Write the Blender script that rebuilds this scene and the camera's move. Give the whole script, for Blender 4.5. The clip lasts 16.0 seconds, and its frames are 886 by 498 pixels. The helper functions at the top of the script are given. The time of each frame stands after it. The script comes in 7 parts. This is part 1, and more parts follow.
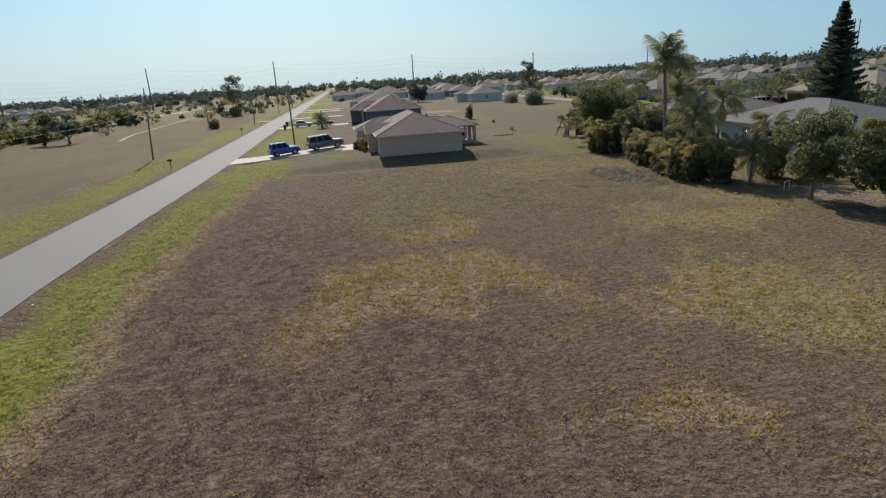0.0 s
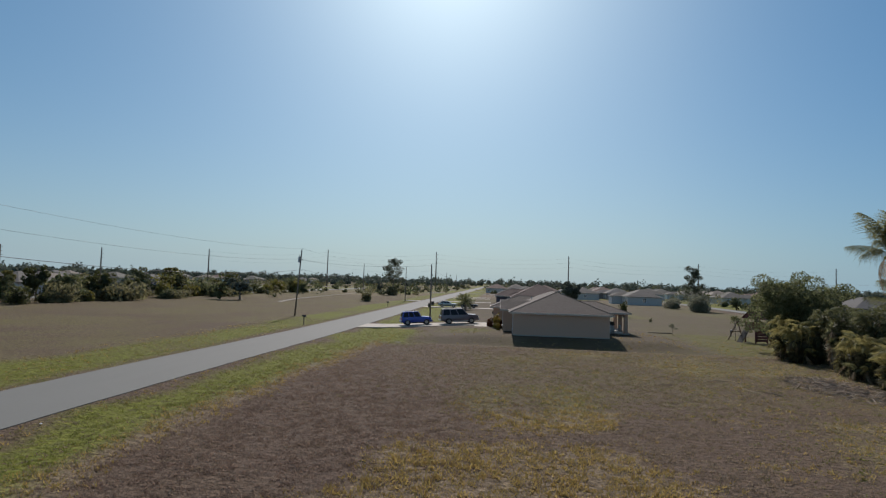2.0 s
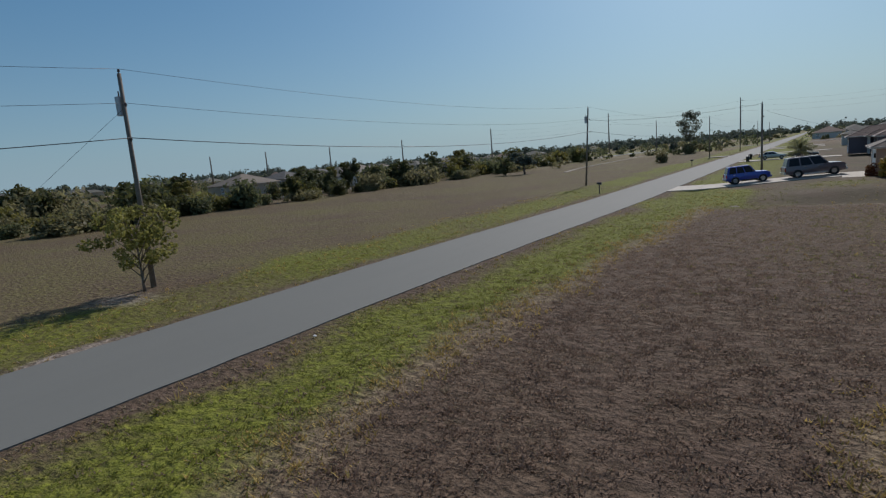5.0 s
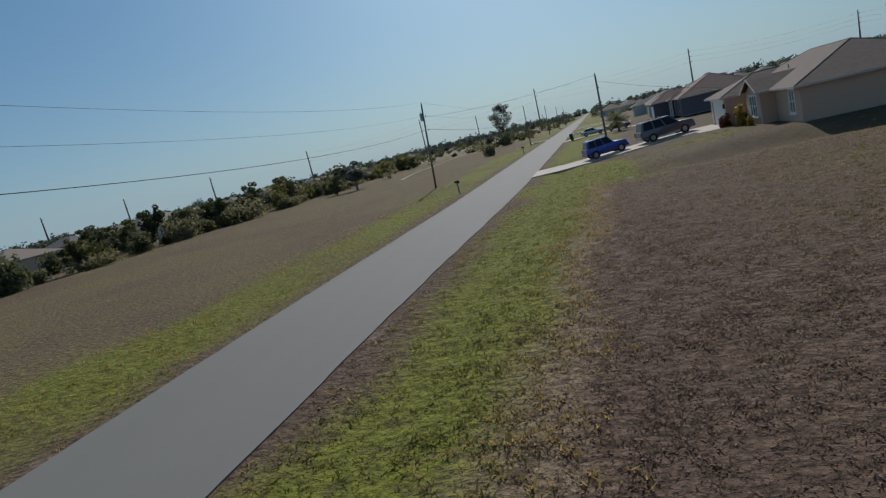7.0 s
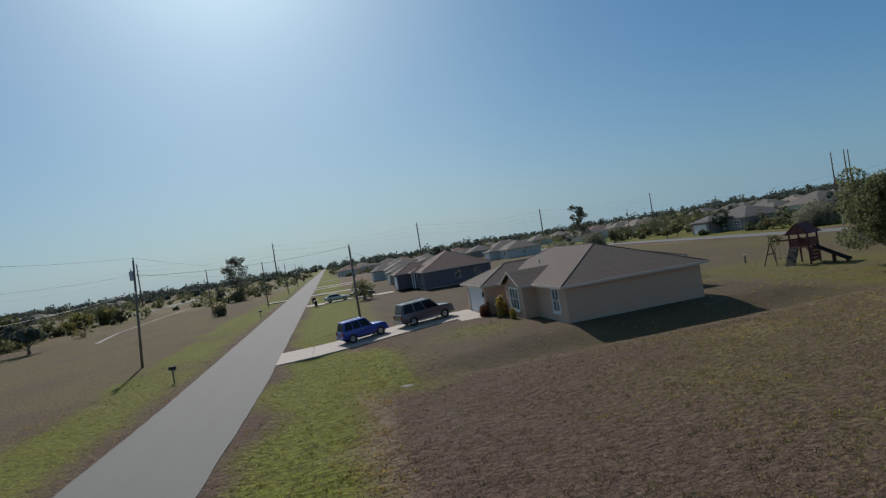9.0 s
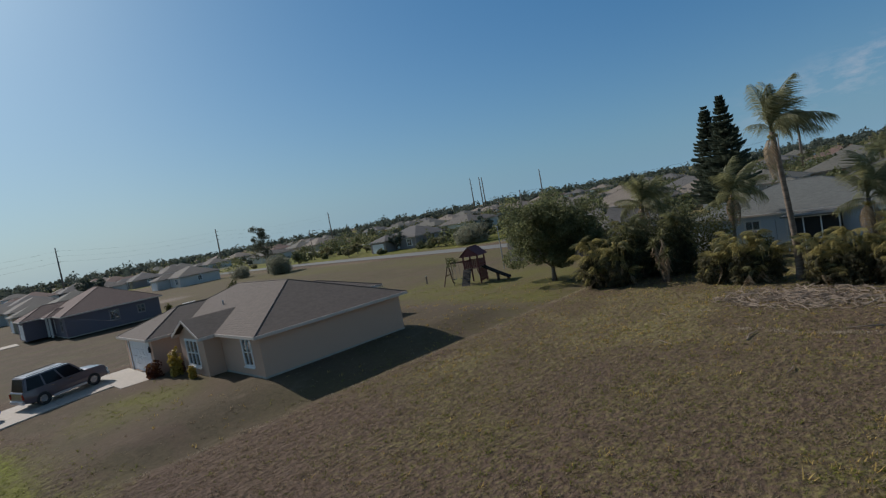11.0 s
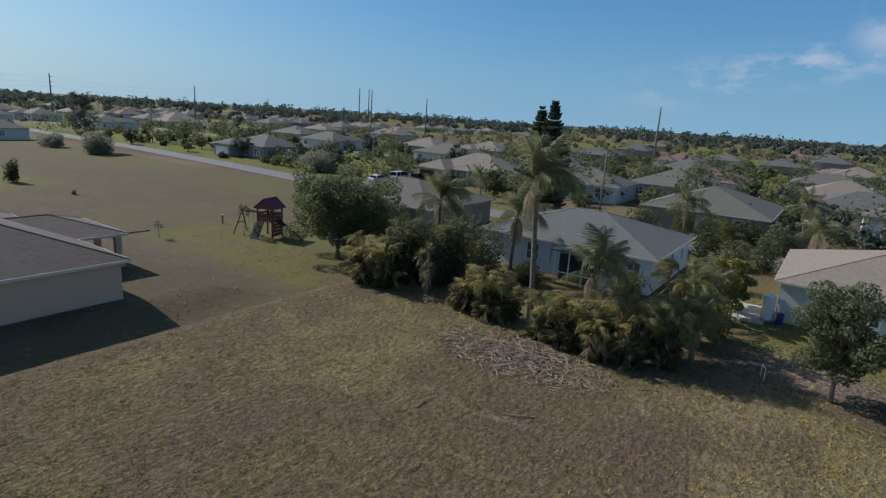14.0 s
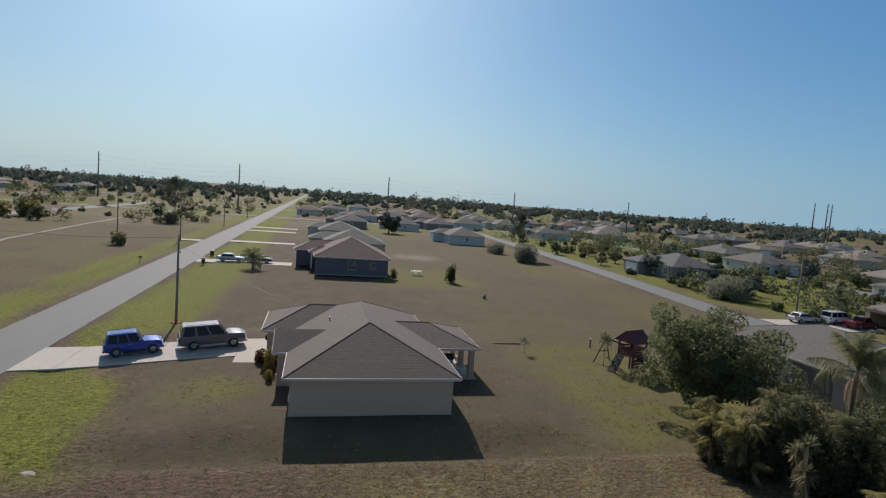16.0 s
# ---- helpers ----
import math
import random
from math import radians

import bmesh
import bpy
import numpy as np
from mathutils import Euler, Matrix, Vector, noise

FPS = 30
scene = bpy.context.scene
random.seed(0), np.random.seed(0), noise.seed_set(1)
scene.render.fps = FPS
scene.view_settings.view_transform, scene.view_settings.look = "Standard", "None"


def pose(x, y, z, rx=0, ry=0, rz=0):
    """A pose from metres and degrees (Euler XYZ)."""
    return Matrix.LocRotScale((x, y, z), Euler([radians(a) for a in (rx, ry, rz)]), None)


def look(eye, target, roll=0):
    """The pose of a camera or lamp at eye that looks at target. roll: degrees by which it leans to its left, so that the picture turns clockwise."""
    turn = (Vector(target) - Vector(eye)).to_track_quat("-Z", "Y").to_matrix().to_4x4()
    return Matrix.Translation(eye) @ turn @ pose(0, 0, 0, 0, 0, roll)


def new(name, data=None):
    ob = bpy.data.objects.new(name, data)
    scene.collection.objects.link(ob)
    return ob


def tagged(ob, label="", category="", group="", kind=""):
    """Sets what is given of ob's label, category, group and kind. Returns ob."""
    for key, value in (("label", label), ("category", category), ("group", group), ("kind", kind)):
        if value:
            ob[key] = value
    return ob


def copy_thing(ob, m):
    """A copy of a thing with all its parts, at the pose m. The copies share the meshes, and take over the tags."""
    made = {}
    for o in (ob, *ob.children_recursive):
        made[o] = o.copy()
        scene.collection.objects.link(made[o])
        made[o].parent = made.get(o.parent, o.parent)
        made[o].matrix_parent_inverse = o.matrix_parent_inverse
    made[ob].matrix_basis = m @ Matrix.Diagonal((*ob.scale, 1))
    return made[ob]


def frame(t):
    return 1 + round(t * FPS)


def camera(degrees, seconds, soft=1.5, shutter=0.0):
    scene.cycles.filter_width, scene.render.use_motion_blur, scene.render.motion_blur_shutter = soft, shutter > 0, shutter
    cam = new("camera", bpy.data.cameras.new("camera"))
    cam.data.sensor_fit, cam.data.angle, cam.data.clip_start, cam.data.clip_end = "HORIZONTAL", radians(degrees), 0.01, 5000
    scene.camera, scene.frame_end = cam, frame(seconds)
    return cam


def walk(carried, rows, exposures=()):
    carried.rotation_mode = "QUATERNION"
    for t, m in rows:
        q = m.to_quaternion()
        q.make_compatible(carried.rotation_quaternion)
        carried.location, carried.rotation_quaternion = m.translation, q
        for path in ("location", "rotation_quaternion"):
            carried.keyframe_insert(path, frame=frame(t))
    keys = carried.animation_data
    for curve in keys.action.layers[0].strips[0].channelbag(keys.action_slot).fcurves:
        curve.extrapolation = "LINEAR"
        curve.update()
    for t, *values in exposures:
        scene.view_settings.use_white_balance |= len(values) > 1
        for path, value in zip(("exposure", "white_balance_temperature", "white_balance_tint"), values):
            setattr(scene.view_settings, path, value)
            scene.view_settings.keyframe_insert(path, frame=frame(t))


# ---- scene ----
# camera and its way: a small multirotor flying low over a vacant lot
cam = camera(76.6, 16.0, soft=1.25)
PATH = [
    (0, (-3.68, -67.00, 9.29), (-2.210, -57.547, 6.368), -3.62),
    (0.5, (-2.71, -65.02, 8.75), (-3.304, -55.192, 6.973), -0.77),
    (1, (-1.99, -63.28, 7.92), (-2.937, -53.334, 7.622), 0.68),
    (1.5, (-1.69, -61.45, 6.96), (-2.960, -51.534, 7.329), 1.73),
    (2, (-1.54, -59.71, 6.16), (-2.558, -49.779, 6.731), 1.82),
    (2.5, (-1.59, -57.87, 5.70), (-2.315, -47.912, 5.094), 1.87),
    (3, (-1.63, -56.34, 5.33), (-4.830, -46.910, 4.425), 1.52),
    (3.5, (-2.12, -54.90, 5.15), (-6.937, -46.283, 3.532), 1.63),
    (4, (-3.23, -53.39, 5.14), (-8.738, -45.191, 3.556), 0.87),
    (4.2, (-3.76, -52.83, 5.20), (-9.281, -44.636, 3.667), -0.31),
    (6.3, (-10.93, -45.81, 5.08), (-16.075, -37.489, 3.003), -11.77),
    (6.5, (-11.60, -44.83, 4.98), (-16.368, -36.310, 2.820), -12.56),
    (7, (-12.96, -42.58, 4.73), (-15.892, -33.181, 2.989), -13.79),
    (7.5, (-13.98, -40.00, 4.78), (-15.312, -30.113, 4.135), -11.45),
    (8, (-14.30, -37.61, 5.19), (-14.388, -27.607, 5.328), -11.15),
    (8.2, (-14.48, -36.56, 5.50), (-13.695, -26.588, 5.591), -10.68),
    (10.3, (-14.41, -30.46, 7.88), (-11.093, -21.033, 7.554), -7.21),
    (10.5, (-13.85, -29.83, 7.63), (-9.378, -20.895, 7.213), -7.20),
    (11, (-12.82, -28.99, 7.90), (-5.958, -21.746, 7.231), -10.46),
    (11.5, (-11.78, -28.18, 7.99), (-4.015, -21.883, 8.038), -10.79),
    (12, (-10.43, -28.51, 8.28), (-2.176, -22.883, 8.759), -7.61),
    (12.5, (-9.00, -29.10, 9.12), (-0.680, -23.570, 9.655), -3.12),
    (13, (-7.69, -30.28, 10.33), (0.628, -24.746, 10.067), -2.65),
    (13.5, (-6.55, -32.10, 11.30), (1.547, -26.609, 9.357), -1.41),
    (14, (-5.43, -33.25, 12.41), (2.580, -27.756, 10.122), 3.64),
    (14.5, (-3.95, -34.00, 13.16), (3.885, -28.317, 10.737), 5.90),
    (15, (-2.47, -34.36, 14.03), (4.547, -27.733, 11.472), 6.61),
    (15.5, (-0.75, -33.73, 14.03), (4.919, -25.695, 12.232), 4.55),
    (15.8, (0.22, -33.69, 14.07), (4.391, -24.653, 13.103), 4.19),
    (16, (1.03, -33.01, 14.15), (3.251, -23.297, 13.257), 4.34),
]
walk(cam, [(t, look(eye, aim, roll)) for t, eye, aim, roll in PATH],
     exposures=[(0, 0.70, 6500, 16.5), (0.6, 0.59, 6450, 17), (1.2, 0.40, 6350, 16.5), (1.7, 0.23, 6350, 16.5), (2.5, 0.12, 6300, 17), (4, -0.02, 6100, 16), (7, -0.03, 6150, 15), (10.5, 0.05, 6250, 15.5), (12.5, 0.12, 6150, 14.5), (13.5, 0.18, 5950, 15.5), (14.5, 0.60, 5900, 17), (15.2, 0.58, 6000, 17.5), (16, 0.37, 6350, 17)])

# ---- light: clear afternoon, the sun ahead over the road ----
SUN_AZ, SUN_EL = radians(-6), radians(37)
world = bpy.data.worlds.new("sky")
scene.world = world
world.use_nodes = True
wn, wl = world.node_tree.nodes, world.node_tree.links
wn.clear()
w_out = wn.new("ShaderNodeOutputWorld")
w_bg = wn.new("ShaderNodeBackground")
w_sky = wn.new("ShaderNodeTexSky")
w_sky.sky_type = "NISHITA"
w_sky.sun_disc = False
w_sky.sun_elevation, w_sky.sun_rotation = SUN_EL, SUN_AZ
w_sky.altitude, w_sky.air_density, w_sky.dust_density, w_sky.ozone_density = 0, 1.0, 1.5, 3.5
w_bg.inputs["Strength"].default_value = 0.064
w_tc = wn.new("ShaderNodeTexCoord")
w_sep = wn.new("ShaderNodeSeparateXYZ")
wl.new(w_tc.outputs["Generated"], w_sep.inputs[0])


def wmath(op, a, b=None, clamp=False):
    n = wn.new("ShaderNodeMath")
    n.operation, n.use_clamp = op, clamp
    for i, v in enumerate((a, b)):
        if v is None:
            continue
        if isinstance(v, (int, float)):
            n.inputs[i].default_value = v
        else:
            wl.new(v, n.inputs[i])
    return n.outputs[0]


def cloud_noise(flat, scale, rough):
    """Fractal noise over the sky's directions, flattened into layers."""
    vec = wn.new("ShaderNodeCombineXYZ")
    wl.new(w_sep.outputs["X"], vec.inputs[0])
    wl.new(w_sep.outputs["Y"], vec.inputs[1])
    wl.new(wmath("MULTIPLY", w_sep.outputs["Z"], flat), vec.inputs[2])
    n = wn.new("ShaderNodeTexNoise")
    n.inputs["Scale"].default_value, n.inputs["Detail"].default_value, n.inputs["Roughness"].default_value = scale, 9, rough
    wl.new(vec.outputs[0], n.inputs["Vector"])
    return n.outputs["Fac"]


def between(v, lo, hi, soft):
    return wmath("MULTIPLY", wmath("MULTIPLY", wmath("SUBTRACT", v, lo), 1 / soft, True), wmath("MULTIPLY", wmath("SUBTRACT", hi, v), 1 / soft, True))


# a heaped cloud to the east, and a band of small puffs that sinks towards the north
w_east = wmath("MULTIPLY", w_sep.outputs["X"], 4.0, True)
w_tilt = wmath("SUBTRACT", wmath("ADD", w_sep.outputs["Z"], wmath("MULTIPLY", w_sep.outputs["Y"], 0.22)), 0.135)
w_south = wmath("MULTIPLY", wmath("SUBTRACT", 0.03, w_sep.outputs["Y"]), 14.0, True)
w_puff = wmath("MULTIPLY", wmath("MULTIPLY", wmath("SUBTRACT", cloud_noise(1.5, 8.0, 0.6), 0.40), 6.0, True), between(w_tilt, -0.035, 0.10, 0.035))
w_puff = wmath("MULTIPLY", wmath("MULTIPLY", w_puff, w_south), 0.85)
w_small = wmath("MULTIPLY", wmath("MULTIPLY", wmath("SUBTRACT", cloud_noise(2.6, 15.0, 0.62), 0.46), 6.0, True), between(w_tilt, -0.06, 0.035, 0.04))
w_small = wmath("MULTIPLY", wmath("MULTIPLY", w_small, wmath("MULTIPLY", wmath("SUBTRACT", 0.36, w_sep.outputs["Y"]), 4.0, True)), 0.5)
w_mask = wmath("MULTIPLY", w_east, wmath("MAXIMUM", w_puff, w_small))
w_mix = wn.new("ShaderNodeMix")
w_mix.data_type = "RGBA"
w_mix.inputs["B"].default_value = (6.6, 7.0, 7.5, 1)
wl.new(w_mask, w_mix.inputs["Factor"])
w_haze = wn.new("ShaderNodeMix")
w_haze.data_type = "RGBA"
w_haze.inputs["B"].default_value = (5.3, 7.2, 7.6, 1)
w_thick = wmath("POWER", wmath("SUBTRACT", 1.0, wmath("MAXIMUM", w_sep.outputs["Z"], 0.0)), 7.0)
wl.new(wmath("MULTIPLY", w_thick, 0.72), w_haze.inputs["Factor"])
w_deep = wn.new("ShaderNodeMix")
w_deep.data_type, w_deep.blend_type = "RGBA", "MULTIPLY"
w_deep.inputs["Factor"].default_value = 1.0
w_deep.inputs["B"].default_value = (0.80, 1.0, 1.0, 1)
w_pale = wn.new("ShaderNodeMix")
w_pale.data_type, w_pale.blend_type = "RGBA", "MULTIPLY"
w_pale.inputs["B"].default_value = (1.35, 1.04, 0.9, 1)
wl.new(wmath("MULTIPLY", wmath("SUBTRACT", w_sep.outputs["Z"], 0.45), 3.0, True), w_pale.inputs["Factor"])
wl.new(w_sky.outputs[0], w_pale.inputs["A"])
wl.new(w_pale.outputs["Result"], w_deep.inputs["A"])
w_even = wn.new("ShaderNodeMix")
w_even.data_type = "RGBA"
wl.new(wmath("MULTIPLY", wmath("MULTIPLY", wmath("SUBTRACT", 0.8, w_sep.outputs["Z"]), 3.0, True), 0.32), w_even.inputs["Factor"])
w_even.inputs["B"].default_value = (0.5, 3.4, 6.4, 1)
wl.new(w_deep.outputs["Result"], w_even.inputs["A"])
wl.new(w_even.outputs["Result"], w_haze.inputs["A"])
# deeper blue away from the sun, to the east
w_blue = wn.new("ShaderNodeMix")
w_blue.data_type, w_blue.blend_type = "RGBA", "MULTIPLY"
wl.new(wmath("MULTIPLY", wmath("SUBTRACT", w_sep.outputs["X"], 0.25), 1.6, True), w_blue.inputs["Factor"])
w_blue.inputs["B"].default_value = (0.68, 0.85, 0.98, 1)
wl.new(w_haze.outputs["Result"], w_blue.inputs["A"])
wl.new(w_blue.outputs["Result"], w_mix.inputs["A"])
wl.new(w_mix.outputs["Result"], w_bg.inputs["Color"])
wl.new(w_bg.outputs[0], w_out.inputs["Surface"])

sun_data = bpy.data.lights.new("sun", "SUN")
sun_data.energy, sun_data.angle, sun_data.color = 3.3, radians(0.53), (1.0, 0.93, 0.82)
sun = new("sun", sun_data)
sun.matrix_world = look((math.sin(SUN_AZ) * math.cos(SUN_EL) * 60, math.cos(SUN_AZ) * math.cos(SUN_EL) * 60, math.sin(SUN_EL) * 60), (0, 0, 0))

# ---- materials ----


class Nodes:
    """A node tree with short calls."""

    def __init__(self, name):
        self.m = bpy.data.materials.new(name)
        self.m.use_nodes = True
        self.n, self.l = self.m.node_tree.nodes, self.m.node_tree.links
        self.n.clear()
        self.out = self.n.new("ShaderNodeOutputMaterial")

    def put(self, socket, v):
        if isinstance(v, (int, float)):
            socket.default_value = v
        elif isinstance(v, (tuple, list)):
            socket.default_value = (*v, 1) if len(v) == 3 and socket.type == "RGBA" else v
        else:
            self.l.new(v, socket)

    def math(self, op, a, b=0.0, clamp=False):
        n = self.n.new("ShaderNodeMath")
        n.operation, n.use_clamp = op, clamp
        self.put(n.inputs[0], a), self.put(n.inputs[1], b)
        return n.outputs[0]

    def coords(self, kind="Object"):
        if kind == "Position":
            return self.n.new("ShaderNodeNewGeometry").outputs["Position"]
        return self.n.new("ShaderNodeTexCoord").outputs[kind]

    def noise(self, vec, scale, detail=4, rough=0.55):
        n = self.n.new("ShaderNodeTexNoise")
        self.put(n.inputs["Vector"], vec)
        n.inputs["Scale"].default_value, n.inputs["Detail"].default_value, n.inputs["Roughness"].default_value = scale, detail, rough
        return n.outputs["Fac"]

    def stretch(self, vec, sx, sy, sz):
        n = self.n.new("ShaderNodeMapping")
        self.put(n.inputs["Vector"], vec)
        n.inputs["Scale"].default_value = (sx, sy, sz)
        return n.outputs[0]

    def ramp(self, fac, lo, hi):
        n = self.n.new("ShaderNodeMapRange")
        self.put(n.inputs["Value"], fac)
        n.inputs["From Min"].default_value, n.inputs["From Max"].default_value = lo, hi
        return n.outputs[0]

    def mix(self, fac, a, b, how="MIX"):
        n = self.n.new("ShaderNodeMix")
        n.data_type, n.blend_type = "RGBA", how
        self.put(n.inputs["Factor"], fac), self.put(n.inputs["A"], a), self.put(n.inputs["B"], b)
        return n.outputs["Result"]

    def bump(self, height, strength, distance=0.02):
        n = self.n.new("ShaderNodeBump")
        n.inputs["Strength"].default_value, n.inputs["Distance"].default_value = strength, distance
        self.put(n.inputs["Height"], height)
        return n.outputs[0]

    def surface(self, color, rough=0.8, metal=0.0, normal=None, **more):
        b = self.n.new("ShaderNodeBsdfPrincipled")
        self.put(b.inputs["Base Color"], color), self.put(b.inputs["Roughness"], rough), self.put(b.inputs["Metallic"], metal)
        if normal is not None:
            self.put(b.inputs["Normal"], normal)
        for k, v in more.items():
            self.put(b.inputs[k.replace("_", " ")], v)
        self.l.new(b.outputs[0], self.out.inputs["Surface"])
        return self.m


def plain(name, color, rough=0.7, metal=0.0, grain=9.0, vary=0.25, relief=0.15, rand=0.0, **more):
    """A surface with grain and stains at two scales."""
    k = Nodes(name)
    v = k.coords()
    fine, wide = k.noise(v, grain, 5), k.noise(v, grain * 0.11, 3)
    dark, light = tuple(c * (1 - vary) for c in color), tuple(min(1, c * (1 + vary)) for c in color)
    c = k.mix(k.ramp(fine, 0.3, 0.7), dark, light)
    c = k.mix(k.math("MULTIPLY", k.ramp(wide, 0.35, 0.75), 0.5), c, tuple(x * (1 - vary * 0.7) for x in color))
    if rand:
        r = k.n.new("ShaderNodeObjectInfo").outputs["Random"]
        h = k.n.new("ShaderNodeHueSaturation")
        k.put(h.inputs["Color"], c)
        k.put(h.inputs["Value"], k.math("ADD", k.math("MULTIPLY", r, 2 * rand), 1 - rand))
        c = h.outputs[0]
    return k.surface(c, rough, metal, k.bump(fine, relief) if relief else None, **more)


def leafy(name, dark, light, glow=0.35, rough=0.55, warm=0.35):
    """Leaves: each island its own tint, and light comes through them."""
    k = Nodes(name)
    g = k.n.new("ShaderNodeNewGeometry")
    c = k.mix(g.outputs["Random Per Island"], dark, light)
    big = k.noise(g.outputs["Position"], 0.6, 3)
    c = k.mix(k.math("MULTIPLY", k.ramp(big, 0.35, 0.7), 0.4), c, tuple(0.8 * x for x in dark))
    d = k.n.new("ShaderNodeBsdfPrincipled")
    k.put(d.inputs["Base Color"], c), k.put(d.inputs["Roughness"], rough)
    d.inputs["Specular IOR Level"].default_value = 0.18
    t = k.n.new("ShaderNodeBsdfTranslucent")
    k.put(t.inputs["Color"], k.mix(warm, c, (0.20, 0.19, 0.03)))
    mx = k.n.new("ShaderNodeMixShader")
    mx.inputs[0].default_value = glow
    k.l.new(d.outputs[0], mx.inputs[1]), k.l.new(t.outputs[0], mx.inputs[2])
    k.l.new(mx.outputs[0], k.out.inputs["Surface"])
    return k.m


def ground_surface():
    k = Nodes("dry lawn and sandy soil")
    p = k.coords("Position")
    at = k.n.new("ShaderNodeAttribute")
    at.attribute_name = "zone"
    sep = k.n.new("ShaderNodeSeparateColor")
    k.l.new(at.outputs["Color"], sep.inputs[0])
    green, yellow, bare = sep.outputs[0], sep.outputs[1], sep.outputs[2]
    fine, mid, wide = k.noise(p, 26, 4, 0.65), k.noise(p, 4.5, 5, 0.62), k.noise(p, 0.35, 4)
    blades = k.noise(k.stretch(p, 1, 0.45, 1), 60, 3, 0.7)
    dry = k.mix(k.ramp(mid, 0.32, 0.68), (0.108, 0.075, 0.052), (0.172, 0.122, 0.084))
    dry = k.mix(k.math("MULTIPLY", k.ramp(wide, 0.4, 0.7), 0.55), dry, (0.130, 0.087, 0.068))
    grn = k.mix(k.ramp(mid, 0.3, 0.7), (0.108, 0.124, 0.016), (0.225, 0.242, 0.032))
    yel = k.mix(k.ramp(mid, 0.3, 0.7), (0.17, 0.13, 0.083), (0.29, 0.222, 0.14))
    sand = k.mix(k.ramp(mid, 0.3, 0.7), (0.24, 0.19, 0.15), (0.4, 0.34, 0.28))
    c = k.mix(k.ramp(k.math("ADD", yellow, k.math("MULTIPLY", k.math("SUBTRACT", mid, 0.5), 0.9)), 0.25, 0.75), dry, yel)
    c = k.mix(k.ramp(k.math("ADD", green, k.math("MULTIPLY", k.math("SUBTRACT", mid, 0.5), 0.9)), 0.2, 0.8), c, grn)
    c = k.mix(k.ramp(k.math("ADD", bare, k.math("MULTIPLY", k.math("SUBTRACT", mid, 0.5), 0.8)), 0.35, 0.75), c, sand)
    # gaps between blades and clumps darkened in the colour, where shade would fall
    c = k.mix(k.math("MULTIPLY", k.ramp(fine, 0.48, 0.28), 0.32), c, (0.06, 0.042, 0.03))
    c = k.mix(k.math("MULTIPLY", k.ramp(blades, 0.55, 0.8), 0.22), c, (0.36, 0.28, 0.2))
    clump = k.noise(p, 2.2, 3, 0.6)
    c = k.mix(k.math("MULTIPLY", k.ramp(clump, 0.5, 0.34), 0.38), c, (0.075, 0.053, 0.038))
    turf = k.mix(k.ramp(mid, 0.3, 0.7), (0.070, 0.059, 0.035), (0.108, 0.089, 0.053))
    turf = k.mix(k.math("MULTIPLY", green, 0.8), turf, (0.15, 0.145, 0.035))
    turf = k.mix(k.math("MULTIPLY", k.ramp(wide, 0.46, 0.62), 0.6), turf, (0.126, 0.088, 0.066))
    turf = k.mix(k.math("MULTIPLY", k.ramp(k.noise(p, 0.17, 4, 0.6), 0.48, 0.64), 0.4), turf, (0.118, 0.112, 0.048))
    turf = k.mix(k.math("MULTIPLY", k.ramp(k.noise(k.stretch(p, 0.5, 1, 1), 1.3, 3), 0.6, 0.72), 0.35), turf, (0.22, 0.175, 0.12))
    c = k.mix(k.math("MULTIPLY", at.outputs["Alpha"], 0.85), c, turf)
    # troughs of thatch and lumps darkened too: shade put into the colour
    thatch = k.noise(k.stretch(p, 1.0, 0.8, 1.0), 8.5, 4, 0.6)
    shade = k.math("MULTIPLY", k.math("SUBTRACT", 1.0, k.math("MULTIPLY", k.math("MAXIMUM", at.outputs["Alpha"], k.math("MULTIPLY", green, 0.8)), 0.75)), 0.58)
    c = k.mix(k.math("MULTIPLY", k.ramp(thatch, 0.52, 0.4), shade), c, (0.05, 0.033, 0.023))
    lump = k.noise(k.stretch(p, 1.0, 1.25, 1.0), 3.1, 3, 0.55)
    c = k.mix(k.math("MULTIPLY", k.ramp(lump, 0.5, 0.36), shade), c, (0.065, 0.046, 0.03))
    rough_part = k.math("SUBTRACT", 1.0, k.math("MULTIPLY", at.outputs["Alpha"], 0.85))
    h = k.math("ADD", k.math("MULTIPLY", fine, 0.25), k.math("MULTIPLY", k.math("ADD", k.math("MULTIPLY", lump, 2.2), k.math("MULTIPLY", thatch, 0.8)), rough_part))
    return k.surface(c, 0.95, 0, k.bump(h, 0.65, 0.12), Specular_IOR_Level=0.15)


def asphalt_surface():
    k = Nodes("old grey asphalt")
    p = k.coords("Position")
    fine, mid, wide = k.noise(p, 70, 3, 0.7), k.noise(p, 3, 5), k.noise(k.stretch(p, 1, 0.12, 1), 0.9, 4)
    c = k.mix(fine, (0.116, 0.119, 0.108), (0.19, 0.194, 0.176))
    c = k.mix(k.math("MULTIPLY", k.ramp(wide, 0.4, 0.7), 0.5), c, (0.138, 0.141, 0.129))
    c = k.mix(k.math("MULTIPLY", k.ramp(mid, 0.6, 0.8), 0.4), c, (0.122, 0.127, 0.126))
    return k.surface(c, 0.85, 0, k.bump(fine, 0.4, 0.01))


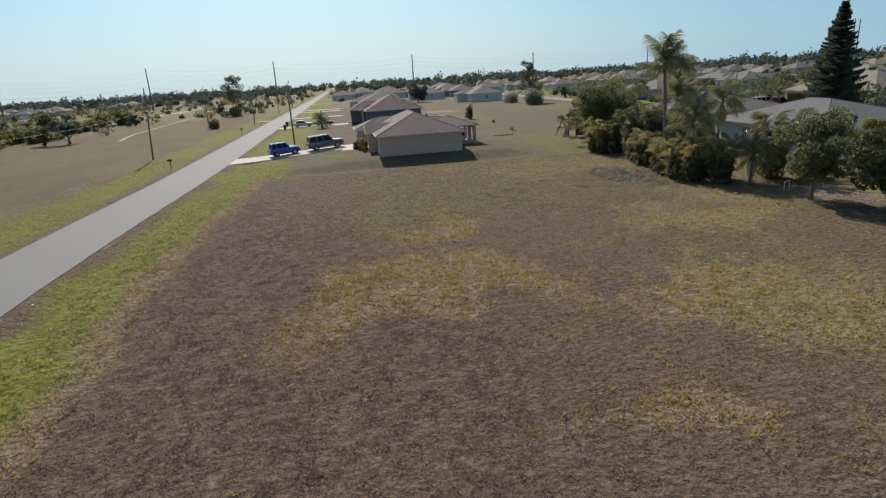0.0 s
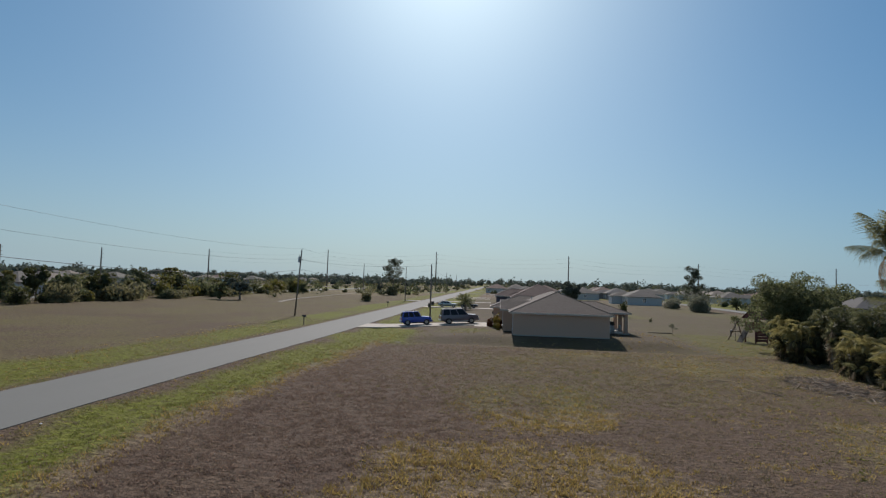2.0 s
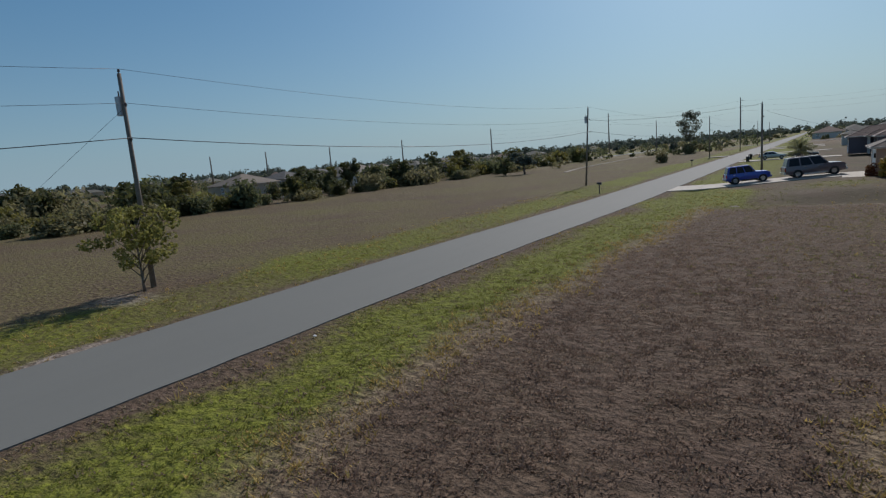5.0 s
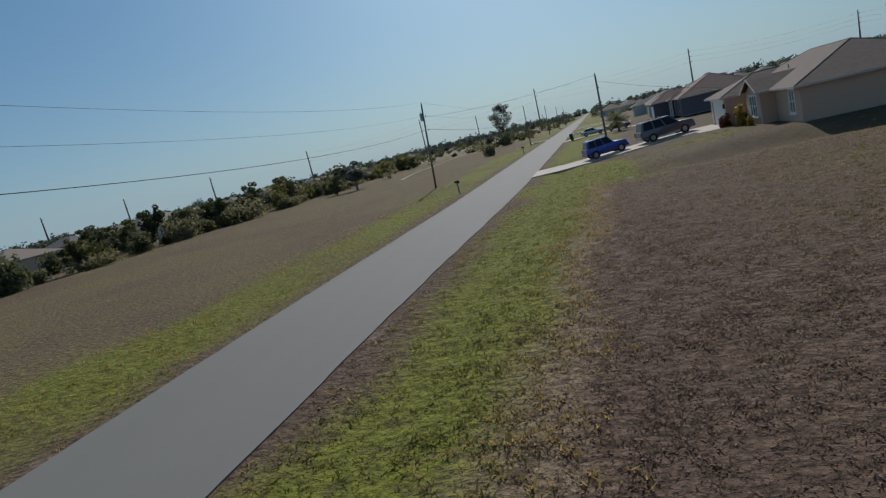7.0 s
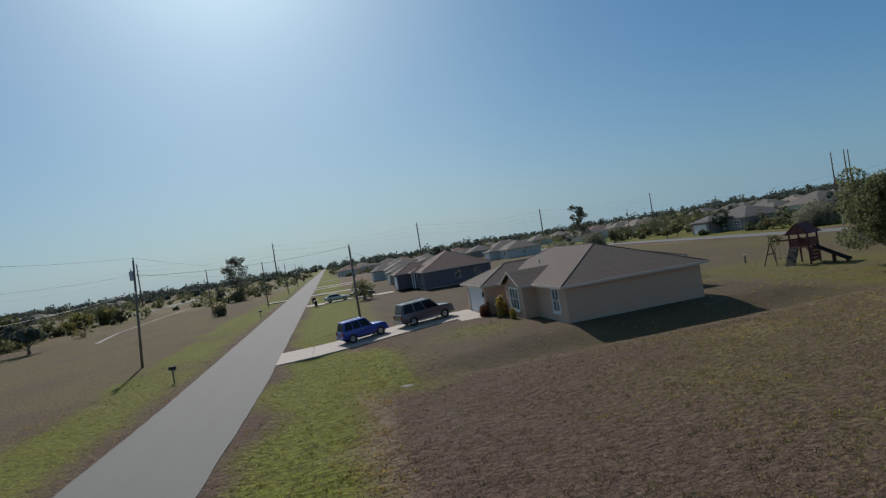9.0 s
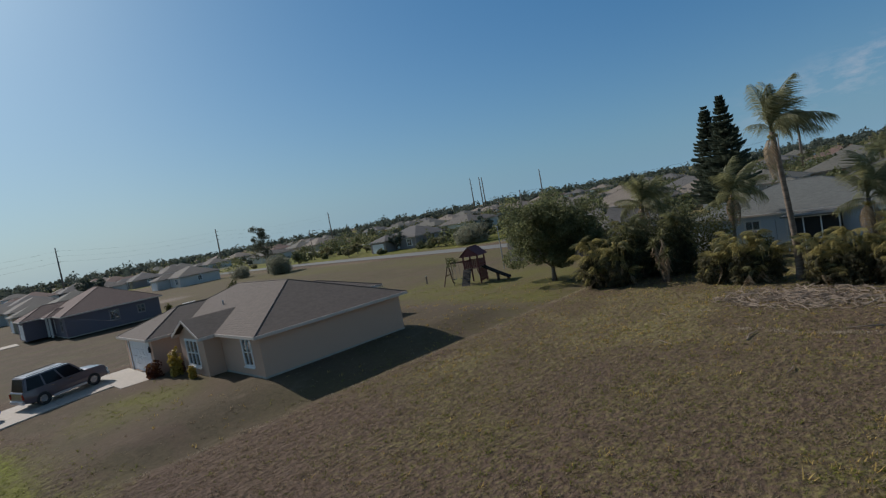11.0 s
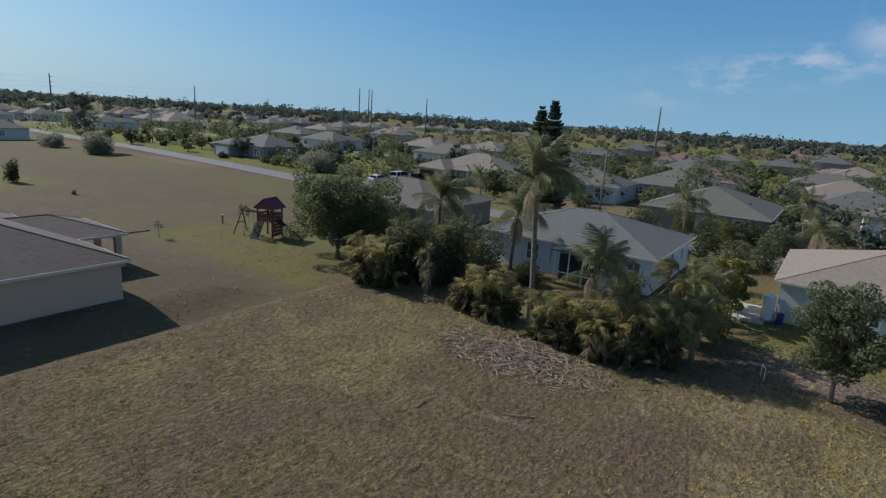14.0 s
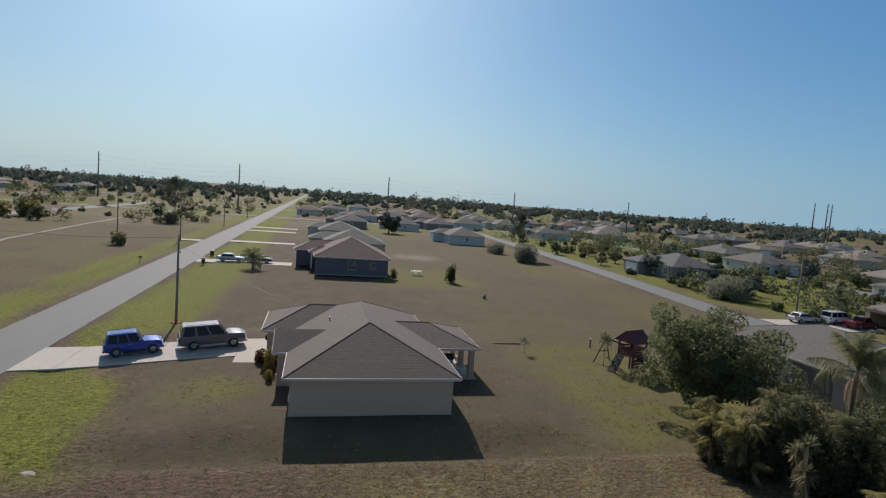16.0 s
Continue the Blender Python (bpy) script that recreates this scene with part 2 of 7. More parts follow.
def shingle_surface(name, color):
    k = Nodes(name)
    g = k.n.new("ShaderNodeNewGeometry")
    v = k.coords()
    tab, grain, wide = k.noise(k.stretch(v, 3.2, 3.2, 9), 1.0, 2), k.noise(v, 90, 3), k.noise(v, 0.5, 4)
    c = k.mix(k.ramp(tab, 0.3, 0.7), tuple(x * 0.85 for x in color), tuple(x * 1.15 for x in color))
    c = k.mix(k.math("MULTIPLY", g.outputs["Random Per Island"], 0.35), c, tuple(x * 0.8 for x in color))
    c = k.mix(k.math("MULTIPLY", k.ramp(wide, 0.5, 0.75), 0.35), c, tuple(x * 0.65 for x in color))
    return k.surface(c, 0.9, 0, k.bump(grain, 0.3, 0.005))


def bark_surface(name, color):
    k = Nodes(name)
    v = k.coords()
    rings, grain = k.noise(k.stretch(v, 1.5, 1.5, 14), 1.0, 4), k.noise(v, 25, 4)
    c = k.mix(k.ramp(rings, 0.35, 0.65), tuple(x * 0.6 for x in color), tuple(x * 1.25 for x in color))
    return k.surface(c, 0.9, 0, k.bump(k.math("ADD", rings, grain), 0.5, 0.02))


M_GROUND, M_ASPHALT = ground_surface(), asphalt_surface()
M_ROCK = plain("grey stone", (0.30, 0.27, 0.23), 0.9, grain=9, vary=0.25)
M_CONCRETE = plain("pale concrete", (0.43, 0.39, 0.33), 0.85, grain=6, vary=0.14)
M_STUCCO = plain("beige stucco", (0.57, 0.385, 0.28), 0.9, grain=30, vary=0.06, relief=0.35)
M_STUCCO_BLUE = plain("slate blue stucco", (0.15, 0.13, 0.15), 0.9, grain=30, vary=0.07, relief=0.35)
M_STUCCO_PALE = plain("pale blue stucco", (0.66, 0.69, 0.72), 0.9, grain=30, vary=0.06, relief=0.35)
M_STUCCO_WHITE = plain("white stucco", (0.58, 0.56, 0.52), 0.9, grain=30, vary=0.05, relief=0.35)
M_STUCCO_TAN = plain("tan stucco", (0.52, 0.42, 0.30), 0.9, grain=30, vary=0.06, relief=0.35)
M_STUCCO_GREY = plain("grey stucco", (0.27, 0.235, 0.225), 0.9, grain=30, vary=0.06, relief=0.35)
M_TRIM = plain("white painted trim", (0.78, 0.77, 0.74), 0.55, grain=14, vary=0.05, relief=0.05)
M_FASCIA = plain("cream painted fascia", (0.60, 0.52, 0.45), 0.6, grain=14, vary=0.06, relief=0.05)
M_GARAGE = plain("white garage door paint", (0.74, 0.76, 0.78), 0.45, grain=10, vary=0.04, relief=0.03)
M_ROOF_BROWN = shingle_surface("weathered brown grey shingle", (0.118, 0.096, 0.079))
M_ROOF_DARK = shingle_surface("dark brown shingle", (0.13, 0.085, 0.072))
M_ROOF_OLIVE = shingle_surface("olive grey shingle", (0.128, 0.126, 0.104))
M_ROOF_ASH = shingle_surface("ash grey shingle", (0.128, 0.119, 0.102))
M_ROOF_SLATE = shingle_surface("dark slate shingle", (0.110, 0.108, 0.102))
M_ROOF_GREY = shingle_surface("pale grey shingle", (0.122, 0.130, 0.120))
M_ROOF_TAN = shingle_surface("tan shingle", (0.205, 0.175, 0.14))
M_ROOF_SAND = shingle_surface("pale sand shingle", (0.25, 0.21, 0.165))
M_ROOF_RED = shingle_surface("red brown tile", (0.175, 0.115, 0.09))
M_POLE = plain("weathered pole wood", (0.20, 0.17, 0.14), 0.9, grain=12, vary=0.3)
M_WIRE = plain("dark cable", (0.03, 0.03, 0.032), 0.5, relief=0)
M_METAL = plain("galvanised metal", (0.42, 0.43, 0.45), 0.45, 0.8, grain=8, vary=0.15, relief=0.05)
M_PORCELAIN = plain("brown insulator glaze", (0.10, 0.06, 0.04), 0.25, relief=0)
M_BLACK = plain("black plastic", (0.022, 0.022, 0.024), 0.5, vary=0.2, relief=0.05)
M_RUBBER = plain("tyre rubber", (0.03, 0.03, 0.03), 0.85, vary=0.25, relief=0.1)
M_RIM = plain("alloy rim", (0.55, 0.55, 0.56), 0.3, 0.9, relief=0)
M_REDWOOD = plain("red stained timber", (0.15, 0.042, 0.045), 0.7, grain=8, vary=0.25)
M_CEDAR = plain("brown cedar timber", (0.16, 0.095, 0.06), 0.75, grain=8, vary=0.25)
M_MULCH = plain("red mulch", (0.24, 0.08, 0.05), 0.95, grain=18, vary=0.4, relief=0.5)
M_BARK = bark_surface("grey brown bark", (0.20, 0.165, 0.13))
M_PALM_BARK = bark_surface("ringed palm bark", (0.19, 0.145, 0.108))
M_LEAF = leafy("tree leaves", (0.10, 0.12, 0.06), (0.26, 0.277, 0.148), 0.6, 0.6, 0.15)
# leaf colour darkened to carry the shade in the heart of the hedge
M_LEAF_DEEP = leafy("leaves with deep shade in the colour", (0.052, 0.06, 0.038), (0.13, 0.143, 0.08), 0.45)
M_CUT = leafy("cut dry branches", (0.23, 0.178, 0.137), (0.56, 0.465, 0.365), 0.3, 0.85, 0.0)
M_LEAF_DARK = leafy("dark leaves", (0.05, 0.06, 0.032), (0.125, 0.138, 0.064), 0.42)
M_LEAF_BRIGHT = leafy("yellow green leaves", (0.18, 0.18, 0.05), (0.40, 0.38, 0.13), 0.55)
M_LEAF_SCRUB = leafy("scrub leaves", (0.15, 0.14, 0.075), (0.32, 0.295, 0.155), 0.5, 0.55, 0.1)
M_LEAF_GREY = leafy("grey green leaves", (0.20, 0.20, 0.14), (0.36, 0.36, 0.26), 0.45, 0.7, 0.0)
M_LEAF_OLIVE = leafy("olive leaves", (0.12, 0.115, 0.035), (0.27, 0.24, 0.08), 0.45)
M_LEAF_GARDEN = leafy("garden tree leaves", (0.085, 0.10, 0.05), (0.20, 0.215, 0.105), 0.42, 0.65, 0.1)
# paler and greyer than near leaves: a little distance haze put into the colour
M_LEAF_FAR = leafy("far leaves with haze in the colour", (0.085, 0.105, 0.085), (0.15, 0.175, 0.135), 0.35, 0.8, 0.0)
M_FROND = leafy("palm fronds", (0.095, 0.105, 0.05), (0.36, 0.355, 0.20), 0.52, 0.4, 0.2)
M_FROND_YELLOW = leafy("areca fronds", (0.175, 0.158, 0.066), (0.55, 0.48, 0.215), 0.65, 0.5, 0.2)
# darker copy of the frond colour, holding the shade inside the clumps
M_FROND_SHADE = leafy("inner fronds with shade in the colour", (0.065, 0.063, 0.037), (0.16, 0.145, 0.08), 0.5, 0.6, 0.1)
M_FROND_BROWN = leafy("withered brown fronds", (0.24, 0.175, 0.11), (0.54, 0.42, 0.28), 0.45, 0.8, 0.0)
M_NEEDLE = leafy("airy pine needles", (0.085, 0.095, 0.065), (0.17, 0.18, 0.12), 0.35, 0.6, 0.0)
M_NEEDLE_DARK = leafy("pine needles", (0.06, 0.078, 0.055), (0.14, 0.165, 0.115), 0.4, 0.7, 0.0)
M_FLOWER = leafy("red leaved shrub", (0.10, 0.025, 0.02), (0.22, 0.06, 0.04), 0.3)
M_CROTON = leafy("croton leaves", (0.30, 0.20, 0.03), (0.55, 0.40, 0.10), 0.35)
M_GRASS_DRY = leafy("dry grass blades", (0.215, 0.152, 0.115), (0.41, 0.305, 0.235), 0.62, 0.9, 0.0)
M_GRASS_PALE = leafy("bleached grass blades", (0.42, 0.35, 0.25), (0.66, 0.57, 0.43), 0.4, 0.9, 0.0)
M_GRASS_STRAW = leafy("straw grass blades", (0.26, 0.205, 0.135), (0.44, 0.36, 0.245), 0.62, 0.9, 0.0)
M_GRASS_GREEN = leafy("green grass blades", (0.145, 0.157, 0.034), (0.33, 0.338, 0.082), 0.62, 0.9, 0.0)
M_GRASS_YELLOW = leafy("yellow grass blades", (0.38, 0.268, 0.088), (0.66, 0.50, 0.18), 0.45, 0.9, 0.0)


def glass_surface():
    k = Nodes("window glass")
    return k.surface((0.55, 0.6, 0.62), 0.03, 0, None, Transmission_Weight=0.85, IOR=1.45)


M_GLASS = glass_surface()
M_CAR_GLASS = plain("tinted car glass", (0.008, 0.008, 0.012), 0.12, vary=0.1, relief=0, Specular_IOR_Level=0.22)


def car_paint(name, color, rough=0.3, metal=0.35):
    return plain(name, color, rough, metal, grain=3, vary=0.06, relief=0, Coat_Weight=0.7, Coat_Roughness=0.06)


M_PAINT_BLUE = car_paint("blue car paint", (0.016, 0.05, 0.33))
M_PAINT_GREY = car_paint("grey brown car paint", (0.125, 0.098, 0.11))
M_PAINT_SILVER = car_paint("silver car paint", (0.45, 0.46, 0.48))
M_PAINT_WHITE = car_paint("white car paint", (0.75, 0.75, 0.74), 0.3, 0.0)
M_PAINT_RED = car_paint("dark red car paint", (0.20, 0.02, 0.025))
M_PAINT_DARK = car_paint("dark car paint", (0.03, 0.033, 0.04))
M_CHROME = plain("chrome", (0.7, 0.7, 0.72), 0.15, 1.0, vary=0.05, relief=0)
M_LAMP_RED = plain("red lamp lens", (0.35, 0.015, 0.01), 0.15, relief=0)
M_LAMP_CLEAR = plain("clear lamp lens", (0.75, 0.75, 0.72), 0.1, relief=0)

# ---- small builders ----


def link_mesh(name, verts, faces, material, parent=None, smooth=False):
    me = bpy.data.meshes.new(name)
    me.from_pydata(verts, [], faces)
    me.materials.append(material)
    if smooth:
        me.polygons.foreach_set("use_smooth", [True] * len(me.polygons))
    me.update()
    ob = new(name, me)
    ob.parent = parent
    return ob


def part(name, bm, material, parent=None, label="", smooth=False):
    """One bmesh as one mesh object under a thing or a part."""
    me = bpy.data.meshes.new(name)
    bmesh.ops.recalc_face_normals(bm, faces=bm.faces)
    bm.to_mesh(me)
    bm.free()
    me.materials.append(material)
    if smooth:
        me.polygons.foreach_set("use_smooth", [True] * len(me.polygons))
    ob = new(name, me)
    ob.parent = parent
    return tagged(ob, label)


def thing(name, label, category, m=None, group="", kind=""):
    ob = new(name)
    ob.empty_display_size = 0.2
    if m is not None:
        ob.matrix_world = m
    return tagged(ob, label, category, group, kind)


def box(bm, x0, y0, z0, x1, y1, z1, bevel=0.0, m=None):
    r = bmesh.ops.create_cube(bm, size=1)
    t = Matrix.Translation(((x0 + x1) / 2, (y0 + y1) / 2, (z0 + z1) / 2)) @ Matrix.Diagonal((abs(x1 - x0), abs(y1 - y0), abs(z1 - z0), 1))
    bmesh.ops.transform(bm, matrix=(m @ t if m else t), verts=r["verts"])
    if bevel:
        edges = list({e for v in r["verts"] for e in v.link_edges})
        bmesh.ops.bevel(bm, geom=edges, offset=bevel, segments=2, affect="EDGES")
    return bm


def boxed(name, dims, material, parent=None, bevel=0.0, label="", m=None):
    return part(name, box(bmesh.new(), *dims, bevel, m), material, parent, label)


def rod(bm, a, b, r0, r1=None, seg=8):
    """A tapered rod from a to b."""
    a, b = Vector(a), Vector(b)
    r1 = r0 if r1 is None else r1
    q = (b - a).to_track_quat("Z", "Y").to_matrix().to_4x4()
    r = bmesh.ops.create_cone(bm, cap_ends=True, segments=seg, radius1=r0, radius2=r1, depth=(b - a).length)
    bmesh.ops.transform(bm, matrix=Matrix.Translation((a + b) / 2) @ q, verts=r["verts"])
    return bm


def tube(points, radii, seg=8):
    """Vertices and faces of a bent tapered tube."""
    vs, fs = [], []
    pts = [Vector(p) for p in points]
    for i, p in enumerate(pts):
        d = (pts[min(i + 1, len(pts) - 1)] - pts[max(i - 1, 0)]).normalized()
        q = d.to_track_quat("Z", "Y")
        for s in range(seg):
            a = 2 * math.pi * s / seg
            vs.append(p + q @ Vector((math.cos(a) * radii[i], math.sin(a) * radii[i], 0)))
    for i in range(len(pts) - 1):
        for s in range(seg):
            t = (s + 1) % seg
            fs.append((i * seg + s, i * seg + t, (i + 1) * seg + t, (i + 1) * seg + s))
    fs.append(tuple(reversed(range(seg))))
    fs.append(tuple(range((len(pts) - 1) * seg, len(pts) * seg)))
    return vs, fs


def lattice(seed, n=64):
    return np.random.RandomState(seed).rand(n, n)


def value_noise(x, y, scale, seed):
    """Smooth noise in 0..1 over the plan, scale in metres."""
    g = lattice(seed)
    u, v = np.asarray(x) / scale, np.asarray(y) / scale
    i, j = np.floor(u).astype(int), np.floor(v).astype(int)
    fu, fv = u - i, v - j
    fu, fv = fu * fu * (3 - 2 * fu), fv * fv * (3 - 2 * fv)
    n = g.shape[0]
    a, b, c, d = g[i % n, j % n], g[(i + 1) % n, j % n], g[i % n, (j + 1) % n], g[(i + 1) % n, (j + 1) % n]
    return (a * (1 - fu) + b * fu) * (1 - fv) + (c * (1 - fu) + d * fu) * fv


def band(v, lo, hi, soft):
    """1 between lo and hi, fading over soft."""
    return np.clip((v - lo) / soft + 0.5, 0, 1) * np.clip((hi - v) / soft + 0.5, 0, 1)

# ---- ground, roads, drives ----
ROAD_L, ROAD_R = -25.1, -19.3


def ease(v, a, b):
    """0 at a, 1 at b, smooth between."""
    q = np.clip((np.asarray(v, float) - a) / (b - a), 0, 1)
    return q * q * (3 - 2 * q)


PAD = 0.72


def road_shift(y):
    """The road swings a little away from the lot."""
    return -0.9 * ease(-np.asarray(y, float), -8, 34)


def drive_near(x):
    """The drive's edge towards the lot, with the flare before the garage."""
    x = np.asarray(x, float)
    return np.where(x < -4.6, 10.3 + 2.0 * (x + 19.3) / 14.7, 10.6)


def drive_far(x):
    return 16.2 + 1.5 * (np.asarray(x, float) + 19.3) / 17.0


def drive_top(x):
    """The drive climbs from the road to the house pad."""
    return 0.05 + (PAD - 0.07) * ease(x, -18.5, -3.5)


def zones(x, y):
    """Green, yellow and bare amounts of the grass over the plan."""
    x, y = np.asarray(x, float), np.asarray(y, float)
    n1, n2, n3 = value_noise(x, y, 2.6, 1), value_noise(x, y, 7.0, 2), value_noise(x, y, 26.0, 3)
    n0 = 0.45 * n2 + 0.33 * n1 + 0.22 * value_noise(x, y, 0.8, 4)
    wob = (n1 - 0.5) * 1.4 + (n2 - 0.5) * 1.8
    v = x - road_shift(y)
    green = 0.98 * band(v + wob * 1.1, -18.3, -13.7, 2.4) * np.clip((n2 + 0.65), 0, 1)
    green = np.maximum(green, 0.8 * band(x + wob, -19.0, -9.5, 2.0) * band(y, 21, 400, 3))
    green = np.maximum(green, 0.9 * band(v + wob, -32.5, -25.7, 3.0) * (0.5 + 0.6 * n2))
    green = np.maximum(green, 1.0 * band(x + wob, -18.5, -10.2, 1.8) * band(y + 2 * wob, -4.8, 10.4, 2.0))
    green = np.maximum(green, 1.0 * np.exp(-(((x + 5.2) / 3.0) ** 2 + ((y - 5.0) / 2.6) ** 2)))
    green = np.maximum(green, 0.75 * band(x + 2 * wob, 19.5, 36, 4) * band(y + 2 * wob, -5, 20, 6))
    green = np.maximum(green, 0.85 * band(x + wob, 12, 29, 4) * band(y + wob, 53, 75, 5))
    green = np.maximum(green, (0.4 + 0.45 * ease(y, 0, 40)) * band(x + wob, 67, 140, 4) * band(y + wob * 3, -120, 320, 10) * (0.45 + 0.8 * n2))
    green = np.maximum(green, 0.5 * band(x + wob, 29.5, 72, 4) * band(y + wob * 2, -60, 12, 8) * (0.5 + n2))
    green = np.maximum(green, (0.18 + 0.32 * n0) * band(x + 3 * wob, -4, 60, 12) * band(y + 2 * wob, -32, -4, 5))
    green = np.maximum(green, (0.05 + 0.35 * n0) * band(x + 3 * wob, 20, 62, 9) * band(y + 3 * wob, 8, 130, 8))
    green = np.maximum(green, (0.1 + 0.4 * n0) * band(x + 2 * wob, 9, 30, 7) * band(y + 3 * wob, -68, -28, 8))
    green = np.maximum(green, (0.25 + 0.4 * n2) * band(x + 2 * wob, 44, 59, 6) * band(y + 3 * wob, 14, 112, 9))
    far = np.clip((np.hypot(x, y) - 110) / 60, 0, 1)
    green = np.maximum(green, far * np.clip((n3 - 0.35) * 2.2, 0, 0.9))
    green = np.maximum(green, (0.15 + 0.36 * n0) * band(x + 2 * wob, -110, -27, 8))
    green = np.maximum(green, (0.45 + 0.4 * n2) * band(x + 2 * wob, -19.4, -9.0, 4) * band(y + 2 * wob, -6.5, 10.5, 3))
    yellow = 1.0 * band(v + wob * 0.9, -14.6, -12.4, 1.4) + 0.25 * band(v + wob * 0.5, -19.0, -17.9, 0.8) + 0.85 * np.clip((n0 - 0.5) * 5, 0, 1) * band(x + 3 * wob, -1, 24, 6) * band(y + 3 * wob, -66, -30, 9)
    yellow += 0.36 * band(x + wob, -110, -25.5, 6) * np.clip(0.4 + n2, 0, 1)
    yellow += 0.4 * np.clip((n3 - 0.45) * 3, 0, 1) * band(x, 12, 70, 10) * band(y, 14, 200, 10)
    yellow += 0.4 * band(x, 10, 62, 8) * band(y, 6, 240, 8)
    yellow += 0.35 * band(x, 3, 30, 5) * band(y, -34, -5, 4) * np.clip((n0 - 0.4) * 4, 0, 1)
    yellow += band(x + 5 * wob, 1, 40, 11) * band(y + 5 * wob, -37, 30, 10) * np.clip(0.48 * n0 + 0.06 - 0.25 * band(x, -10, 9, 4), 0, 1)
    yellow += 0.95 * np.clip((n0 - 0.36) * 5, 0, 1) * band(x + 2 * wob, -5.5, 3.5, 2.2) * band(y + 2 * wob, -46.5, -37.5, 2.5)
    yellow += 0.5 * np.clip((n0 - 0.42) * 5, 0, 1) * band(x + 2 * wob, 4, 17, 3) * band(y + 2 * wob, -47, -30, 3)
    yellow += far * np.clip((0.55 - n3) * 2, 0, 0.7) + 0.6 * band(x, 66, 150, 6) * band(y, -130, 60, 20)
    bare = 0.3 * band(v + wob * 0.35, -19.35, -18.8, 0.4) + 0.35 * band(v + wob * 0.35, -25.8, -25.05, 0.5)
    bare += 0.3 * np.exp(-(((x - 19.7) / 3.0) ** 2 + ((y + 20.5) / 4.8) ** 2))
    bare += 0.55 * np.exp(-(((x - 29) / 5.0) ** 2 + ((y + 34) / 6) ** 2)) + 0.7 * np.exp(-(((x + 33) / 2.6) ** 2 + ((y + 38) / 2.0) ** 2))
    bare += 0.5 * np.clip((n1 - 0.86) * 8, 0, 1) + 0.9 * band(x + 2 * wob, 17, 28, 3) * band(y + 2 * wob, 87, 105, 4)
    bare += 0.95 * np.exp(-(((x + 26.2) / 0.8) ** 2 + ((y + 43) / 1.8) ** 2))
    return np.clip(green, 0, 1), np.clip(yellow, 0, 1), np.clip(bare, 0, 1)


def lawn_amount(x, y):
    """The mown turf round the house."""
    x, y = np.asarray(x, float), np.asarray(y, float)
    wob = value_noise(x, y, 3.0, 14) - 0.5
    edge = np.clip((y + 4.8 + 0.5 * wob) * 3.0 + 0.5, 0, 1)
    return edge * band(x + 3 * wob, -10.5, 58, 2.0) * (1 - np.clip((y - 150) / 40, 0, 1)) * (1 - 0.9 * band(x + 4 * wob, 18, 28, 3) * band(y + 4 * wob, 88, 104, 4))


def rise(x, y):
    """The lie of the land: level, with a shallow swale beside the road and the house on a raised pad."""
    x, y = np.asarray(x, float), np.asarray(y, float)
    z = 0.10 * (value_noise(x, y, 9.0, 5) - 0.5) + 0.05 * (value_noise(x, y, 1.7, 6) - 0.5)
    z = z - 0.16 * np.exp(-((x - road_shift(y) + 16.9) / 1.3) ** 2) - 0.16 * np.exp(-((x - road_shift(y) + 28.0) / 1.5) ** 2)
    pad = ease(x, -16.5, -2.5) * (1 - ease(x, 14.5, 20)) * ease(y, -5.0, -0.6) * (1 - ease(y, 18.5, 25))
    z = z * (1 - 0.7 * pad) + PAD * pad
    on_road = band(x - road_shift(y), ROAD_L - 0.3, ROAD_R + 0.3, 0.5)
    drive = band(x, ROAD_R - 0.3, -1.5, 0.6) * band(y, drive_near(x) - 0.1, drive_far(x) + 0.1, 0.5)
    near = np.clip(1.5 - np.hypot(x, y) / 200, 0, 1)
    z = np.where(drive > 0.5, drive_top(x) - 0.07, z * near * (1 - np.maximum(on_road, drive)) + drive * (drive_top(x) - 0.03))
    return np.where(on_road > 0.5, -0.005, z)


def graded(lo, hi, step, far):
    a = list(np.arange(lo, hi + 1e-6, step))
    s, v = step, hi
    out, back = [], []
    while v < far:
        s *= 1.17
        v += s
        out.append(v)
    s, v = step, lo
    while v > -far:
        s *= 1.17
        v -= s
        back.append(v)
    return np.array(back[::-1] + a + out)


def make_ground():
    xs, ys = graded(-44, 40, 0.6, 4200), graded(-70, 30, 0.6, 4200)
    gx, gy = np.meshgrid(xs, ys, indexing="ij")
    z = rise(gx, gy)
    vs = np.stack([gx, gy, z], -1).reshape(-1, 3)
    ny = len(ys)
    i, j = np.meshgrid(np.arange(len(xs) - 1), np.arange(ny - 1), indexing="ij")
    a = (i * ny + j).ravel()
    fs = np.stack([a, a + ny, a + ny + 1, a + 1], 1)
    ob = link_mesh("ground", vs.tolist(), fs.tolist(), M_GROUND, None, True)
    g, yl, b = zones(vs[:, 0], vs[:, 1])
    at = ob.data.color_attributes.new("zone", "FLOAT_COLOR", "POINT")
    at.data.foreach_set("color", np.stack([g, yl, b, lawn_amount(vs[:, 0], vs[:, 1])], 1).astype(np.float32).ravel())
    tagged(ob, "dry brown lawn grass with green verges and bare patches", "ground", kind="structure")


make_ground()


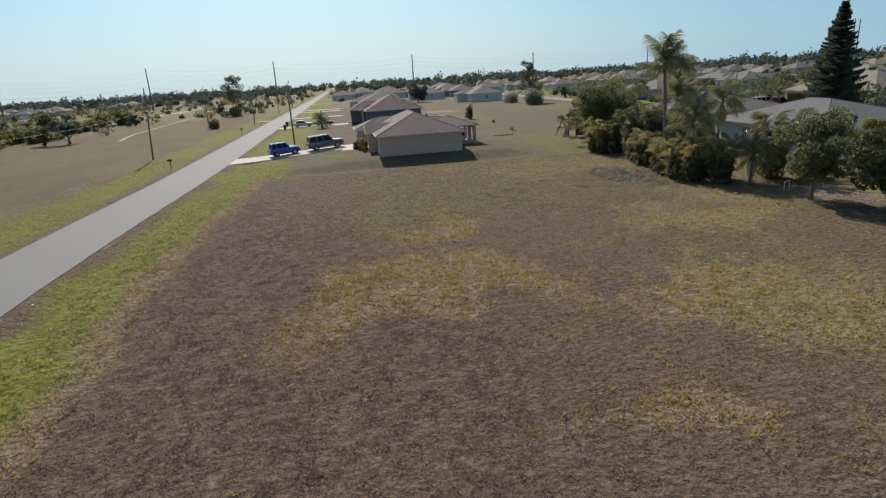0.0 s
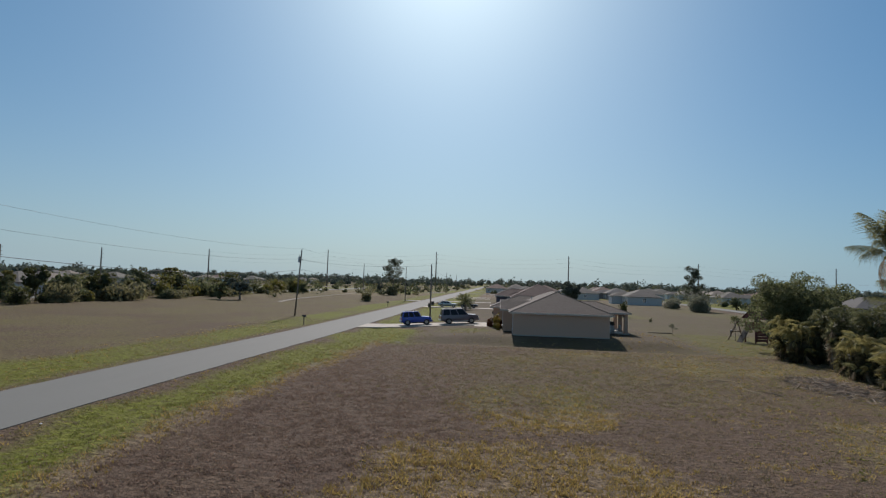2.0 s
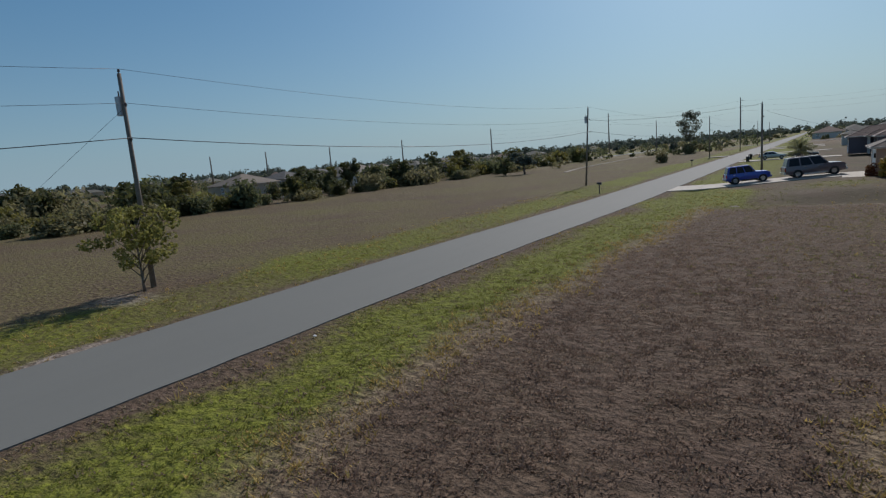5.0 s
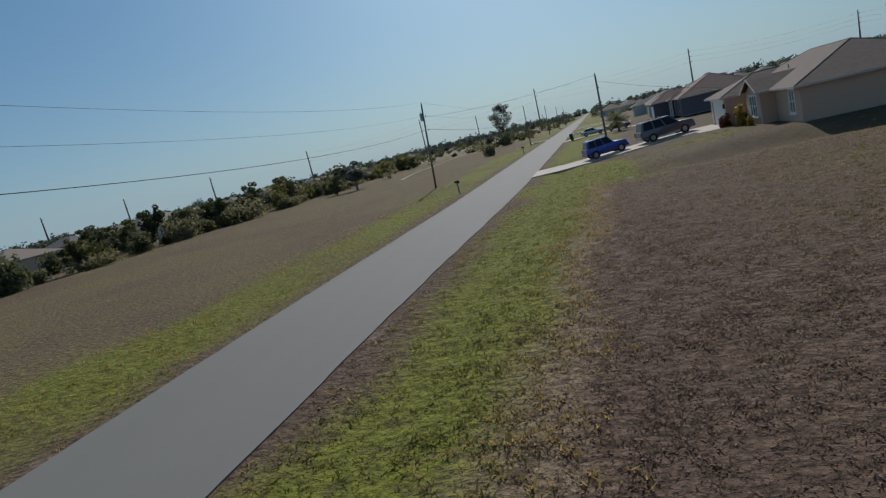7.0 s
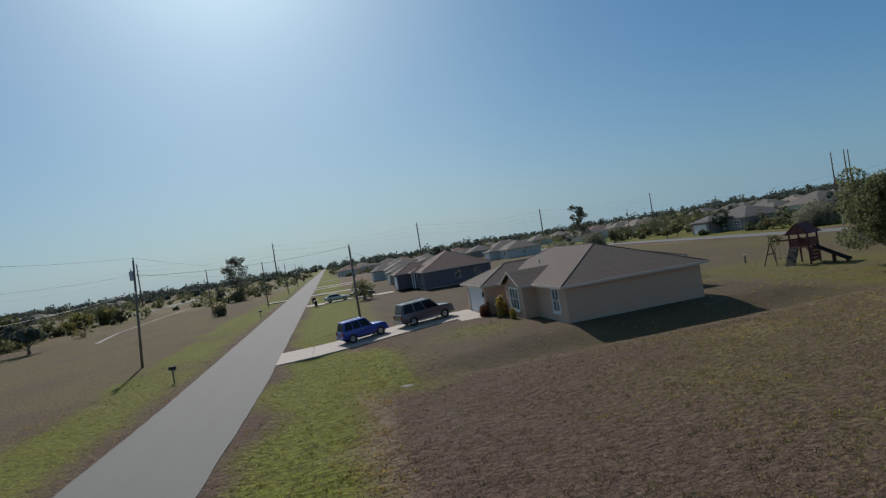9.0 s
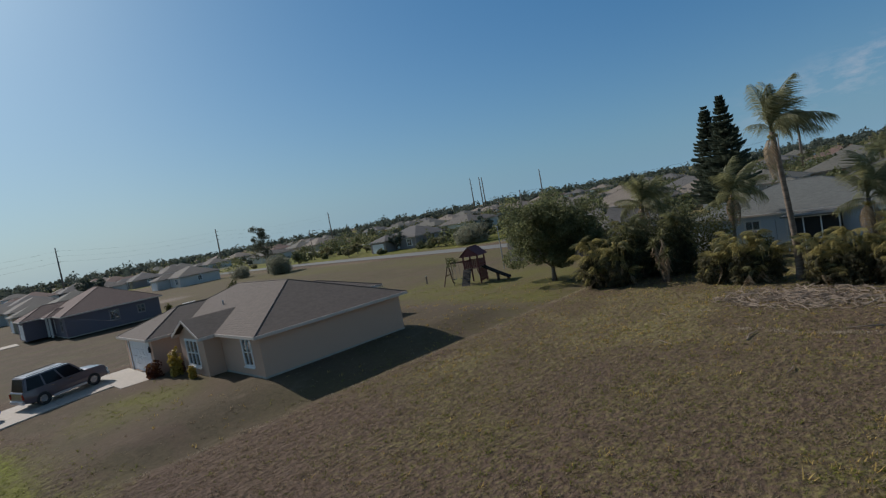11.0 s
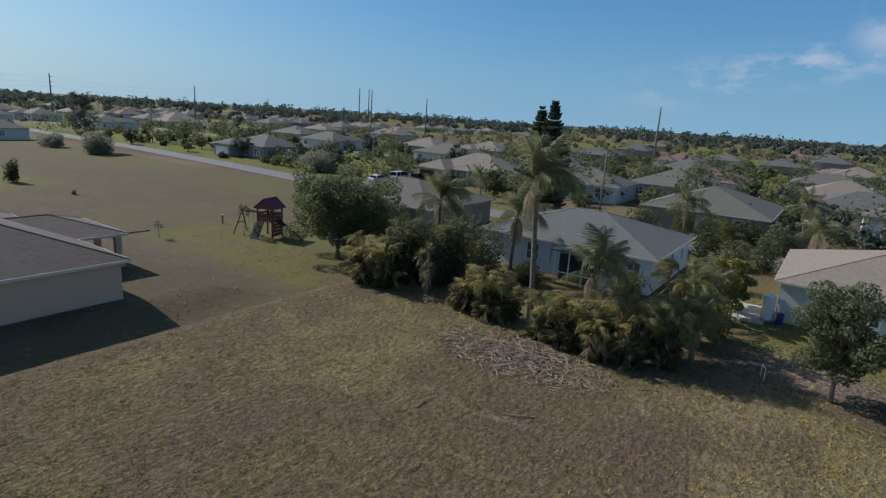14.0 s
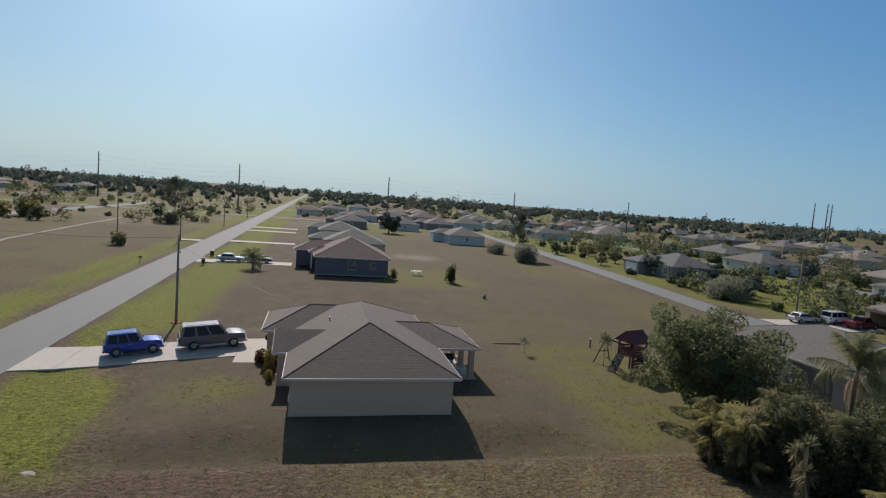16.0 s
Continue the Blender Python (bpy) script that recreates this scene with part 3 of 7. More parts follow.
def strip(name, left, right, z, material, label, category, thick=0.06, worn=0.0):
    """A paved strip between two edge lines with the same count of points; its edges ravel by worn."""
    rng = random.Random(len(left) * 7 + 1)
    vs, fs = [], []
    for (lx, ly), (rx, ry) in zip(left, right):
        j, k = rng.uniform(-worn, worn), rng.uniform(-worn, worn)
        vs += [(lx + j, ly, z), (rx + k, ry, z), (rx + k, ry, z - thick), (lx + j, ly, z - thick)]
    for i in range(len(left) - 1):
        a, b = i * 4, i * 4 + 4
        fs += [(a, a + 1, b + 1, b), (a + 1, a + 2, b + 2, b + 1), (a, b, b + 3, a + 3)]
    e = (len(left) - 1) * 4
    fs += [(3, 2, 1, 0), (e, e + 1, e + 2, e + 3)]
    ob = link_mesh(name, vs, fs, material)
    return tagged(ob, label, category, kind="structure")


yy = [-160 + 1.2 * i for i in range(240)] + [128 + 12 * i for i in range(140)]
strip("road", [(ROAD_L + float(road_shift(y)), y) for y in yy], [(ROAD_R + float(road_shift(y)), y) for y in yy], 0.03, M_ASPHALT, "long straight grey asphalt road without markings", "road", 0.2, 0.035)
bend = [(56.5, -130), (57, -60), (58, 0), (59.5, 42), (61.2, 60), (63, 82), (64.5, 105), (65.5, 128), (66.5, 170), (68, 260), (70, 420)]
strip("road", [(x, y) for x, y in bend], [(x + 5.6, y) for x, y in bend], 0.035, M_ASPHALT, "pale worn side road behind the field", "road", 0.2)
for y in (236, 318, 420):
    strip("road", [(-300, y), (500, y)], [(-300, y - 6), (500, y - 6)], 0.04, M_ASPHALT, "pale cross street between far lots", "road", 0.2)
strip("road", [(118, -120), (120, 60), (124, 330)], [(123.5, -120), (125.5, 60), (129.5, 330)], 0.04, M_ASPHALT, "pale side street between far lots", "road", 0.2)
strip("road", [(-112, -60), (-104, 40), (-92, 150), (-90, 320)], [(-106, -60), (-98, 40), (-86, 150), (-84, 320)], 0.04, M_ASPHALT, "pale side street behind the scrub", "road", 0.2)

# the drive: concrete slabs laid end to end
drive = thing("driveway", "pale concrete driveway of square slabs from road to garage", "driveway", kind="structure")
SLAB_X = [-19.35, -16.6, -13.6, -10.6, -7.6, -4.6, -2.3]
for x0, x1 in zip(SLAB_X, SLAB_X[1:]):
    bm = bmesh.new()
    g = 0.012
    ends = [(x0 + g, float(drive_near(x0 + g)), float(drive_top(x0))), (x1 - g, float(drive_near(x1 - g)), float(drive_top(x1))),
            (x1 - g, float(drive_far(x1)), float(drive_top(x1))), (x0 + g, float(drive_far(x0)), float(drive_top(x0)))]
    low = [bm.verts.new((x, y, z - 0.12)) for x, y, z in ends]
    top = [bm.verts.new(q) for q in ends]
    bm.faces.new(low[::-1]), bm.faces.new(top)
    for i in range(4):
        bm.faces.new((low[i], low[(i + 1) % 4], top[(i + 1) % 4], top[i]))
    part("slab", bm, M_CONCRETE, drive)
for name, (x0, y0, x1, y1) in {"a": (-19.22, 70.8, -3, 75.0), "b": (-19.22, 109.5, -4, 113), "c": (-19.22, 146, -5, 149.5), "d": (-19.22, 161, -5, 165), "e": (-30, 107, -25.2, 110)}.items():
    tagged(boxed("driveway", (x0, y0, -0.06, x1, y1, 0.05), M_CONCRETE, None, 0.01), "pale concrete driveway beside the road", "driveway", kind="structure")
tagged(boxed("pavement", (36.8, -30.9, -0.05, 41.5, -28.6, 0.06), M_CONCRETE, None, 0.01), "narrow pale concrete walk beside the house wall", "pavement", kind="structure")
tagged(boxed("driveway", (65.2, 29.2, -0.05, 81.1, 36.2, 0.06), M_CONCRETE, None, 0.01), "grey concrete driveway with parked cars", "driveway", kind="structure")
track = [(-54, 70), (-56, 80), (-58, 92), (-59, 110), (-60.5, 135), (-61.5, 160), (-62, 192), (-60, 240)]
strip("pavement", track, [(x + 0.8, y) for x, y in track], 0.06, M_ROCK, "narrow worn path across the far field", "path", 0.1, 0.05)

# ---- houses ----


def wall_run(bm, p0, p1, z0, z1, holes, thick=0.2, trim=0.0):
    """A wall from p0 to p1, its outer face on that line (inside lies to the left), with holes (u0, u1, v0, v1)."""
    a, b = Vector((*p0, 0)), Vector((*p1, 0))
    d = (b - a).normalized()
    n = Vector((-d.y, d.x, 0)) * thick
    us = sorted({trim, (b - a).length - trim, *[h[0] for h in holes], *[h[1] for h in holes]})
    zs = sorted({z0, z1, *[h[2] for h in holes], *[h[3] for h in holes]})
    for i in range(len(us) - 1):
        for j in range(len(zs) - 1):
            um, zm = (us[i] + us[i + 1]) / 2, (zs[j] + zs[j + 1]) / 2
            if any(h[0] < um < h[1] and h[2] < zm < h[3] for h in holes):
                continue
            c = []
            for zz in (zs[j], zs[j + 1]):
                for q in (a + d * us[i], a + d * us[i + 1], a + d * us[i + 1] + n, a + d * us[i] + n):
                    c.append(bm.verts.new((q.x, q.y, zz)))
            for f in ((3, 2, 1, 0), (4, 5, 6, 7), (0, 1, 5, 4), (1, 2, 6, 5), (2, 3, 7, 6), (3, 0, 4, 7)):
                bm.faces.new([c[k] for k in f])
    bmesh.ops.remove_doubles(bm, verts=bm.verts, dist=0.0005)


FAR = False


def window_at(parent, p0, p1, hole, mullions=1, rails=1, frame_paint=None):
    """Frame, sill and panes in a hole of the wall from p0 to p1; far windows have one pane."""
    a, b = Vector((*p0, 0)), Vector((*p1, 0))
    base = Matrix.Translation(a) @ Matrix.Rotation(math.atan2(b.y - a.y, b.x - a.x), 4, "Z")
    u0, u1, v0, v1 = hole
    w, k = 0.11, mullions + 1
    holes = []
    for i in range(k):
        for j in range(rails + 1):
            holes.append((u0 + w - 0.07 + (u1 - u0) * i / k + (0.0 if i == 0 else -0.015), u0 + w - 0.07 - 0.055 + (u1 - u0) * (i + 1) / k - 0.02,
                          v0 + 0.03 + (v1 - v0) * j / (rails + 1), v0 - 0.03 + (v1 - v0) * (j + 1) / (rails + 1)))
    bm = bmesh.new()
    wall_run(bm, (u0 - w, -0.035), (u1 + w, -0.035), v0 - w, v1 + w, [(h[0] - u0 + w, h[1] - u0 + w, h[2], h[3]) for h in holes], 0.11)
    bmesh.ops.remove_doubles(bm, verts=bm.verts, dist=0.001)
    bmesh.ops.transform(bm, matrix=base, verts=bm.verts)
    win = part("window", bm, frame_paint or M_TRIM, parent, "framed sash window")
    if not FAR:
        bm = box(bmesh.new(), u0 - 0.12, -0.1, v0 - w - 0.05, u1 + 0.12, -0.037, v0 - w + 0.03)
        bmesh.ops.transform(bm, matrix=base, verts=bm.verts)
        part("sill", bm, frame_paint or M_TRIM, win)
    for i in range(1 if FAR else k):
        q0, q1 = (u0, u1) if FAR else (u0 + (u1 - u0) * i / k, u0 + (u1 - u0) * (i + 1) / k)
        bm = box(bmesh.new(), q0 + 0.01, 0.02, v0, q1 - 0.01, 0.03, v1)
        bmesh.ops.transform(bm, matrix=base, verts=bm.verts)
        part("pane", bm, M_GLASS, win).visible_shadow = False
    return win


def courses(vs, fs, quad, step=0.16, lift=0.007):
    """Shingle courses over a roof slope: quad is eave a, eave b, ridge b, ridge a."""
    a, b, c, d = [Vector(q) for q in quad]
    up = ((c + d) / 2 - (a + b) / 2)
    n = (b - a).cross(up).normalized()
    if n.z < 0:
        n = -n
    k = max(2, round(up.length / step))
    rows = [(a, b)]
    for i in range(k):
        if i:
            rows.append((a.lerp(d, i / k) + n * 0.002, b.lerp(c, i / k) + n * 0.002))
        rows.append((a.lerp(d, i / k) + n * lift, b.lerp(c, i / k) + n * lift))
    rows.append((d, c))
    j = len(vs)
    for l, r in rows:
        vs += [l, r]
    fs += [(j + 2 * i, j + 2 * i + 1, j + 2 * i + 3, j + 2 * i + 2) for i in range(len(rows) - 1)]


def joined_roof(vs, fs, material, parent):
    """One roof mesh, its slopes welded where they meet."""
    bm = bmesh.new()
    vv = [bm.verts.new(v) for v in vs]
    for f in fs:
        if len({tuple(round(c, 5) for c in vs[i]) for i in f}) > 2:
            bm.faces.new([vv[i] for i in f])
    bmesh.ops.remove_doubles(bm, verts=bm.verts, dist=0.0005)
    return part("roof", bm, material, parent)


def hip_roof(parent, x0, y0, x1, y1, z, pitch, material, over=0.42, step=0.16, along=None, gable=""):
    """Shingled hip roof over a rectangle, with soffit, fascia and caps. gable: ends that stay upright, of W E S N."""
    X0, Y0, X1, Y1 = x0 - over, y0 - over, x1 + over, y1 + over
    w, l = X1 - X0, Y1 - Y0
    if along is None:
        along = "y" if l >= w else "x"
    h = (w if along == "y" else l) / 2
    top = z + h * pitch
    if along == "y":
        mid = (X0 + X1) / 2
        s, n = Y0 + (0 if "S" in gable else h), Y1 - (0 if "N" in gable else h)
        p, q = (mid, s, top), (mid, n, top)
        slopes = [((X0, Y1, z), (X0, Y0, z), p, q), ((X1, Y0, z), (X1, Y1, z), q, p), ((X0, Y0, z), (X1, Y0, z), p, p), ((X1, Y1, z), (X0, Y1, z), q, q)]
        ends = [((X0, Y0, z), p), ((X1, Y0, z), p), ((X0, Y1, z), q), ((X1, Y1, z), q)]
    else:
        mid = (Y0 + Y1) / 2
        s, n = X0 + (0 if "W" in gable else h), X1 - (0 if "E" in gable else h)
        p, q = (s, mid, top), (n, mid, top)
        slopes = [((X0, Y0, z), (X1, Y0, z), q, p), ((X1, Y1, z), (X0, Y1, z), p, q), ((X0, Y1, z), (X0, Y0, z), p, p), ((X1, Y0, z), (X1, Y1, z), q, q)]
        ends = [((X0, Y0, z), p), ((X0, Y1, z), p), ((X1, Y0, z), q), ((X1, Y1, z), q)]
    vs, fs = [], []
    for quad in slopes:
        if (Vector(quad[0]) - Vector(quad[1])).xy.length > 0.01 and abs(((Vector(quad[2]) + Vector(quad[3])) / 2 - (Vector(quad[0]) + Vector(quad[1])) / 2).xy.length) > 0.05:
            courses(vs, fs, quad, step)
    roof = joined_roof(vs, fs, material, parent)
    part("soffit", box(bmesh.new(), X0, Y0, z - 0.15, X1, Y1, z - 0.12), M_TRIM, roof)
    if FAR:
        return roof, top
    bm = bmesh.new()
    for a, b in ends + [(p, q)]:
        rod(bm, Vector(a) + Vector((0, 0, 0.0)), Vector(b) + Vector((0, 0, 0.0)), 0.045, 0.045, 6)
    part("ridge_cap", bm, material, roof)
    bm = bmesh.new()
    fh, ft = 0.13, 0.03
    ring = [(X0, Y0), (X1, Y0), (X1, Y1), (X0, Y1)]
    grow = [(-ft, -ft), (ft, -ft), (ft, ft), (-ft, ft)]
    vv = [[bm.verts.new((x + (gx if o else 0), y + (gy if o else 0), zz)) for (x, y), (gx, gy) in zip(ring, grow)] for o, zz in ((0, z - fh), (1, z - fh), (1, z + 0.02), (0, z + 0.02))]
    for k in range(4):
        for i in range(4):
            bm.faces.new((vv[k][i], vv[k][(i + 1) % 4], vv[(k + 1) % 4][(i + 1) % 4], vv[(k + 1) % 4][i]))
    part("fascia", bm, M_FASCIA, roof, "cream painted fascia board")
    return roof, top


def front_door(parent, p0, p1, u, z0, material=None):
    a, b = Vector((*p0, 0)), Vector((*p1, 0))
    base = Matrix.Translation(a) @ Matrix.Rotation(math.atan2(b.y - a.y, b.x - a.x), 4, "Z")
    bm = box(bmesh.new(), u, 0.04, z0, u + 0.92, 0.09, z0 + 2.05)
    for k in range(2):
        box(bm, u + 0.15, 0.02, z0 + 0.25 + k * 0.9, u + 0.77, 0.04, z0 + 0.95 + k * 0.9, 0.01)
    bmesh.ops.transform(bm, matrix=base, verts=bm.verts)
    door = part("door", bm, material or M_GARAGE, parent, "panelled front door")
    if FAR:
        return
    bm = bmesh.new()
    rod(bm, (u + 0.82, 0.0, z0 + 1.0), (u + 0.82, 0.04, z0 + 1.0), 0.03)
    bmesh.ops.transform(bm, matrix=base, verts=bm.verts)
    part("door_handle", bm, M_METAL, door)


def garage_door(parent, p0, p1, u0, u1, z0, z1):
    a, b = Vector((*p0, 0)), Vector((*p1, 0))
    base = Matrix.Translation(a) @ Matrix.Rotation(math.atan2(b.y - a.y, b.x - a.x), 4, "Z")
    holder = None
    if FAR:
        bm = box(bmesh.new(), u0, 0.05, z0, u1, 0.09, z1)
        bmesh.ops.transform(bm, matrix=base, verts=bm.verts)
        part("garage_door", bm, M_GARAGE, parent, "white garage door")
        return
    for k in range(4):
        za, zb = z0 + (z1 - z0) * k / 4, z0 + (z1 - z0) * (k + 1) / 4
        bm = box(bmesh.new(), u0, 0.05, za + 0.006, u1, 0.09, zb - 0.006)
        for c in range(6):
            ua, ub = u0 + (u1 - u0) * (c + 0.12) / 6, u0 + (u1 - u0) * (c + 0.88) / 6
            box(bm, ua, 0.04, za + 0.1, ub, 0.05, zb - 0.1, 0.004)
        bmesh.ops.transform(bm, matrix=base, verts=bm.verts)
        ob = part("garage_door" if holder is None else "panel", bm, M_GARAGE, holder or parent, "white panelled garage door" if holder is None else "")
        holder = holder or ob


def beige_house():
    """The house beside the lot: hip roof, street-side gable bay, garage wing and a rear porch."""
    T, Z0, ZE, P = thing("house", "single storey beige stucco house with weathered brown shingle roof", "house"), 0.25, 3.15, 0.405
    L, W = 17.5, 9.9
    S = ((0, 0), (W, 0))
    E = ((W, 0), (W, L))
    N = ((W, L), (0, L))
    Wf = ((0, L), (0, 0))
    w_win = (L - 2.25, L - 1.2, 1.35, 2.85)
    entry = (L - 10.8, L - 9.8, 0.82, 2.9)
    slider = (7.4, 9.9, 0.84, 2.85)
    n_win = [(2.0, 3.2, 1.5, 2.7), (6.0, 7.2, 1.5, 2.7)]
    for name, (p0, p1), holes in (("south", S, []), ("east", E, [slider, (2.0, 3.3, 1.5, 2.7)]), ("north", N, n_win), ("west", Wf, [w_win, entry])):
        bm = bmesh.new()
        wall_run(bm, p0, p1, Z0, ZE - 0.1, holes, trim=0.2 if name in ("east", "west") else 0.0)
        part("wall", bm, M_STUCCO, T)
    window_at(T, *Wf, w_win, 1, 1)
    window_at(T, *E, slider, 1, 0)
    window_at(T, *E, (2.0, 3.3, 1.5, 2.7))
    for h in n_win:
        window_at(T, *N, h)
    front_door(T, *Wf, L - 10.76, 0.84)
    part("floor_slab", box(bmesh.new(), -0.03, -0.03, -0.1, W + 0.03, L + 0.03, 0.82), M_CONCRETE, T)
    hip_roof(T, 0, 0, W, L, ZE, P, M_ROOF_BROWN)
    # gabled bay towards the road
    by0, by1, bx = 5.2, 9.2, -1.05
    bw = (1.05, 2.95, 1.3, 2.85)
    bm = bmesh.new()
    wall_run(bm, (bx, by1), (bx, by0), Z0, ZE - 0.1, [bw])
    wall_run(bm, (bx + 0.2, by0), (-0.01, by0), Z0, ZE - 0.1, [])
    wall_run(bm, (-0.01, by1), (bx + 0.2, by1), Z0, ZE - 0.1, [])
    gz, mid = ZE + (by1 - by0 + 0.6) / 2 * 0.46, (by0 + by1) / 2
    tri = [bm.verts.new(v) for v in ((bx, by0, ZE - 0.1), (bx, by1, ZE - 0.1), (bx, mid, gz - 0.16))]
    bm.faces.new(tri)
    part("wall", bm, M_STUCCO, T)
    window_at(T, (bx, by1), (bx, by0), bw, 2, 1)
    vs, fs = [], []
    e0, e1 = by0 - 0.3, by1 + 0.3
    courses(vs, fs, ((bx - 0.35, e0, ZE), (2.4, e0, ZE), (2.4, mid, gz), (bx - 0.35, mid, gz)))
    courses(vs, fs, ((2.4, e1, ZE), (bx - 0.35, e1, ZE), (bx - 0.35, mid, gz), (2.4, mid, gz)))
    roof = joined_roof(vs, fs, M_ROOF_BROWN, T)
    bm = bmesh.new()
    for ya in (e0, e1):
        a, b = Vector((bx - 0.37, ya, ZE - 0.07)), Vector((bx - 0.37, mid, gz - 0.07))
        q = [a + Vector((0, 0, -0.08)), b + Vector((0, 0, -0.08)), b + Vector((0, 0, 0.08)), a + Vector((0, 0, 0.08))]
        f = bm.faces.new([bm.verts.new(v) for v in q])
        ex = bmesh.ops.extrude_face_region(bm, geom=[f])["geom"]
        bmesh.ops.translate(bm, vec=(0.035, 0, 0), verts=[v for v in ex if isinstance(v, bmesh.types.BMVert)])
        box(bm, bx - 0.35, ya - 0.015, ZE - 0.17, -0.45, ya + 0.015, ZE + 0.01)
    part("fascia", bm, M_FASCIA, roof, "cream painted fascia board")
    # garage wing
    gx, gy0, gy1 = -2.2, 11.2, 17.4
    bm = bmesh.new()
    gd = (0.75, 5.55, 0.68, 2.8)
    wall_run(bm, (gx, gy1), (gx, gy0), Z0, ZE - 0.1, [gd])
    wall_run(bm, (gx + 0.2, gy0), (-0.005, gy0), Z0, ZE - 0.1, [])
    wall_run(bm, (3.0, gy1), (gx + 0.2, gy1), Z0, ZE - 0.1, [])
    part("wall", bm, M_STUCCO, T)
    garage_door(T, (gx, gy1), (gx, gy0), gd[0], gd[1], gd[2], gd[3])
    bm = bmesh.new()
    for d in ((gx - 0.03, gy1 - gd[0], 0.68, gx + 0.02, gy1 - gd[0] + 0.12, 2.92), (gx - 0.03, gy1 - gd[1] - 0.12, 0.68, gx + 0.02, gy1 - gd[1], 2.92), (gx - 0.03, gy1 - gd[1], 2.8, gx + 0.02, gy1 - gd[0], 2.92)):
        box(bm, *d)
    part("trim", bm, M_TRIM, T)
    hip_roof(T, gx, gy0, 4.0, gy1, ZE + 0.004, P, M_ROOF_BROWN, along="x", gable="E")
    # carriage lamp by the garage
    bm = box(bmesh.new(), gx - 0.16, gy0 + 0.28, 2.2, gx - 0.02, gy0 + 0.42, 2.55, 0.02)
    rod(bm, (gx - 0.09, gy0 + 0.35, 2.55), (gx - 0.09, gy0 + 0.35, 2.65), 0.06, 0.01)
    part("wall_lamp", bm, M_BLACK, T, "small black wall lamp")
    # rear porch
    hip_roof(T, 6.0, 6.85, 13.1, 13.0, ZE - 0.004, 0.33, M_ROOF_BROWN, along="x", gable="W")
    part("porch_floor", box(bmesh.new(), W + 0.035, 6.7, -0.1, 13.4, 13.2, 0.8), M_CONCRETE, T)
    for cx, cy in ((13.0, 6.95), (13.0, 10.0), (13.0, 12.9)):
        bm = box(bmesh.new(), cx - 0.2, cy - 0.2, 0.8, cx + 0.2, cy + 0.2, ZE - 0.12, 0.015)
        box(bm, cx - 0.25, cy - 0.25, 0.8, cx + 0.25, cy + 0.25, 1.0, 0.01)
        part("column", bm, M_STUCCO, T)
    part("beam", box(bmesh.new(), 12.85, 6.8, ZE - 0.45, 13.15, 13.05, ZE - 0.14), M_STUCCO, T)
    part("roof_vent", rod(bmesh.new(), (2.4, 9.8, 3.9), (2.4, 9.8, 4.6), 0.05), M_METAL, T)
    return T


beige_house()


def patio_chair(m):
    T = thing("patio_chair", "white patio chair on the rear porch", "chair", m, "porch seats")
    for name, d in (("seat", (-0.25, -0.25, 0.4, 0.25, 0.25, 0.45)), ("backrest", (-0.25, 0.22, 0.45, 0.25, 0.27, 0.9))):
        boxed(name, d, M_TRIM, T, 0.02)
    for sx in (-0.22, 0.22):
        for sy in (-0.22, 0.22):
            part("leg", rod(bmesh.new(), (sx, sy, 0), (sx, sy, 0.41), 0.02), M_TRIM, T)
    return T


pc = patio_chair(pose(11.3, 7.6, 0.8, 0, 0, 20))
copy_thing(pc, pose(12.3, 8.0, 0.8, 0, 0, -70))
grill = thing("barbecue_grill", "black barbecue grill on the porch edge", "grill", pose(11.8, 9.2, 0.8))
boxed("firebox", (-0.4, -0.25, 0.75, 0.4, 0.25, 1.0), M_BLACK, grill, 0.04)
boxed("lid", (-0.4, -0.25, 1.005, 0.4, 0.25, 1.2), M_BLACK, grill, 0.08)
boxed("cart", (-0.35, -0.2, 0.1, 0.35, 0.2, 0.745), M_METAL, grill, 0.02)
for sx in (-0.3, 0.3):
    part("leg", rod(bmesh.new(), (sx, 0, 0), (sx, 0, 0.12), 0.04), M_BLACK, grill)


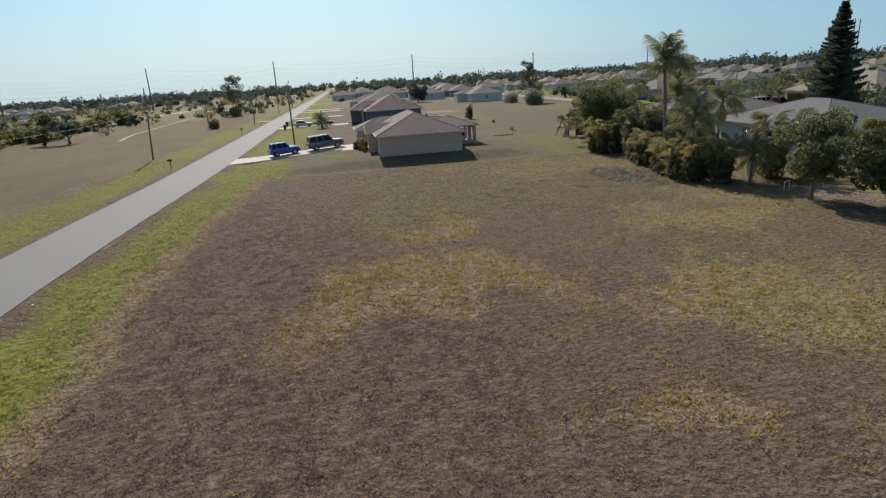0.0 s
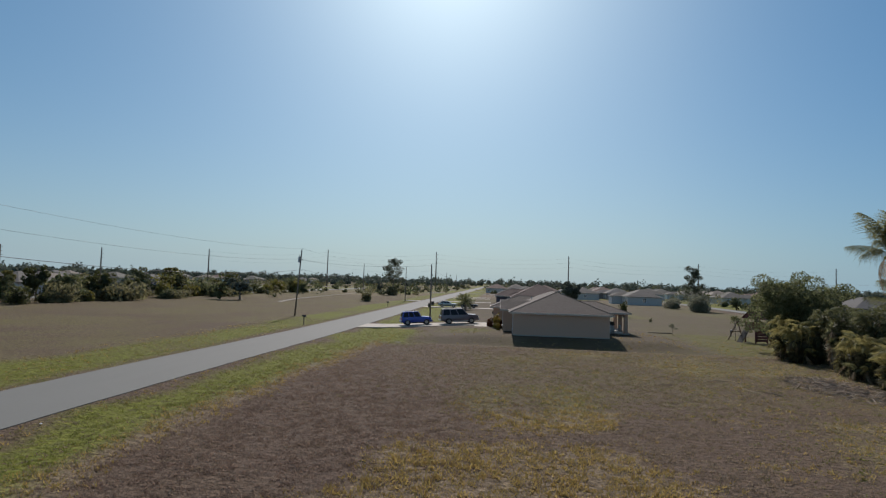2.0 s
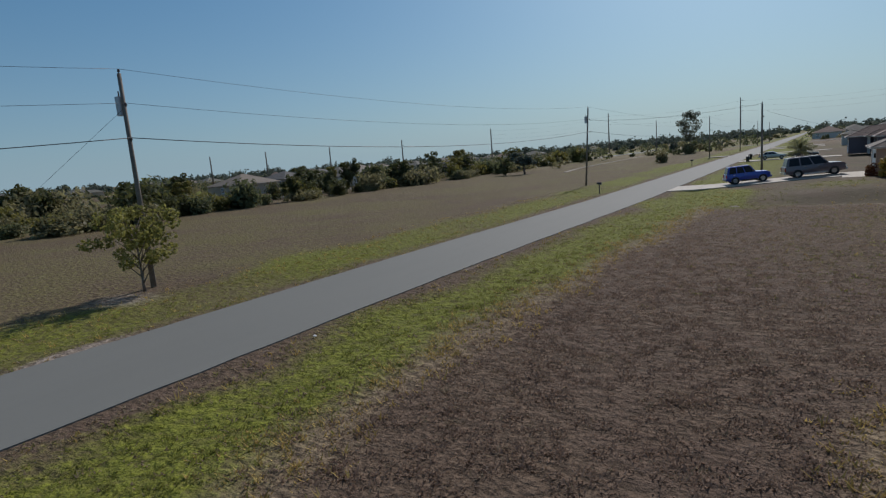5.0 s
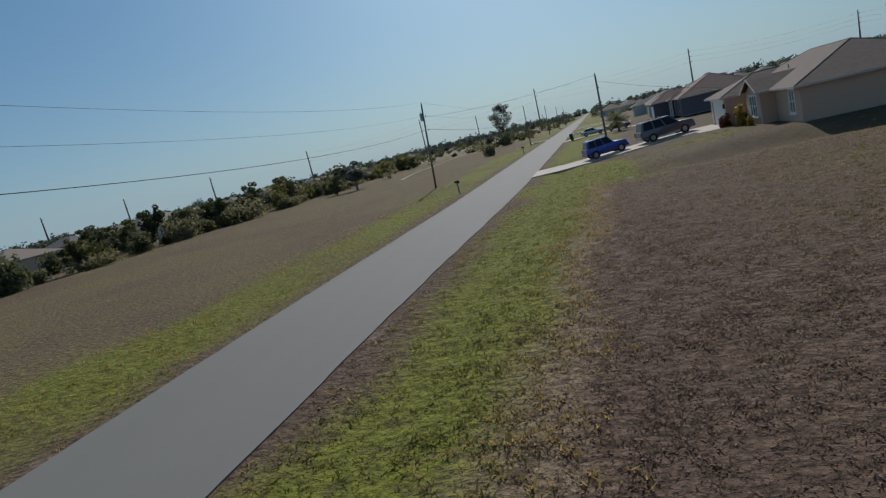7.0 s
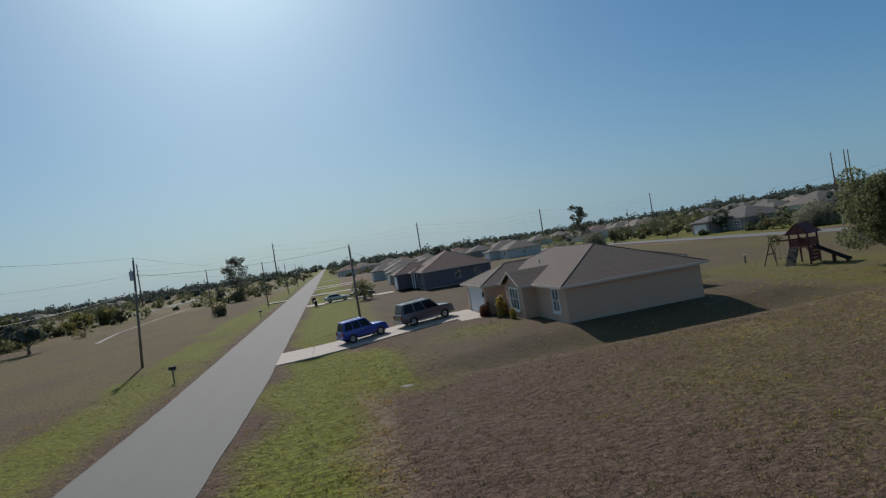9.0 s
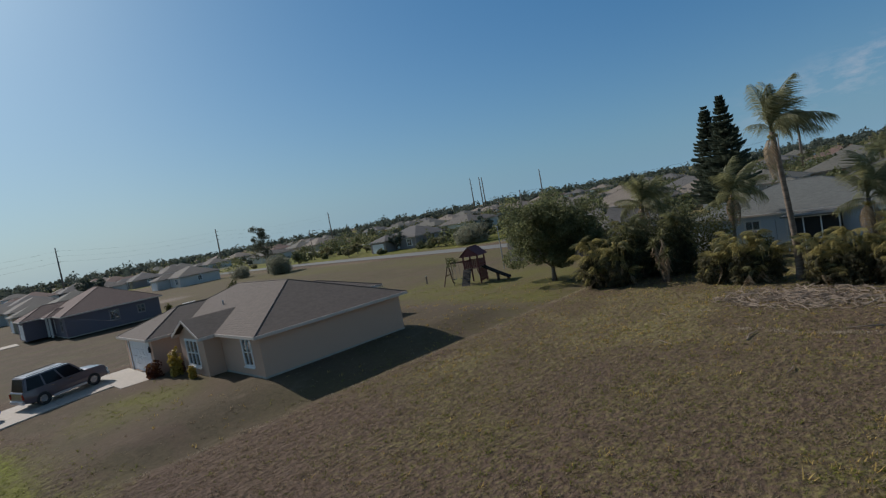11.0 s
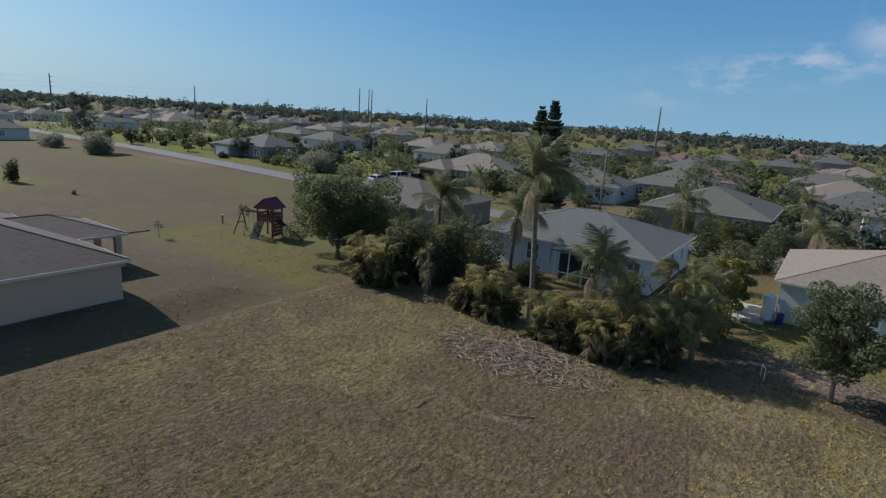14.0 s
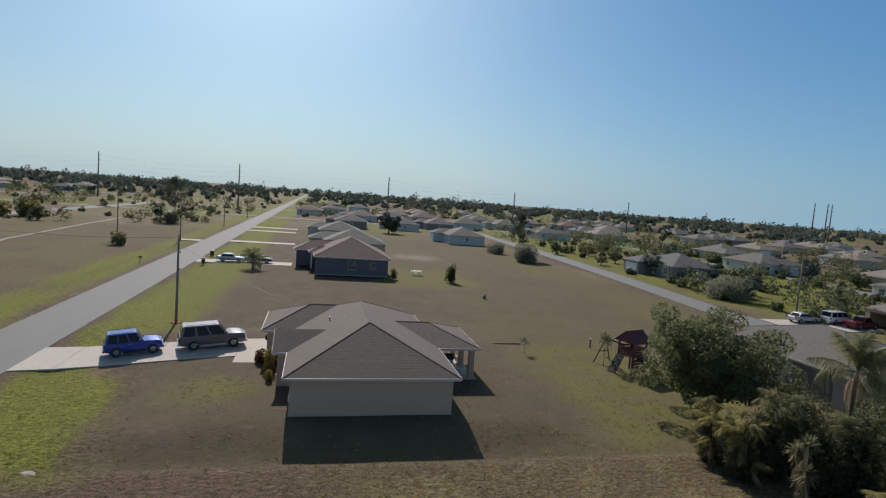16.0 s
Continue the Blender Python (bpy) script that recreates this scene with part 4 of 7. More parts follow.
def suburban_house(label, wall, roof, m, W=12.0, L=15.0, wing=True, pitch=0.4, step=0.16, group="", lanai=False, garage_open=False, blind=False):
    """A one-storey hip house; its street front is on the local west side."""
    T, ZE = thing("house", label, "house", m, group), 2.9
    runs = {"S": ((0, 0), (W, 0)), "E": ((W, 0), (W, L)), "N": ((W, L), (0, L)), "W": ((0, L), (0, 0))}
    holes = {"S": [(W * 0.45, W * 0.45 + 1.1, 1.0, 2.3), (W * 0.75, W * 0.75 + 0.9, 1.2, 2.2)], "E": [(1.5, 2.8, 1.0, 2.3), (L - 3.2, L - 1.9, 1.0, 2.3)],
             "N": [(2.0, 3.2, 1.0, 2.3), (W - 4, W - 2.9, 1.0, 2.3)], "W": [(L - 3.6, L - 1.8, 0.8, 2.4)]}
    if lanai:
        holes["W"] = [(4.6, 5.7, 0.95, 2.35), (L - 1.9, L - 0.9, 0.95, 2.35)]
    if blind:
        holes["S"] = holes["W"] = []
    if FAR:
        holes = {k: v[:1] for k, v in holes.items()}
    for side, (p0, p1) in runs.items():
        bm = bmesh.new()
        hs = list(holes[side])
        if side == "W" and not blind:
            hs.append((L * 0.45, L * 0.45 + 1.0, 0.3, 2.4))
        wall_run(bm, p0, p1, 0.0, ZE - 0.1, hs, trim=0.2 if side in "EW" else 0.0)
        part("wall", bm, wall, T)
        for h in holes[side]:
            window_at(T, p0, p1, h, frame_paint=M_STUCCO_GREY if wall is M_STUCCO_BLUE else None)
    if blind:
        boxed("shutter_panel", (-0.05, 1.2, 0.1, -0.005, 5.2, 2.5), M_ROOF_SLATE, T, 0.01, "dark grey flat panel on the wall")
    else:
        front_door(T, *runs["W"], L * 0.45 + 0.04, 0.32)
    part("floor_slab", box(bmesh.new(), 0.05, 0.05, -0.15, W - 0.05, L - 0.05, 0.3), M_CONCRETE, T)
    hip_roof(T, 0, 0, W, L, ZE, pitch, roof, step=step)
    if wing:
        gx, y0, y1 = -3.4, L - 5.9, L + 0.4
        bm = bmesh.new()
        gd = (0.7, 5.5, 0.1, 2.35)
        wall_run(bm, (gx, y1), (gx, y0), 0, ZE - 0.1, [gd])
        wall_run(bm, (gx + 0.2, y0), (-0.005, y0), 0, ZE - 0.1, [])
        wall_run(bm, (2, y1), (gx + 0.2, y1), 0, ZE - 0.1, [])
        part("wall", bm, wall, T)
        if not garage_open:
            garage_door(T, (gx, y1), (gx, y0), *gd)
        hip_roof(T, gx, y0, 5.0, y1, ZE + 0.004, pitch, roof, step=step, along="x", gable="E")
        if FAR:
            return T
        hip_roof(T, -0.9, L * 0.45 - 0.9, 4.0, L * 0.45 + 2.2, ZE + 0.01, pitch, roof, step=step, along="x", gable="E")
        for cy in (L * 0.45 - 0.7, L * 0.45 + 2.0):
            part("column", box(bmesh.new(), -0.85, cy - 0.12, 0, -0.6, cy + 0.12, ZE - 0.14), M_TRIM, T)
    return T


# the slate blue house up the road and those beyond it
suburban_house("single storey slate blue house with dark brown roof", M_STUCCO_BLUE, M_ROOF_DARK, pose(1.2, 60.7, 0.3), 12.0, 15.5, pitch=0.46)
suburban_house("pale blue stucco house with grey shingle roof behind the palms", M_STUCCO_PALE, M_ROOF_GREY, pose(37.8, -23.0, 0), 12.5, 15.2, wing=False, pitch=0.31, lanai=True)
suburban_house("white stucco house with tan shingle roof", M_STUCCO_WHITE, M_ROOF_SAND, pose(38.6, -45.6, 0), 13.0, 14.2, wing=False, pitch=0.33, lanai=True)
suburban_house("tan house with brown roof and an open garage", M_STUCCO_TAN, M_ROOF_TAN, pose(84.6, 17, 0), 13.0, 16.0, pitch=0.42, garage_open=True)
suburban_house("low grey house with flat shaded wall behind the tree", M_STUCCO_GREY, M_ROOF_ASH, pose(41.6, 1.2, 0), 13.0, 15.5, wing=False, pitch=0.30, blind=True)
suburban_house("broad grey house with olive grey roof across the side road", M_STUCCO_GREY, M_ROOF_OLIVE, pose(70, -27.5, 0), 17.5, 14.4, wing=False, pitch=0.34)
suburban_house("white house with grey roof behind the palms", M_STUCCO_WHITE, M_ROOF_OLIVE, pose(86.5, -4, 0), 11.0, 12.0, pitch=0.36)

# the far streets: a few kinds of house, each repeated
KINDS = [("white house with grey roof in the far streets", M_STUCCO_WHITE, M_ROOF_ASH), ("grey house with dark roof in the far streets", M_STUCCO_GREY, M_ROOF_SLATE),
         ("tan house with tan roof in the far streets", M_STUCCO_TAN, M_ROOF_TAN), ("beige house with grey roof in the far streets", M_STUCCO_TAN, M_ROOF_OLIVE),
         ("pale house with red brown roof in the far streets", M_STUCCO_WHITE, M_ROOF_RED)]
far_spots = [(42, 138, 0), (3, 92, 3), (2, 128, 0), (8, 186, 1), (30, 190, 0), (48, 208, 1), (104, 204, 0), (142, 222, 2), (79, 77, 1), (132, 112, 0),
             (128, 62, 0), (136, 36, 1), (112, -2, 3), (134, -4, 4), (104, -30, 1), (128, -28, 2), (150, -48, 1), (131, -58, 3), (92, -52, 0),
             (-185, 0, 1), (-142, 40, 2), (-122, 58, 0), (-106, 84, 1), (-226, -6, 3), (-150, 96, 2), (160, 6, 3), (150, 84, 2), (108, 20, 2)]
rng = random.Random(4)
for row in range(7):
    x = 152 + row * 42
    for k in range(13):
        y = -190 + k * 40 + rng.uniform(-8, 8)
        if rng.random() < 0.58:
            far_spots.append((x + rng.uniform(-5, 5), y, rng.randrange(5)))
for row in range(5):
    y = 245 + row * 46
    for k in range(13):
        x = -8 + k * 25 + rng.uniform(-4, 4)
        if rng.random() < 0.6:
            far_spots.append((x, y + rng.uniform(-6, 6), rng.randrange(5)))
for k in range(26):
    far_spots.append((rng.uniform(-420, -150), rng.uniform(60, 520), rng.randrange(5)))
protos = {}
FAR = True
for i, (x, y, kind) in enumerate(far_spots):
    m = pose(x, y, 0, 0, 0, (0, 180, 0, 90, -90)[i % 5] if i > 27 else (0 if x < 60 else (180 if x > 100 else 0)))
    if kind not in protos:
        lab, wm, rm = KINDS[kind]
        protos[kind] = suburban_house(lab, wm, rm, m, 11.5 + kind * 0.6, 14.5 - kind * 0.4, pitch=0.4, step=0.5, group="far houses")
    else:
        copy_thing(protos[kind], m)

# ---- trees, palms, shrubs ----


def leaves(rng, blobs, count, size, long=1.8, flat=0.35):
    """Vertices and faces of leaf-shaped quads on and in ellipsoid clumps (centre, radii)."""
    vol = np.array([r[0] * r[1] * r[2] for _, r in blobs]) ** 0.7
    pick = rng.choice(len(blobs), count, p=vol / vol.sum())
    c = np.array([b[0] for b in blobs])[pick]
    r = np.array([b[1] for b in blobs])[pick]
    d = rng.normal(size=(count, 3))
    d /= np.linalg.norm(d, axis=1)[:, None]
    rad = rng.uniform(0.45, 1.0, count) ** 0.45
    p = c + d * r * rad[:, None]
    n = d + rng.normal(size=(count, 3)) * 0.8 + np.array([0, 0, flat])
    n /= np.linalg.norm(n, axis=1)[:, None]
    t = np.cross(n, rng.normal(size=(count, 3)))
    t /= np.linalg.norm(t, axis=1)[:, None] + 1e-9
    b = np.cross(n, t)
    s = size * rng.uniform(0.6, 1.35, count)[:, None]
    q = np.stack([p - t * s * long / 2, p + b * s / 2 - n * s * 0.08, p + t * s * long / 2, p - b * s / 2 - n * s * 0.08], 1)
    vs = q.reshape(-1, 3)
    fs = np.arange(count * 4).reshape(-1, 4)
    return vs, fs


def branching(rng, height, spread, radius, limbs, low=0.3):
    """A bent trunk and limbs, joined in one mesh, with the limbs' ends."""
    vs, fs, tips = [], [], []

    def add(points, radii, seg):
        v, f = tube(points, radii, seg)
        k = len(vs)
        vs.extend(v)
        fs.extend([tuple(i + k for i in q) for q in f])

    lean = rng.uniform(-0.08, 0.08, 2) * height
    spine = [(lean[0] * s * s, lean[1] * s * s, height * s * 0.8) for s in np.linspace(0, 1, 7)]
    add(spine, [radius * (1.25 if i == 0 else 1.0 - 0.12 * i) for i in range(7)], 9)
    for k in range(limbs):
        s = low + (0.9 - low) * k / max(1, limbs - 1)
        a = k * 2.4 + rng.uniform(-0.4, 0.4)
        base = Vector((lean[0] * s * s, lean[1] * s * s, height * s * 0.8))
        reach = spread * (1 - 0.35 * s) * rng.uniform(0.7, 1.0)
        pts = [base + Vector((math.cos(a) * reach * q, math.sin(a) * reach * q, height * 0.28 * q ** 0.8 + rng.uniform(-0.1, 0.1) * q)) for q in (0, 0.35, 0.7, 1.0)]
        add(pts, [radius * 0.5, radius * 0.36, radius * 0.22, radius * 0.08], 6)
        tips.append(pts[-1])
        tips.append(pts[2])
    tips.append(Vector(spine[-1]))
    return vs, fs, tips


def leafy_tree(seed, label, m, height, spread, count, leaf, material, trunk=0.14, limbs=9, low=0.3, clump=0.42, name="tree", group="", bark=None, category="tree", dome=0, foot=0.2):
    T = thing(name, label, category, m, group)
    rng = np.random.RandomState(seed)
    vs, fs, tips = branching(rng, height * (0.8 if dome else 1), spread * (0.62 if dome else 1), trunk, limbs, low)
    link_mesh("trunk", vs, fs, bark or M_BARK, T, True)
    blobs = []
    for tip in tips:
        for _ in range(2):
            o = rng.normal(size=3) * spread * 0.2
            r = spread * clump * rng.uniform(0.55, 1.0)
            blobs.append(((tip.x + o[0], tip.y + o[1], min(tip.z + o[2] * 0.6 + 0.1 * height, height - r * 0.5)), (r, r, r * 0.72)))
    if dome:
        blobs = []
        zc, zr = height * (1 + foot) / 2, height * (1 - foot) / 2
        lop = rng.uniform(0.75, 1.15, 7)
        for _ in range(dome):
            d = rng.normal(size=3)
            d /= np.linalg.norm(d)
            q = rng.uniform(0.25, 0.88)
            a = (math.atan2(d[1], d[0]) / 6.283) % 1 * 7
            o = lop[int(a) % 7] * (a % 1) + lop[(int(a) - 1) % 7] * (1 - a % 1)
            r = spread * clump * rng.uniform(0.3, 0.62)
            blobs.append(((d[0] * spread * o * q, d[1] * spread * o * q, zc + d[2] * zr * q), (r, r, r * 0.75)))
    lv, lf = leaves(rng, blobs, count, leaf)
    link_mesh("crown", lv.tolist(), lf.tolist(), material, T)
    return T


def bush(seed, label, m, w, h, count, leaf, material, name="shrub", group="", stems=5):
    T = thing(name, label, "shrub", m, group)
    rng = np.random.RandomState(seed)
    vs, fs, blobs = [], [], []
    for k in range(stems):
        a = rng.uniform(0, 6.28)
        e = Vector((math.cos(a) * w * 0.55 * rng.rand(), math.sin(a) * w * 0.55 * rng.rand(), h * rng.uniform(0.45, 0.8)))
        v, f = tube([(e.x * 0.15, e.y * 0.15, -0.05), e * 0.5, e], [0.05, 0.035, 0.012], 5)
        j = len(vs)
        vs += v
        fs += [tuple(i + j for i in q) for q in f]
        blobs.append((tuple(e), (w * 0.42, w * 0.42, h * 0.26)))
        blobs.append((tuple(e * 0.55), (w * 0.45, w * 0.45, h * 0.3)))
        blobs.append(((e.x * 1.2, e.y * 1.2, h * 0.2), (w * 0.34, w * 0.34, h * 0.22)))
    link_mesh("stem", vs, fs, M_BARK, T, True)
    lv, lf = leaves(rng, blobs, count, leaf)
    lv[:, 2] = np.maximum(lv[:, 2], 0.02)
    link_mesh("foliage", lv.tolist(), lf.tolist(), material, T)
    return T


def frond_mesh(name, length, droop, lift, pairs, leaflet, width, material, hang=0.5, seed=0, spread=0.85):
    """A pinnate palm leaf along +x: an arched rib with leaflets on both sides."""
    rng = random.Random(seed)
    pts = []
    for i in range(9):
        s = i / 8
        pts.append(Vector((length * s * (1 - 0.22 * droop * s), 0, length * (lift * s - droop * s * s))))
    vs, fs = tube(pts, [0.03 * (1 - 0.85 * i / 8) * length / 2.6 for i in range(9)], 4)
    vs = [tuple(v) for v in vs]
    for i in range(pairs):
        s = 0.14 + 0.86 * i / (pairs - 1)
        k = min(7, int(s * 8))
        p = pts[k].lerp(pts[k + 1], s * 8 - k)
        d = (pts[k + 1] - pts[k]).normalized()
        ll = leaflet * (math.sin(math.pi * min(1, 0.12 + 0.88 * s)) * 0.75 + 0.3) * rng.uniform(0.85, 1.1)
        for side in (-1, 1):
            out = (Vector((0, side, 0)) * spread + d * 0.55).normalized()
            h = hang * rng.uniform(0.7, 1.3)
            mid = p + out * ll * 0.55 + Vector((0, 0, -ll * 0.12 * h))
            tip = p + out * ll * 0.92 + Vector((0, 0, -ll * 0.62 * h))
            w = d * width
            j = len(vs)
            vs += [tuple(p - w * 0.6), tuple(p + w * 0.6), tuple(mid + w), tuple(mid - w), tuple(tip)]
            fs += [(j, j + 1, j + 2, j + 3), (j + 3, j + 2, j + 4)]
    me = bpy.data.meshes.new(name)
    me.from_pydata(vs, [], fs)
    me.materials.append(material)
    return me


def set_frond(mesh, parent, at, turn, tilt, scale=1.0, roll=0.0):
    ob = new("frond", mesh)
    ob.parent = parent
    ob.matrix_basis = Matrix.Translation(at) @ Matrix.Rotation(turn, 4, "Z") @ Matrix.Rotation(-tilt, 4, "Y") @ Matrix.Rotation(roll, 4, "X") @ Matrix.Scale(scale, 4)
    return ob


COCO = [frond_mesh("frond", 3.7, 0.62, 0.55, 40, 0.8, 0.028, M_FROND, 2.4, 1, 0.55), frond_mesh("frond", 3.6, 0.95, 0.75, 40, 0.8, 0.028, M_FROND, 2.8, 2, 0.5),
        frond_mesh("frond", 3.4, 0.45, 0.3, 38, 0.78, 0.028, M_FROND, 2.0, 3, 0.6), frond_mesh("frond", 2.6, 1.0, 0.15, 34, 0.7, 0.03, M_FROND_BROWN, 1.6, 4)]
ARECA = [frond_mesh("frond", 1.35, 1.15, 0.85, 14, 0.40, 0.03, M_FROND_YELLOW, 2.7, 5, 0.42), frond_mesh("frond", 1.5, 1.5, 1.0, 14, 0.40, 0.03, M_FROND_YELLOW, 3.0, 6, 0.38),
         frond_mesh("frond", 1.4, 1.2, 0.85, 14, 0.40, 0.03, M_FROND, 2.7, 7, 0.42), frond_mesh("frond", 1.15, 1.25, 0.1, 13, 0.38, 0.03, M_FROND_BROWN, 2.4, 8, 0.4),
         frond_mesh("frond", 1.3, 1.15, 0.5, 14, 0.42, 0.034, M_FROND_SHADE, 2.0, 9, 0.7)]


def palm(seed, label, m, height, bend, count=22, scale=1.0, radius=0.17, dead=3, group="", upright=0.0, wind=0.0):
    """A feather palm. wind: how far its leaves are blown round towards -y."""
    T = thing("palm_tree", label, "palm", m, group)
    rng = random.Random(seed)
    pts, rad = [], []
    n = 26
    for i in range(n):
        s = i / (n - 1)
        pts.append((bend[0] * s ** 1.6, bend[1] * s ** 1.6, height * s - 0.1 * (i == 0)))
        rad.append(radius * (1.55 - 0.55 * min(1, s * 5) - 0.28 * s) * (1.05 if i % 2 else 0.96))
    vs, fs = tube(pts, rad, 10)
    link_mesh("trunk", vs, fs, M_PALM_BARK, T, True)
    top = Vector(pts[-1])
    for k in range(count):
        s = k / count
        a = (k * 2.399 + rng.uniform(-0.25, 0.25)) % (2 * math.pi)
        away = (a - 1.5 * math.pi + math.pi) % (2 * math.pi) - math.pi
        a -= wind * 0.3 * away
        tilt = radians(80 - 108 * s + rng.uniform(-14, 14)) + upright + wind * 0.45 * (abs(away) / math.pi - 0.4)
        set_frond(COCO[k % 3], T, top + Vector((0, 0, 0.12 - 0.25 * s)), a, tilt, scale * rng.uniform(0.78, 1.1), rng.uniform(-0.7, 0.7))
    for k in range(dead):
        tagged(set_frond(COCO[3], T, top + Vector((0, 0, -0.25)), k * 2.1 + rng.uniform(0, 1), radians(-35), scale * 0.85), "dead brown frond")
    bm = bmesh.new()
    for k in range(5):
        r = bmesh.ops.create_icosphere(bm, subdivisions=1, radius=0.12)
        bmesh.ops.translate(bm, vec=top + Vector((0.2 * math.cos(k * 1.26), 0.2 * math.sin(k * 1.26), -0.3)), verts=r["verts"])
    bmesh.ops.remove_doubles(bm, verts=bm.verts, dist=0.001)
    part("crownshaft", rod(bm, top - Vector((0, 0, 0.5)), top + Vector((0, 0, 0.3)), radius * 0.85, 0.06), M_FROND_YELLOW, T)
    return T


def areca(seed, label, m, height, count=30, group="palm hedge", dark=False, spread=1.0, green=0.35):
    """A clump of thin canes with arching leaves, a heart with shade put into its colour and a skirt of withered leaves.
    """
    T = thing("areca_palm", label, "palm", m, group)
    rng = random.Random(seed)
    vs, fs = [], []
    size = 0.46 + height / 12
    for k in range(count):
        a, r = rng.uniform(0, 6.283), rng.uniform(0.05, 0.8) * spread
        h = height * rng.uniform(0.1, 0.8)
        foot = Vector((math.cos(a) * r * 0.6, math.sin(a) * r * 0.6, -0.05))
        head = Vector((math.cos(a) * r * 1.25, math.sin(a) * r * 1.25, h))
        v, f = tube([foot, foot.lerp(head, 0.5) + Vector((0, 0, 0.1)), head], [0.03, 0.026, 0.02], 5)
        j = len(vs)
        vs += v
        fs += [tuple(i + j for i in q) for q in f]
        for q in range(4):
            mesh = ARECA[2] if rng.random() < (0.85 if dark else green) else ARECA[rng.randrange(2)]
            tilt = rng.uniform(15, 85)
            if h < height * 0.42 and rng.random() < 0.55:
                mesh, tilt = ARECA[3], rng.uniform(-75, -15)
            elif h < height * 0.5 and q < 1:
                # low fronds take the copy with shade in its colour
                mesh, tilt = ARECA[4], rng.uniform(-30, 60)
            set_frond(mesh, T, head, a + rng.uniform(-1.0, 1.0), radians(tilt), size * rng.uniform(0.55, 1.15), rng.uniform(-0.9, 0.9))
    link_mesh("cane", vs, fs, M_FROND_YELLOW, T, True)
    # core leaves: the clump's inner shade is put into their colour
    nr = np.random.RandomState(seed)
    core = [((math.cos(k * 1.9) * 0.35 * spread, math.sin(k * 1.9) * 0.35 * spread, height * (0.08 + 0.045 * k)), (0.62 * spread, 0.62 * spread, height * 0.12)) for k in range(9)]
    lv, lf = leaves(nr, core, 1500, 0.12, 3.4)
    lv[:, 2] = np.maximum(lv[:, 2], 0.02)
    tagged(link_mesh("inner_leaves", lv.tolist(), lf.tolist(), M_FROND_SHADE, T), "inner leaves with shade put into their colour")
    return T


def norfolk_pine(seed, m, height, spread, label):
    """A pine of level whorls, each bough a thin upswept plume, with open air between the tiers."""
    T = thing("pine_tree", label, "tree", m)
    rng = np.random.RandomState(seed)
    vs, fs = tube([(0, 0, height * s) for s in np.linspace(0, 1, 9)], [0.2 * (1.03 - s) for s in np.linspace(0, 1, 9)], 8)
    link_mesh("trunk", vs, fs, M_BARK, T, True)
    Q, F = [], []
    tiers = int(height / 0.31)
    for i in range(tiers):
        s = (i + 0.5) / tiers
        z = height * (0.2 + 0.79 * s) + rng.uniform(-0.12, 0.12)
        for k in range(7):
            a = k * 0.898 + i * 0.61 + rng.uniform(-0.2, 0.2)
            reach = spread * min(1.0, 0.55 + 2.2 * s) * (1 - s) ** 0.9 * rng.uniform(0.42, 1.1) + 0.2
            out = np.array([math.cos(a), math.sin(a), 0.0])
            e = np.array([-math.sin(a), math.cos(a), 0.0])
            n = int(7 + reach * 7)
            for t in np.linspace(0.06, 1, n):
                c = out * reach * t + np.array([0, 0, z + reach * (0.26 * t * t - 0.16 * t)])
                w = (0.17 + 0.4 * math.sin(math.pi * min(1.0, t * 0.9)) * min(1.0, reach / 2)) * rng.uniform(0.7, 1.2)
                for side in (-1, 1):
                    j = len(Q)
                    lift = np.array([0, 0, 0.08 + 0.1 * t])
                    Q.extend([c, c + out * 0.07, c + e * side * w + out * 0.14 + lift, c + e * side * w * 0.8 + out * 0.06 + lift * 0.4])
                    F.append((j, j + 1, j + 2, j + 3))
                j = len(Q)
                Q.extend([c - np.array([0, 0, 0.17]), c + out * 0.1 - np.array([0, 0, 0.1]), c + out * 0.18 + np.array([0, 0, 0.2]), c + np.array([0, 0, 0.16])])
                F.append((j, j + 1, j + 2, j + 3))
    link_mesh("crown", [tuple(q) for q in Q], F, M_NEEDLE_DARK, T)
    return T


